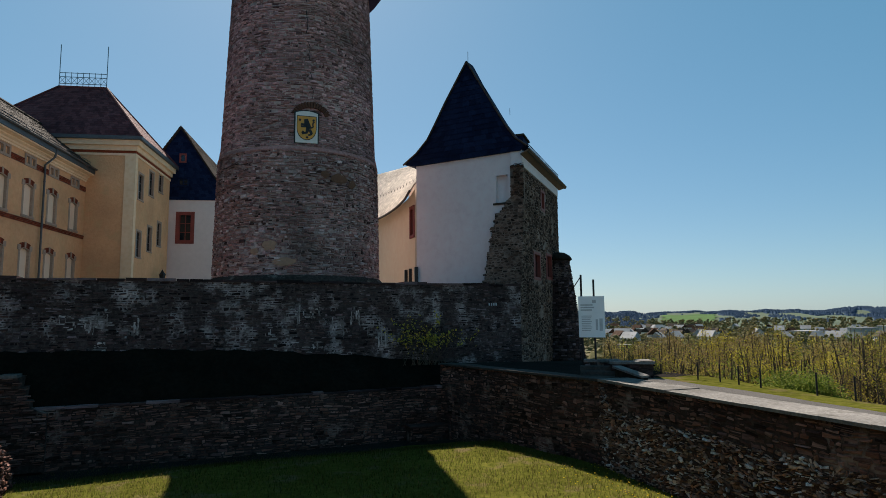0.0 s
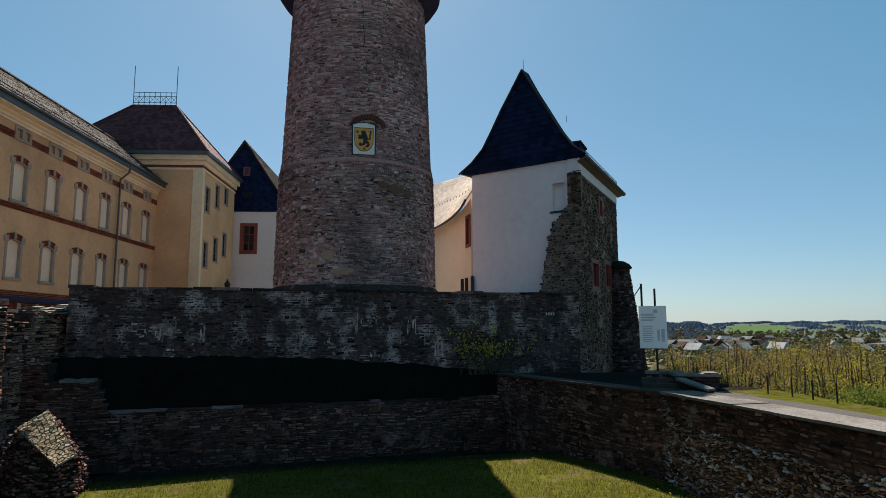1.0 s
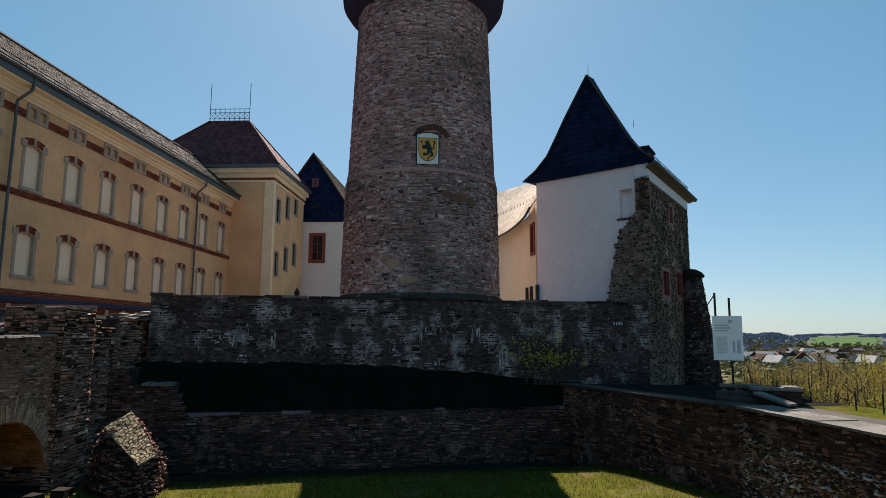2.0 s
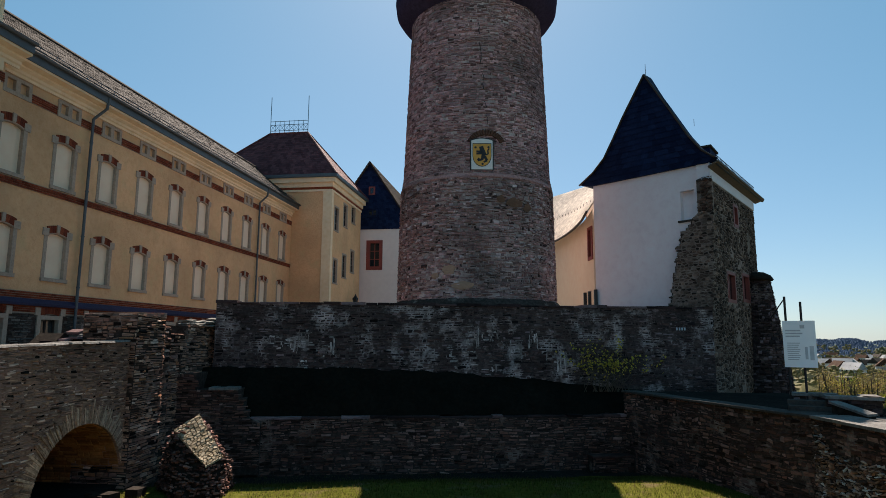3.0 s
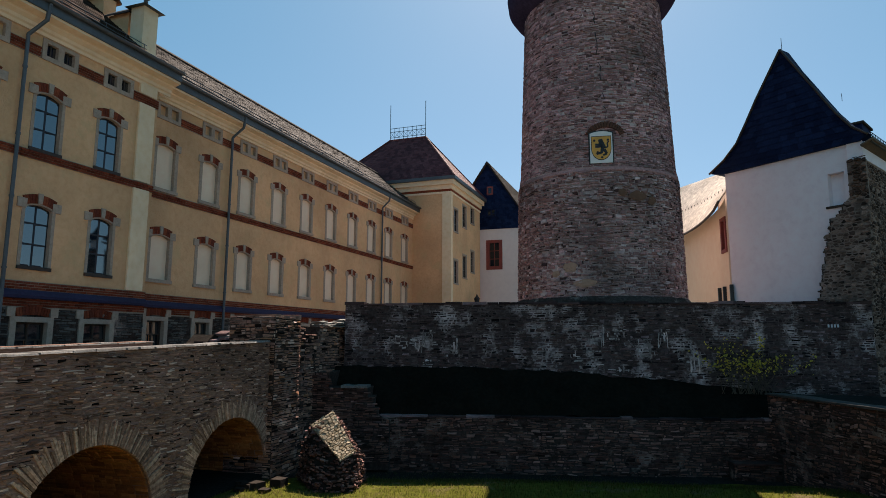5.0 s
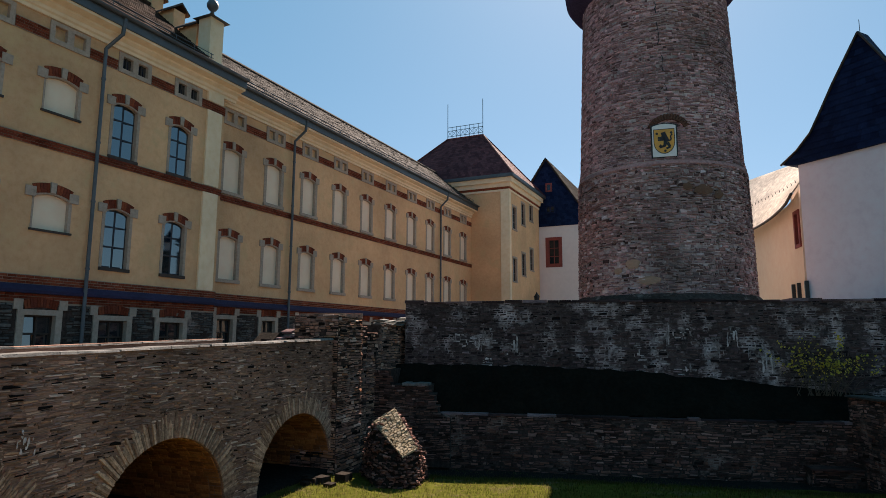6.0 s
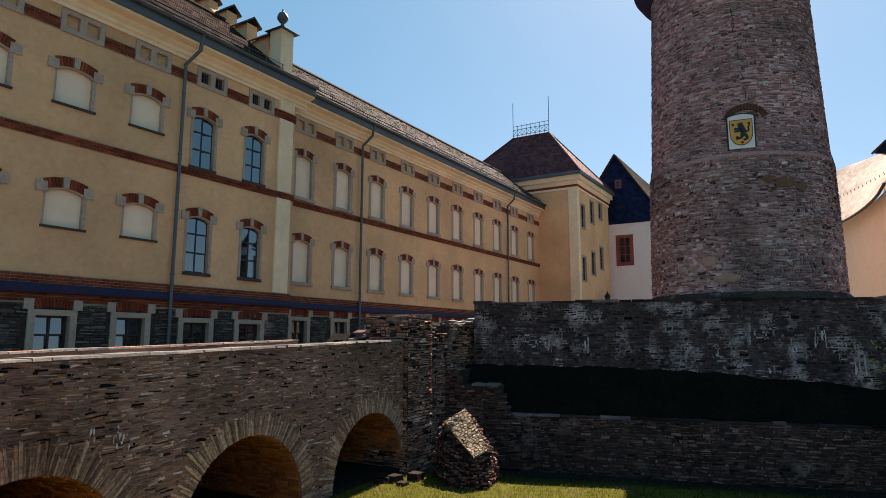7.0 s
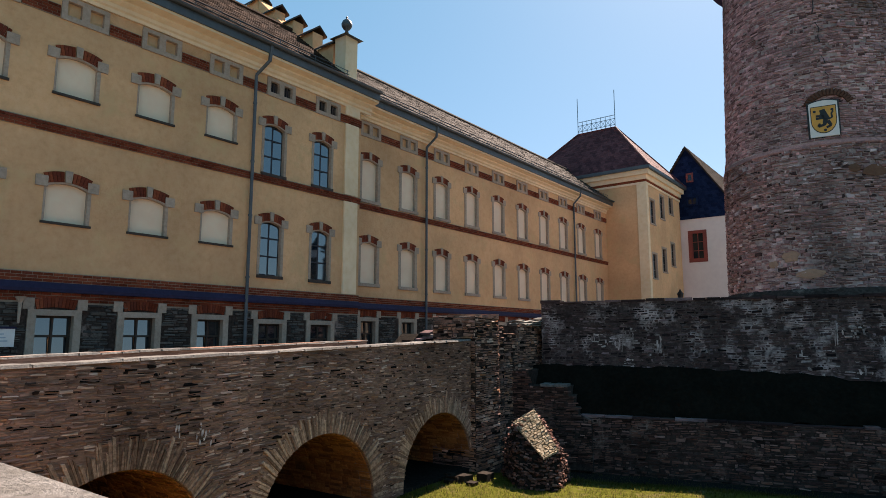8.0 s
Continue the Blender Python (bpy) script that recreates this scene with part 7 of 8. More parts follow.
def annex():
    rng = random.Random(65)
    h = thing("annex_house", "low apricot plastered annex with bright metal-edged roof", "house")
    a, b = Vector((2.75, 28.9, 0)), Vector((0.3, 41.0, 0))
    pl = Plane(a[:2], math.degrees(math.atan2(-(b.x - a.x), b.y - a.y)))
    if pl.n.x > 0:
        pl = Plane(b[:2], math.degrees(math.atan2(-(a.x - b.x), a.y - b.y)))
    ln = (b - a).length
    flip = (pl.o.xy - a.xy).length > 1
    near = ln if flip else 0.0
    sgn = -1 if flip else 1
    hole = sorted((near + sgn * 0.12, near + sgn * 0.75))
    f = Mesh()
    pl.wall(f, hole[0] - 0.05, hole[1] + 0.05, 7.45, 9.0, [(hole[0] + 0.1, hole[1] - 0.1, 7.6, 8.85)], 0.2, 0.06)
    win = f.obj("window", M["oxblood"], h, "oxblood framed window")
    g_ = Mesh()
    pl.box(g_, hole[0] + 0.1, hole[1] - 0.1, 7.6, 8.85, -0.1, -0.08)
    g_.obj("pane", M["glass"], win)
    # roof: a warped slope up to a skewed ridge
    e_near, e_far, r_near, r_far = Vector((2.42, 28.2, 9.5)), Vector((0.0, 40.0, 9.5)), Vector((4.5, 36.8, 13.2)), Vector((-0.6, 43.6, 13.2))
    dn = Vector((0, 0, -0.15))

    def slope(g, f):
        """A point of the roof; its eaves sag between the ends."""
        return e_near.lerp(e_far, g).lerp(r_near.lerp(r_far, g), f) - Vector((0, 0, 0.42 * math.sin(math.pi * g ** 0.6) * (1 - f)))
    w = Mesh()
    pl.wall(w, 0, ln, 3.5, 9.0, [(hole[0], hole[1], 7.5, 8.95)], 0.4)
    head = [(near + sgn * ln * k / 14, slope(k / 14, 0.09).z - 0.06) for k in range(15)]
    for (ua, va), (ub, vb) in zip(head, head[1:]):
        pl.poly(w, [(ua, 9.0), (ub, 9.0), (ub, vb), (ua, va)], -0.4, 0.0)
    # the end wall under the near verge
    for k in range(8):
        p, q = slope(0.05, 0.14 + k * 0.1), slope(0.05, 0.14 + (k + 1) * 0.1)
        w.prism([(p.x, p.y, 7.0), (q.x, q.y, 7.0), (q.x, q.y, q.z - 0.1), (p.x, p.y, p.z - 0.1)], (-0.02, 0.25, 0))
    w.obj("wall", M["apricot"], h, "apricot plaster wall")
    m = Mesh()
    for a_ in range(16):
        for b_ in range(16):
            m.v.append(tuple(slope(a_ / 15, b_ / 15) + dn * 0.4))
    m.f += [(16 * i + j, 16 * i + j + 1, 16 * i + j + 17, 16 * i + j + 16) for i in range(15) for j in range(15)]
    m.obj("roof_core", M["roof_bright"], h)
    m = Mesh()
    n, k = 20, 44
    up = Vector((-0.02, 0, 0.03))
    for r in range(n):
        for i in range(k):
            f0, f1, g0, g1 = r / n, min(1, (r + 1.1) / n), i / k, (i + 0.97) / k
            q = [slope(g, f) for g, f in ((g0, f0), (g1, f0), (g1, f1), (g0, f1))]
            m.add([q[0] + up * 0.6, q[1] + up * 0.6, q[2] + up * 0.2, q[3] + up * 0.2], [(0, 1, 2, 3)])
    tagged(m.obj("roof", M["roof_bright"], h, "slates with the sun's glare put into their pale colour"), kind="stuff")
    m = Mesh()
    m.tube([slope(k / 16, 0) for k in range(17)], 0.06, 8)
    m.obj("gutter", M["wood_dark"], h, "dark eaves edge")
    for q in range(26):
        g = q / 25
        p = slope(g, 0.42)
        m = Mesh()
        m.rod(p, p + Vector((-0.03, 0, 0.14)), 0.014, 5)
        m.obj("snow_hook", M["iron"], h)


# the roof's sun glare is put into this very pale colour
M["roof_bright"] = surface("glare_pale_slate", [(0.603, 0.525, 0.454), (0.724, 0.635, 0.547)], 5, 0.5, 0.92, 0.15, random_by='island', spec=0.0)
annex()


def small_openings():
    """Slits at the foot of the annex and pale marks on the curtain wall."""
    for x, y in ((2.47, 30.3), (2.62, 29.6), (2.80, 28.55)):
        m = Mesh()
        m.box(x - 0.12, x + 0.02, y - 0.14, y + 0.14, 5.2, 6.0)
        tagged(m.obj("slit_window", M["black"]), "narrow dark slit at the annex's foot", "window", group="slits")
    t = thing("wall_marks", "small pale marks on the curtain wall", "sign")
    for k in range(4):
        m = Mesh()
        UP.box(m, 11.14 + 0.1 * k, 11.19 + 0.1 * k, 4.12, 4.22, 0.05, 0.065)
        m.obj("bar", M["print_grey"], t)


small_openings()


# ---- the terrace, trees, town and hills on the right ----
def terrace():
    t = Mesh()
    # flat strip behind the terrace wall, falling away outside
    a = [(RIGHT_FAR[0] + 0.4, RIGHT_FAR[1]), (JOINT[0] + 0.5, JOINT[1]), (RIGHT_END[0] + 0.5, RIGHT_END[1] - 1)]
    n = 40
    cols = [0.0, 0.4, 0.8, 1.2, 1.4, 1.65, 1.95, 2.4, 3.2, 4.5, 6.5, 9]
    zs = [2.08, 2.08, 2.07, 2.06, 2.07, 2.05, 1.9, 1.4, 0.6, -0.5, -1.6, -2.6]
    rows = []
    for k in range(n + 1):
        f = k / n * 2
        i = min(1, int(f))
        p = Vector((*a[i], 0)).lerp(Vector((*a[i + 1], 0)), f - i)
        d = Vector((0.985, 0.17, 0))
        wide = 1.0 + 2.5 * (1 - k / n) ** 2
        for c, z in zip(cols, zs):
            q = p + d * (c * wide + 0.1)
            t.v.append((q.x, q.y, z + 0.04 * noise.noise(Vector((q.x * 0.7, q.y * 0.7, 1)))))
    m = len(cols)
    path = Mesh()
    path.v = list(t.v)
    # the far end lies in shade, which is put into a darker ground colour
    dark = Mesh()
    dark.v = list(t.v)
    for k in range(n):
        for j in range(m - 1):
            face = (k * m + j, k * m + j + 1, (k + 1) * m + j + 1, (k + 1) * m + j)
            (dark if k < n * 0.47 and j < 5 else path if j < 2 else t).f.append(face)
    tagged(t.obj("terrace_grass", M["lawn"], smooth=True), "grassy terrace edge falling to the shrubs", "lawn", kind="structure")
    tagged(dark.obj("terrace_earth", M["dark_ground"], smooth=True), "terrace ground by the buttress with its shade put into the colour", "ground", kind="structure")
    tagged(path.obj("terrace_path", M["gravel_dark"], smooth=True), "grey gravel path along the terrace wall", "path", kind="structure")


def info_board():
    t = thing("info_board", "pale printed information board on two dark posts", "sign")
    r, az = 17.9, 21.35
    p = Vector((r * math.sin(radians(az)), r * math.cos(radians(az)), 0))
    pl = Plane(p[:2], -az - 90 + 0.5)
    for u in (-0.27, 0.07):
        m = Mesh()
        m.rod(pl.p(u, 1.9, -0.06), pl.p(u, 4.85 - (0.14 if u > 0 else 0), -0.06), 0.03, 8)
        m.obj("post", M["iron"], t, "dark steel post")
    m = Mesh()
    m.rod(pl.p(-0.62, 4.35, -0.9), pl.p(-0.27, 4.8, -0.06), 0.015, 6)
    m.obj("stay", M["iron"], t)
    m = Mesh()
    pl.box(m, -0.36, 0.35, 3.10, 4.24, -0.03, 0.0)
    board = m.obj("board", M["print_pale"], t, "pale printed board")
    m = Mesh()
    for k, (a, b) in enumerate(((0.05, 0.38), (0.05, 0.42), (0.05, 0.36))):
        pl.box(m, -0.30 + a - 0.05, -0.30 + b - 0.05, 3.98 - k * 0.07, 4.015 - k * 0.07, 0, 0.004)
    for k in range(9):
        pl.box(m, -0.28, 0.0 - 0.02 * (k % 3), 3.68 - k * 0.05, 3.70 - k * 0.05, 0, 0.004)
    m.obj("print", M["print_grey"], board)
    for a, b, c, d in ((0.20, 0.29, 3.28, 3.62), (0.10, 0.16, 3.30, 3.6), (0.02, 0.12, 4.05, 4.14)):
        m = Mesh()
        pl.box(m, a, b, c, d, 0, 0.004)
        m.obj("picture", M["print_grey"], board)


def low_walls():
    rng = random.Random(71)

    def at(az, r):
        return Vector((r * math.sin(radians(az)), r * math.cos(radians(az)), 0))
    # a low L-shaped wall and a sloping slab on a block
    t = thing("low_wall", "low dark shale wall with flat slab top on the terrace", "wall")
    a, b, c = Vector((6.72, 15.95, 0)), Vector((7.74, 15.62, 0)), Vector((8.0, 16.5, 0))
    m = Mesh()
    for p, q in ((a, b), (b, c), (Vector((6.3, 16.75, 0)), Vector((7.2, 16.55, 0)))):
        k, s = Mesh(), Mesh()
        az = math.degrees(math.atan2(-(q.x - p.x), q.y - p.y))
        pl = Plane(p[:2], az)
        ln = (q - p).length
        pl.box(k, 0, ln, 1.8, 2.42, -0.3, 0)
        lay(m, rng, courses(rng, 0, ln, 1.9, 2.41), pl.p)
        pl.box(s, -0.03, ln + 0.03, 2.42, 2.49, -0.34, 0.05)
        k.obj("core", M["mortar"], t)
        s.obj("top_slab", M["coping"], t, "flat pale slab")
    tagged(m.obj("facing", M["shale_dark"], t), kind="stuff")
    t = thing("slab_plinth", "low stone block with tilted pale slab", "plinth")
    p, q = Vector((6.78, 15.72, 0)), Vector((7.26, 15.08, 0))
    pl = Plane(p[:2], math.degrees(math.atan2(-(q.x - p.x), q.y - p.y)))
    ln = (q - p).length
    k, s = Mesh(), Mesh()
    k.prism([pl.p(0.03, 1.9, -0.16), pl.p(ln - 0.02, 1.9, -0.16), pl.p(ln - 0.02, 2.13, -0.16), pl.p(0.03, 2.34, -0.16)], pl.n * 0.32)
    k.obj("core", M["shale_body"], t)
    s.prism([pl.p(0, 2.34, -0.2), pl.p(ln, 2.13, -0.2), pl.p(ln, 2.18, -0.2), pl.p(0, 2.39, -0.2)], pl.n * 0.4)
    s.obj("slab", M["coping"], t, "tilted pale slab")
    for i in range(3):
        s = Mesh()
        q = at(22.2 - 0.1 * i, 16.9 + 0.3 * i)
        pl = Plane(q[:2], -112)
        pl.box(s, -0.55, 0.45, 1.95, 2.12 + 0.11 * i, -0.3, 0)
        tagged(s.obj("stone_step", M["shade_slab"]), "flat dark stone step on the terrace", "step", group="terrace steps")


def leafy(name, rng, x, y, z0, hgt, rad, mat, label, leaves, stems, category="shrub", size=(0.10, 0.22), low=0.25, group=""):
    """A shrub or young tree: tapered stems with limbs, and many small leaves with gaps."""
    t = thing(name, label, category, group=group)
    b = Mesh()
    tips = []
    for k in range(stems):
        a, lean = rng.uniform(0, 6.283), rng.uniform(0.05, 0.5)
        p = Vector((x + rng.uniform(-0.3, 0.3) * rad, y + rng.uniform(-0.3, 0.3) * rad, z0))
        top = p + Vector((math.cos(a) * rad * lean, math.sin(a) * rad * lean, hgt * rng.uniform(0.75, 1.0)))
        mid = p.lerp(top, 0.5) + Vector((rng.uniform(-0.2, 0.2), rng.uniform(-0.2, 0.2), 0))
        r = 0.018 * hgt * rng.uniform(0.6, 1.1)
        b.rod(p, mid, r, 6, r * 0.65)
        b.rod(mid, top, r * 0.65, 6, r * 0.15)
        for j in range(rng.randrange(5, 9)):
            f = rng.uniform(low, 0.95)
            s = p.lerp(mid, f * 2) if f < 0.5 else mid.lerp(top, f * 2 - 1)
            a2 = rng.uniform(0, 6.283)
            e = s + Vector((math.cos(a2), math.sin(a2), rng.uniform(0.3, 1.1))) * rad * rng.uniform(0.35, 0.8) * (1.15 - f)
            b.rod(s, e, r * 0.3, 4, r * 0.08)
            tips.append((s, e))
        tips.append((mid, top))
    b.obj("trunk", M["bark"], t, "thin grey-brown stems and limbs")
    c = Mesh()
    for k in range(leaves):
        s, e = tips[rng.randrange(len(tips))]
        p = s.lerp(e, rng.uniform(0.25, 1.08)) + Vector((rng.gauss(0, 1), rng.gauss(0, 1), rng.gauss(0, 0.8))) * 0.11 * rad
        u = Vector((rng.uniform(-1, 1), rng.uniform(-1, 1), rng.uniform(-1, 1))).normalized()
        v = u.orthogonal().normalized()
        q = rng.uniform(*size)
        c.add([p, p + (u + v * 0.5) * q * 0.6, p + u * q, p + (u - v * 0.5) * q * 0.6], [(0, 1, 2, 3)])
    c.obj("crown", M[mat], t, "many small spring leaves with gaps")
    return t


def trees():
    rng = random.Random(81)
    # budding trees below the terrace edge, a nearer and a farther belt
    names = {"leaf_yellow": "young tree in yellow-green spring bud", "leaf_olive": "bare brownish young tree just budding", "leaf_green": "young tree in fresh green leaf"}
    for k in range(150):
        near = k % 2 == 0
        az = 22.5 + 34 * ((k + rng.random()) / 150)
        r = rng.uniform(18.5, 26) if near else rng.uniform(27, 48)
        if az < 27:
            r *= 1.25
        x, y = r * math.sin(radians(az)), r * math.cos(radians(az))
        z0 = far_height(x, y)
        el = rng.uniform(-4.4, -2.6) if near else rng.uniform(-2.7, -1.5)
        if 30 < az < 36 or az > 41:
            el += 0.6
        el += 0.35
        top = 3.7 + r * math.tan(radians(el))
        mat = rng.choice(["leaf_yellow", "leaf_yellow", "leaf_olive", "leaf_olive", "leaf_green", "leaf_olive"])
        leafy("young_tree", rng, x, y, z0, max(2.5, top - z0), rng.uniform(1.1, 1.9), mat, names[mat], 4200, 8, "tree", (0.025, 0.065) if near else (0.05, 0.11), 0.15, "trees below the terrace")
    # the same belt goes on beside the near bank
    for k in range(26):
        az, r = 57 + 30 * (k + rng.random()) / 26, rng.uniform(26, 44)
        x, y = r * math.sin(radians(az)), r * math.cos(radians(az))
        leafy("young_tree", rng, x, y, far_height(x, y), rng.uniform(4.5, 7.5), rng.uniform(1.4, 2.2), "leaf_green" if k % 3 else "leaf_yellow", names["leaf_green" if k % 3 else "leaf_yellow"], 900, 5, "tree", (0.12, 0.25), 0.15, "trees below the terrace")
    # dense green shrubs nearer by
    for az, r, el, rad in ((32.6, 20, -4.8, 1.1), (45.5, 18, -5.2, 1.0), (25.9, 24, -4.2, 1.2), (29.0, 22, -4.4, 1.2)):
        x, y = r * math.sin(radians(az)), r * math.cos(radians(az))
        z0 = far_height(x, y)
        leafy("shrub", rng, x, y, z0, 3.7 + r * math.tan(radians(el)) - z0, rad, "leaf_green", "dense fresh green shrub below the terrace", 14000, 9, "shrub", (0.03, 0.065), 0.1)
    # one broad clump on the terrace's edge
    rng = random.Random(82)
    for az, r, z0, hgt, rad in ((36.1, 16.4, 1.1, 1.25, 0.8), (37.3, 16.6, 1.0, 1.45, 0.95), (38.5, 16.3, 1.0, 1.3, 0.8)):
        leafy("shrub", rng, r * math.sin(radians(az)), r * math.cos(radians(az)), z0, hgt, rad, "leaf_green", "dense fresh green shrub at the terrace edge", 11000, 14, "shrub", (0.03, 0.06), 0.08)
    # weathered fence posts along the edge
    for az, r in ((29.9, 17.3), (31.6, 16.8), (33.0, 16.3), (34.6, 15.8), (38.5, 15.0), (41.0, 14.5)):
        m = Mesh()
        x, y = r * math.sin(radians(az)), r * math.cos(radians(az))
        m.rod((x, y, 0.6), (x, y, 2.5), 0.02, 8, 0.018)
        tagged(m.obj("fence_post", M["iron"]), "dark thin fence post at the terrace edge", "post", group="fence posts")
    # the climbing bush on the curtain wall
    rng = random.Random(83)
    bush = thing("wall_bush", "straggly yellow-leaved bush against the curtain wall", "shrub")
    stem, crown = Mesh(), Mesh()
    for k in range(46):
        a = rng.gauss(8.35, 0.4)
        p, v = UP.p(a, 2.0, 0.55), Vector((rng.gauss(0, 0.35), rng.gauss(0, 0.12), 1.0))
        lean = rng.uniform(-0.9, 1.2)
        for j in range(rng.randrange(7, 13)):
            q = p + (v + UP.u * lean * 0.6).normalized() * rng.uniform(0.13, 0.2)
            stem.rod(p, q, 0.009 - 0.0005 * j, 4)
            for i in range(0 if j < 5 else rng.randrange(1, 7) if lean < 0.8 else rng.randrange(0, 2)):
                c = p.lerp(q, rng.random()) + Vector((rng.gauss(0, 0.05), rng.gauss(0, 0.05), rng.gauss(0, 0.05)))
                a_ = Vector((rng.uniform(-1, 1), rng.uniform(-1, 1), rng.uniform(-1, 1))).normalized() * rng.uniform(0.045, 0.095)
                b_ = a_.orthogonal() * 0.4
                crown.add([c, c + a_ * 0.5 + b_, c + a_, c + a_ * 0.5 - b_], [(0, 1, 2, 3)])
            p, v, lean = q, v + Vector((rng.gauss(0, 0.25), rng.gauss(0, 0.1), rng.gauss(0, 0.2))), lean + rng.gauss(0.05, 0.25)
    tagged(stem.obj("branchwork", M["bark"], bush), "thin bare twigs", kind="stuff")
    crown.obj("leaves", M["leaf_bright"], bush, "small yellow spring leaves")


def far_land():
    rng = random.Random(91)
    # town roofs
    for k in range(110):
        az, r = (rng.uniform(21, 32) if k % 2 else rng.uniform(21, 56)), rng.uniform(480, 1150)
        x, y = r * math.sin(radians(az)), r * math.cos(radians(az))
        z = far_height(x, y)
        w, d, hh = rng.uniform(4, 7.5), rng.uniform(3.5, 5), rng.uniform(5, 8)
        a = rng.uniform(0, 3.14)
        h = thing("town_house", rng.choice(["white town house with dark roof", "pale town house with grey roof", "cream town house with red-brown roof"]), "house", group="houses of the town")
        cx, sx = math.cos(a), math.sin(a)

        def R(u, v, zz):
            return (x + u * cx - v * sx, y + u * sx + v * cx, z + zz)
        m = Mesh()
        m.hexa([R(-w, -d, -2), R(w, -d, -2), R(w, d, -2), R(-w, d, -2), R(-w, -d, hh), R(w, -d, hh), R(w, d, hh), R(-w, d, hh)])
        m.obj("wall", M[rng.choice(["town_white", "town_white", "town_cream"])], h)
        m = Mesh()
        m.prism([R(-w - .5, -d - .6, hh - .3), R(-w - .5, 0, hh + d * 0.95), R(-w - .5, d + .6, hh - .3)], Vector(R(w + .5, 0, 0)) - Vector(R(-w - .5, 0, 0)))
        m.obj("roof", M[rng.choice(["roof_grey", "town_grey", "roof_brown", "town_grey"])], h)
        m = Mesh()
        for q in range(4):
            u = -w + 2 * w * (q + 0.5) / 4
            for sg in (-1, 1):
                for zz in (1.2, 4.0):
                    p = [R(u - .6, sg * (d + .04), zz), R(u + .6, sg * (d + .04), zz), R(u + .6, sg * (d + .04), zz + 1.5), R(u - .6, sg * (d + .04), zz + 1.5)]
                    m.prism(p, Vector(R(0, sg * 0.05, 0)) - Vector(R(0, 0, 0)))
        m.obj("windows", M["glass"], h)
    # large pale hall and a chimney stack
    for az, r, w, hh, lab in ((44.6, 700, 24, 13, "large pale grey hall in the town"), (38.4, 800, 26, 7, "long pale hall in the town"), (41.8, 640, 8, 11.5, "pale narrow building in the town")):
        x, y = r * math.sin(radians(az)), r * math.cos(radians(az))
        z = far_height(x, y)
        m = Mesh()
        m.box(x - w, x + w, y - 8, y + 8, z - 2, z + hh)
        m.box(x - w - .4, x + w + .4, y - 8.4, y + 8.4, z + hh, z + hh + 0.6)
        tagged(m.obj("hall", M["town_grey"]), lab, "building")
    m = Mesh()
    x, y = 120 * math.sin(radians(24.2)), 120 * math.cos(radians(24.2))
    m.box(x - 1.3, x + 1.3, y - 1.3, y + 1.3, -16, -1.6)
    tagged(m.obj("brick_tower", M["wood_dark"]), "dark brown stub tower among the trees", "tower")
    # hedges and woods in the valley: joined clumps
    m = Mesh()
    for k in range(5200):
        az, r = rng.uniform(18, 58), 90 * math.exp(rng.random() * 3.0)
        x, y = r * math.sin(radians(az)), r * math.cos(radians(az))
        z = far_height(x, y)
        s = rng.uniform(1.3, 2.8) * (1 + r / 900)
        for j in range(7):
            p = Vector((x + rng.gauss(0, s * 0.4), y + rng.gauss(0, s * 0.4), z + rng.uniform(0.3, 1.5) * s))
            u = Vector((rng.uniform(-1, 1), rng.uniform(-1, 1), rng.uniform(-0.4, 1))).normalized() * s * rng.uniform(0.25, 0.55)
            v = u.orthogonal().normalized() * u.length
            w = u.cross(v).normalized() * u.length
            m.add([p + u, p - u, p + v, p - v, p + w, p - w], [(0, 2, 4), (2, 1, 4), (1, 3, 4), (3, 0, 4), (2, 0, 5), (1, 2, 5), (3, 1, 5), (0, 3, 5)])
    tagged(m.obj("valley_trees", M["leaf_valley"]), "hazy budding trees among the town's houses", "trees", kind="stuff")
    # wooded ridges
    m = Mesh()
    for k in range(34000):
        az = rng.uniform(16, 58)
        r = rng.choice([rng.uniform(1200, 1700), rng.uniform(1700, 2600), rng.uniform(2600, 3200), rng.uniform(3200, 3900)])
        if r < 1700 and az > 28.4:
            continue
        if 1700 < r < 2600 and az > 26 and noise.noise(Vector((az * 0.5, r * 0.003, 5.0))) < 0.05:
            continue
        if 27.0 < az < 31.8 and 1700 < r < 2560:
            continue
        if r > 2560 and noise.noise(Vector((az * 0.8, r * 0.002, 9.0))) < -0.12:
            continue
        x, y = r * math.sin(radians(az)), r * math.cos(radians(az))
        z, s = far_height(x, y), r * (0.0018 if r > 1700 else 0.0034 * min(1.0, max(0.12, (28.4 - az) / 3.6)))
        m.add([(x - s, y - s, z - 2), (x + s, y - s, z - 2), (x + s, y + s, z - 2), (x - s, y + s, z - 2), (x + rng.uniform(-.4, .4) * s, y, z + s * rng.uniform(1.0, 1.9))], [(0, 1, 4), (1, 2, 4), (2, 3, 4), (3, 0, 4)])
    tagged(m.obj("far_woods", M["wood_far"]), "far spruce woods on the ridges, blue haze put into their colour", "wood", kind="stuff")
    m = Mesh()
    vs, n = [], 24
    for i in range(n + 1):
        for q in range(9):
            r = 1760 + 90 * q
            az = 27.3 + 4.2 * i / n + 0.6 * noise.noise(Vector((q * 0.7, 0, 0)))
            x, y = r * math.sin(radians(az)), r * math.cos(radians(az))
            vs.append((x, y, far_height(x, y) + 2.2))
    m.add(vs, [(9 * i + q, 9 * i + 9 + q, 9 * i + 10 + q, 9 * i + q + 1) for i in range(n) for q in range(8)])
    tagged(m.obj("far_field", M["field"], smooth=True), "bright green far field on the slope", "field", kind="structure")


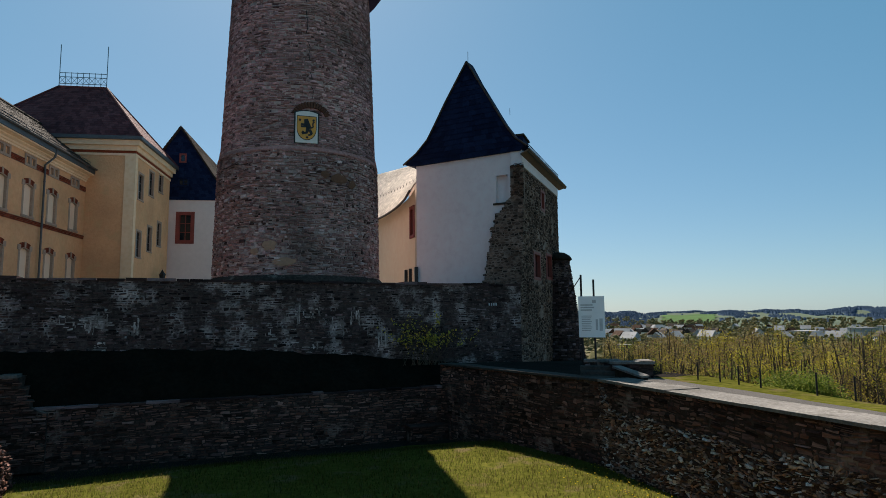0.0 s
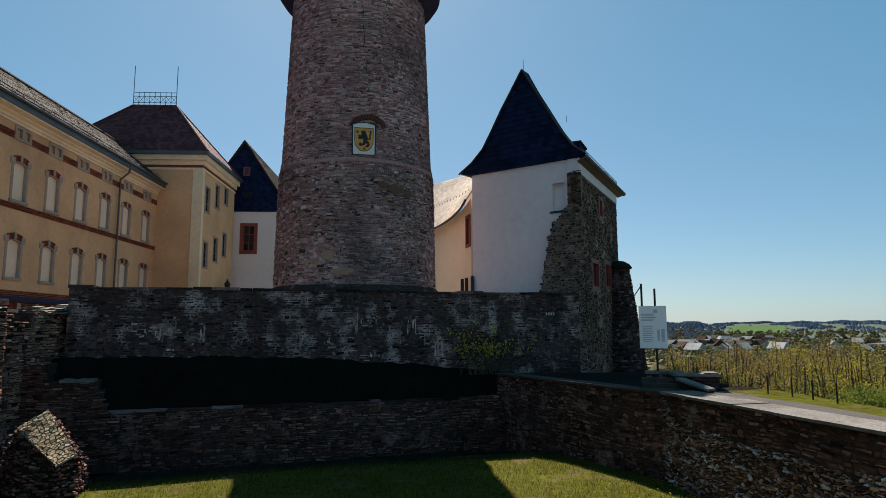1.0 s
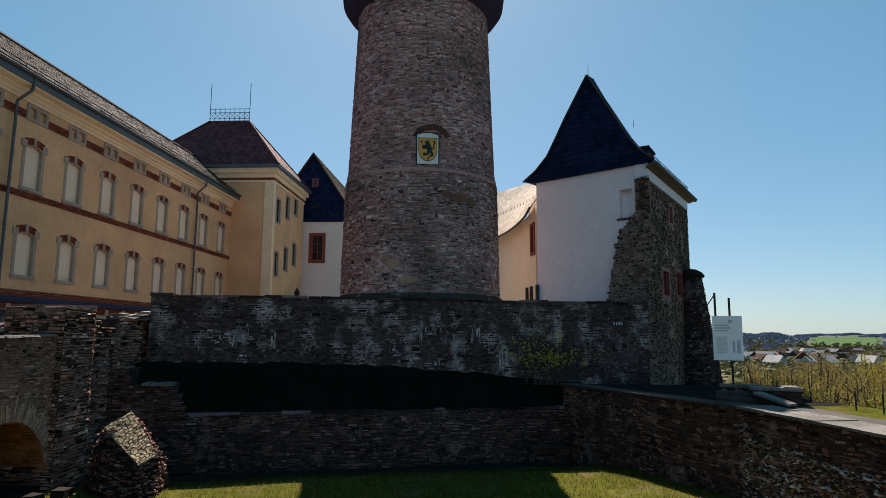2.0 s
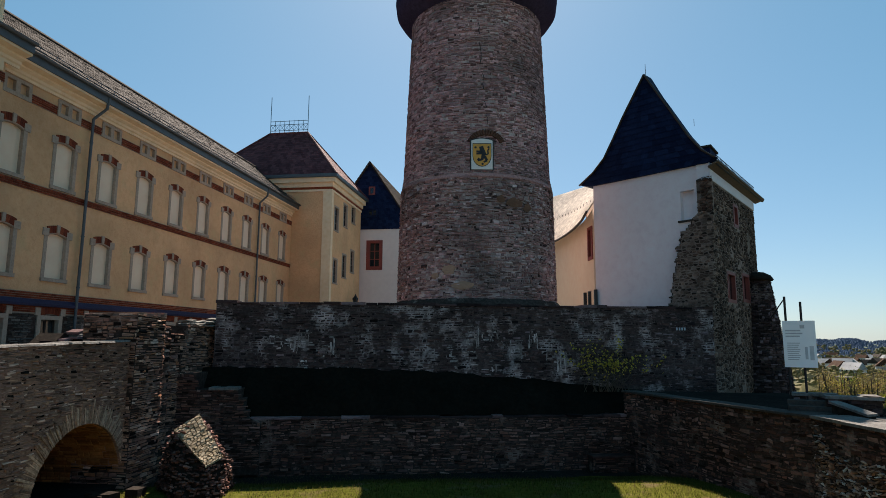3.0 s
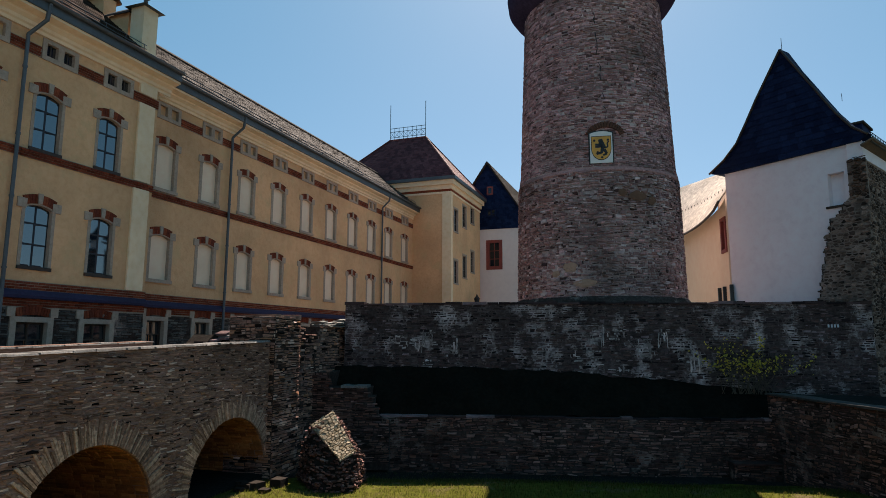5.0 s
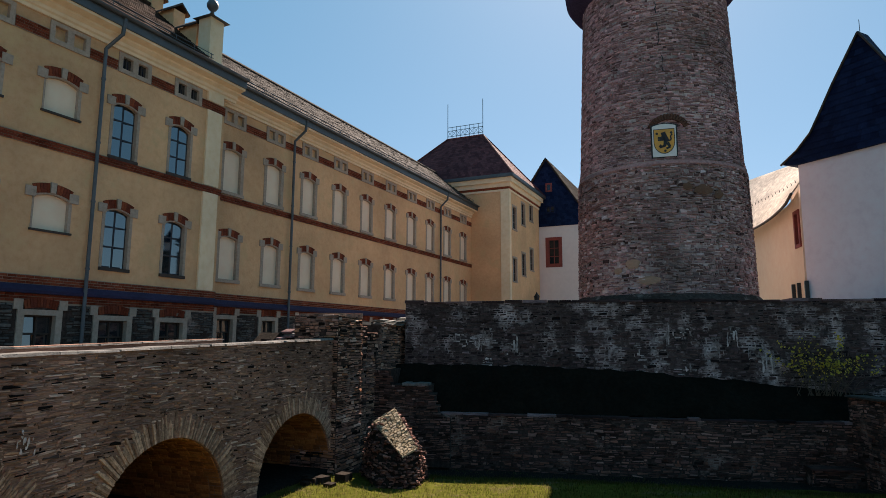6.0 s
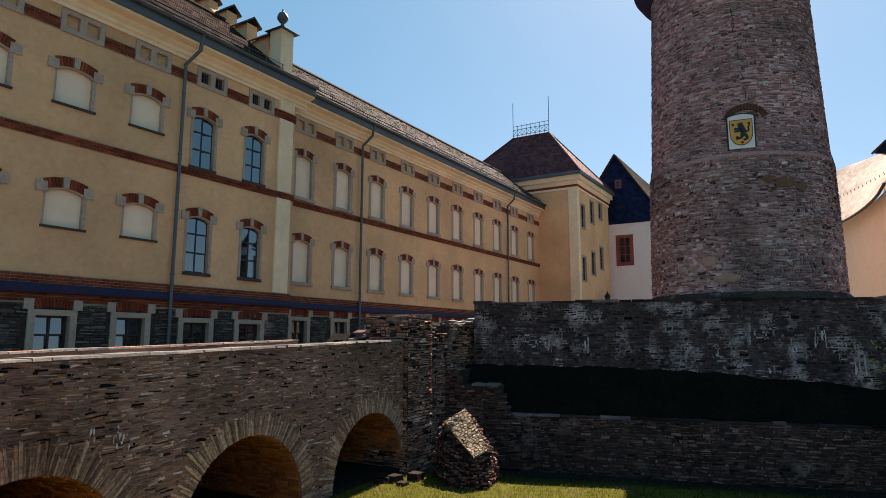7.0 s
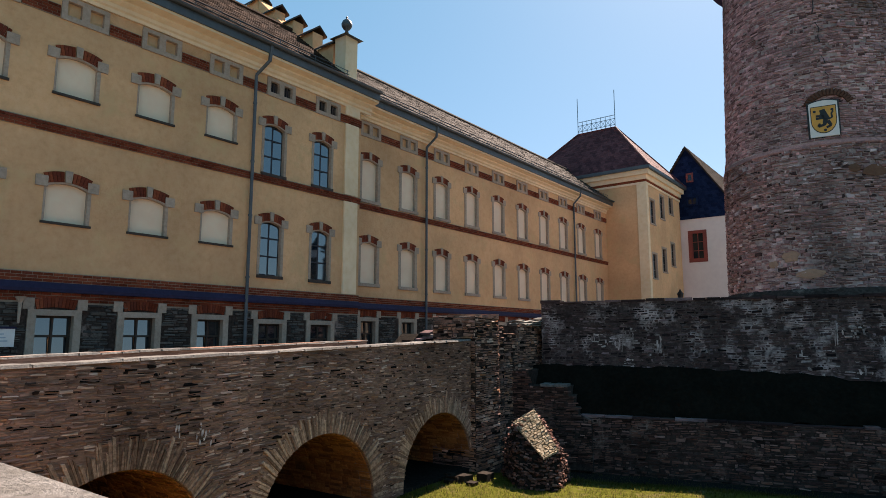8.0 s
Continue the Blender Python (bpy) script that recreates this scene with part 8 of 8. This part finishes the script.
M["leaf_bright"] = leaf("pale_yellow_leaf", [(0.72, 0.50, 0.06), (0.82, 0.60, 0.10), (0.62, 0.46, 0.08)])
M["town_white"] = surface("town_white_wall", [(0.584, 0.574, 0.546), (0.678, 0.669, 0.64)], 0.5, 0.1, 0.9, 0)
M["town_cream"] = surface("town_cream_wall", [(0.441, 0.389, 0.301), (0.529, 0.468, 0.37)], 0.5, 0.1, 0.9, 0)
M["town_grey"] = surface("town_grey_wall", [(0.281, 0.281, 0.281), (0.346, 0.346, 0.346)], 0.5, 0.1, 0.9, 0)
terrace()
info_board()
low_walls()
trees()
far_land()

# single stones of the walls and the bridge nearest the walk
for stones_, place_, owner_, seed_, mat_ in PIECES:
    pieces(stones_, place_, M[mat_], owner_, "stone", seed_)
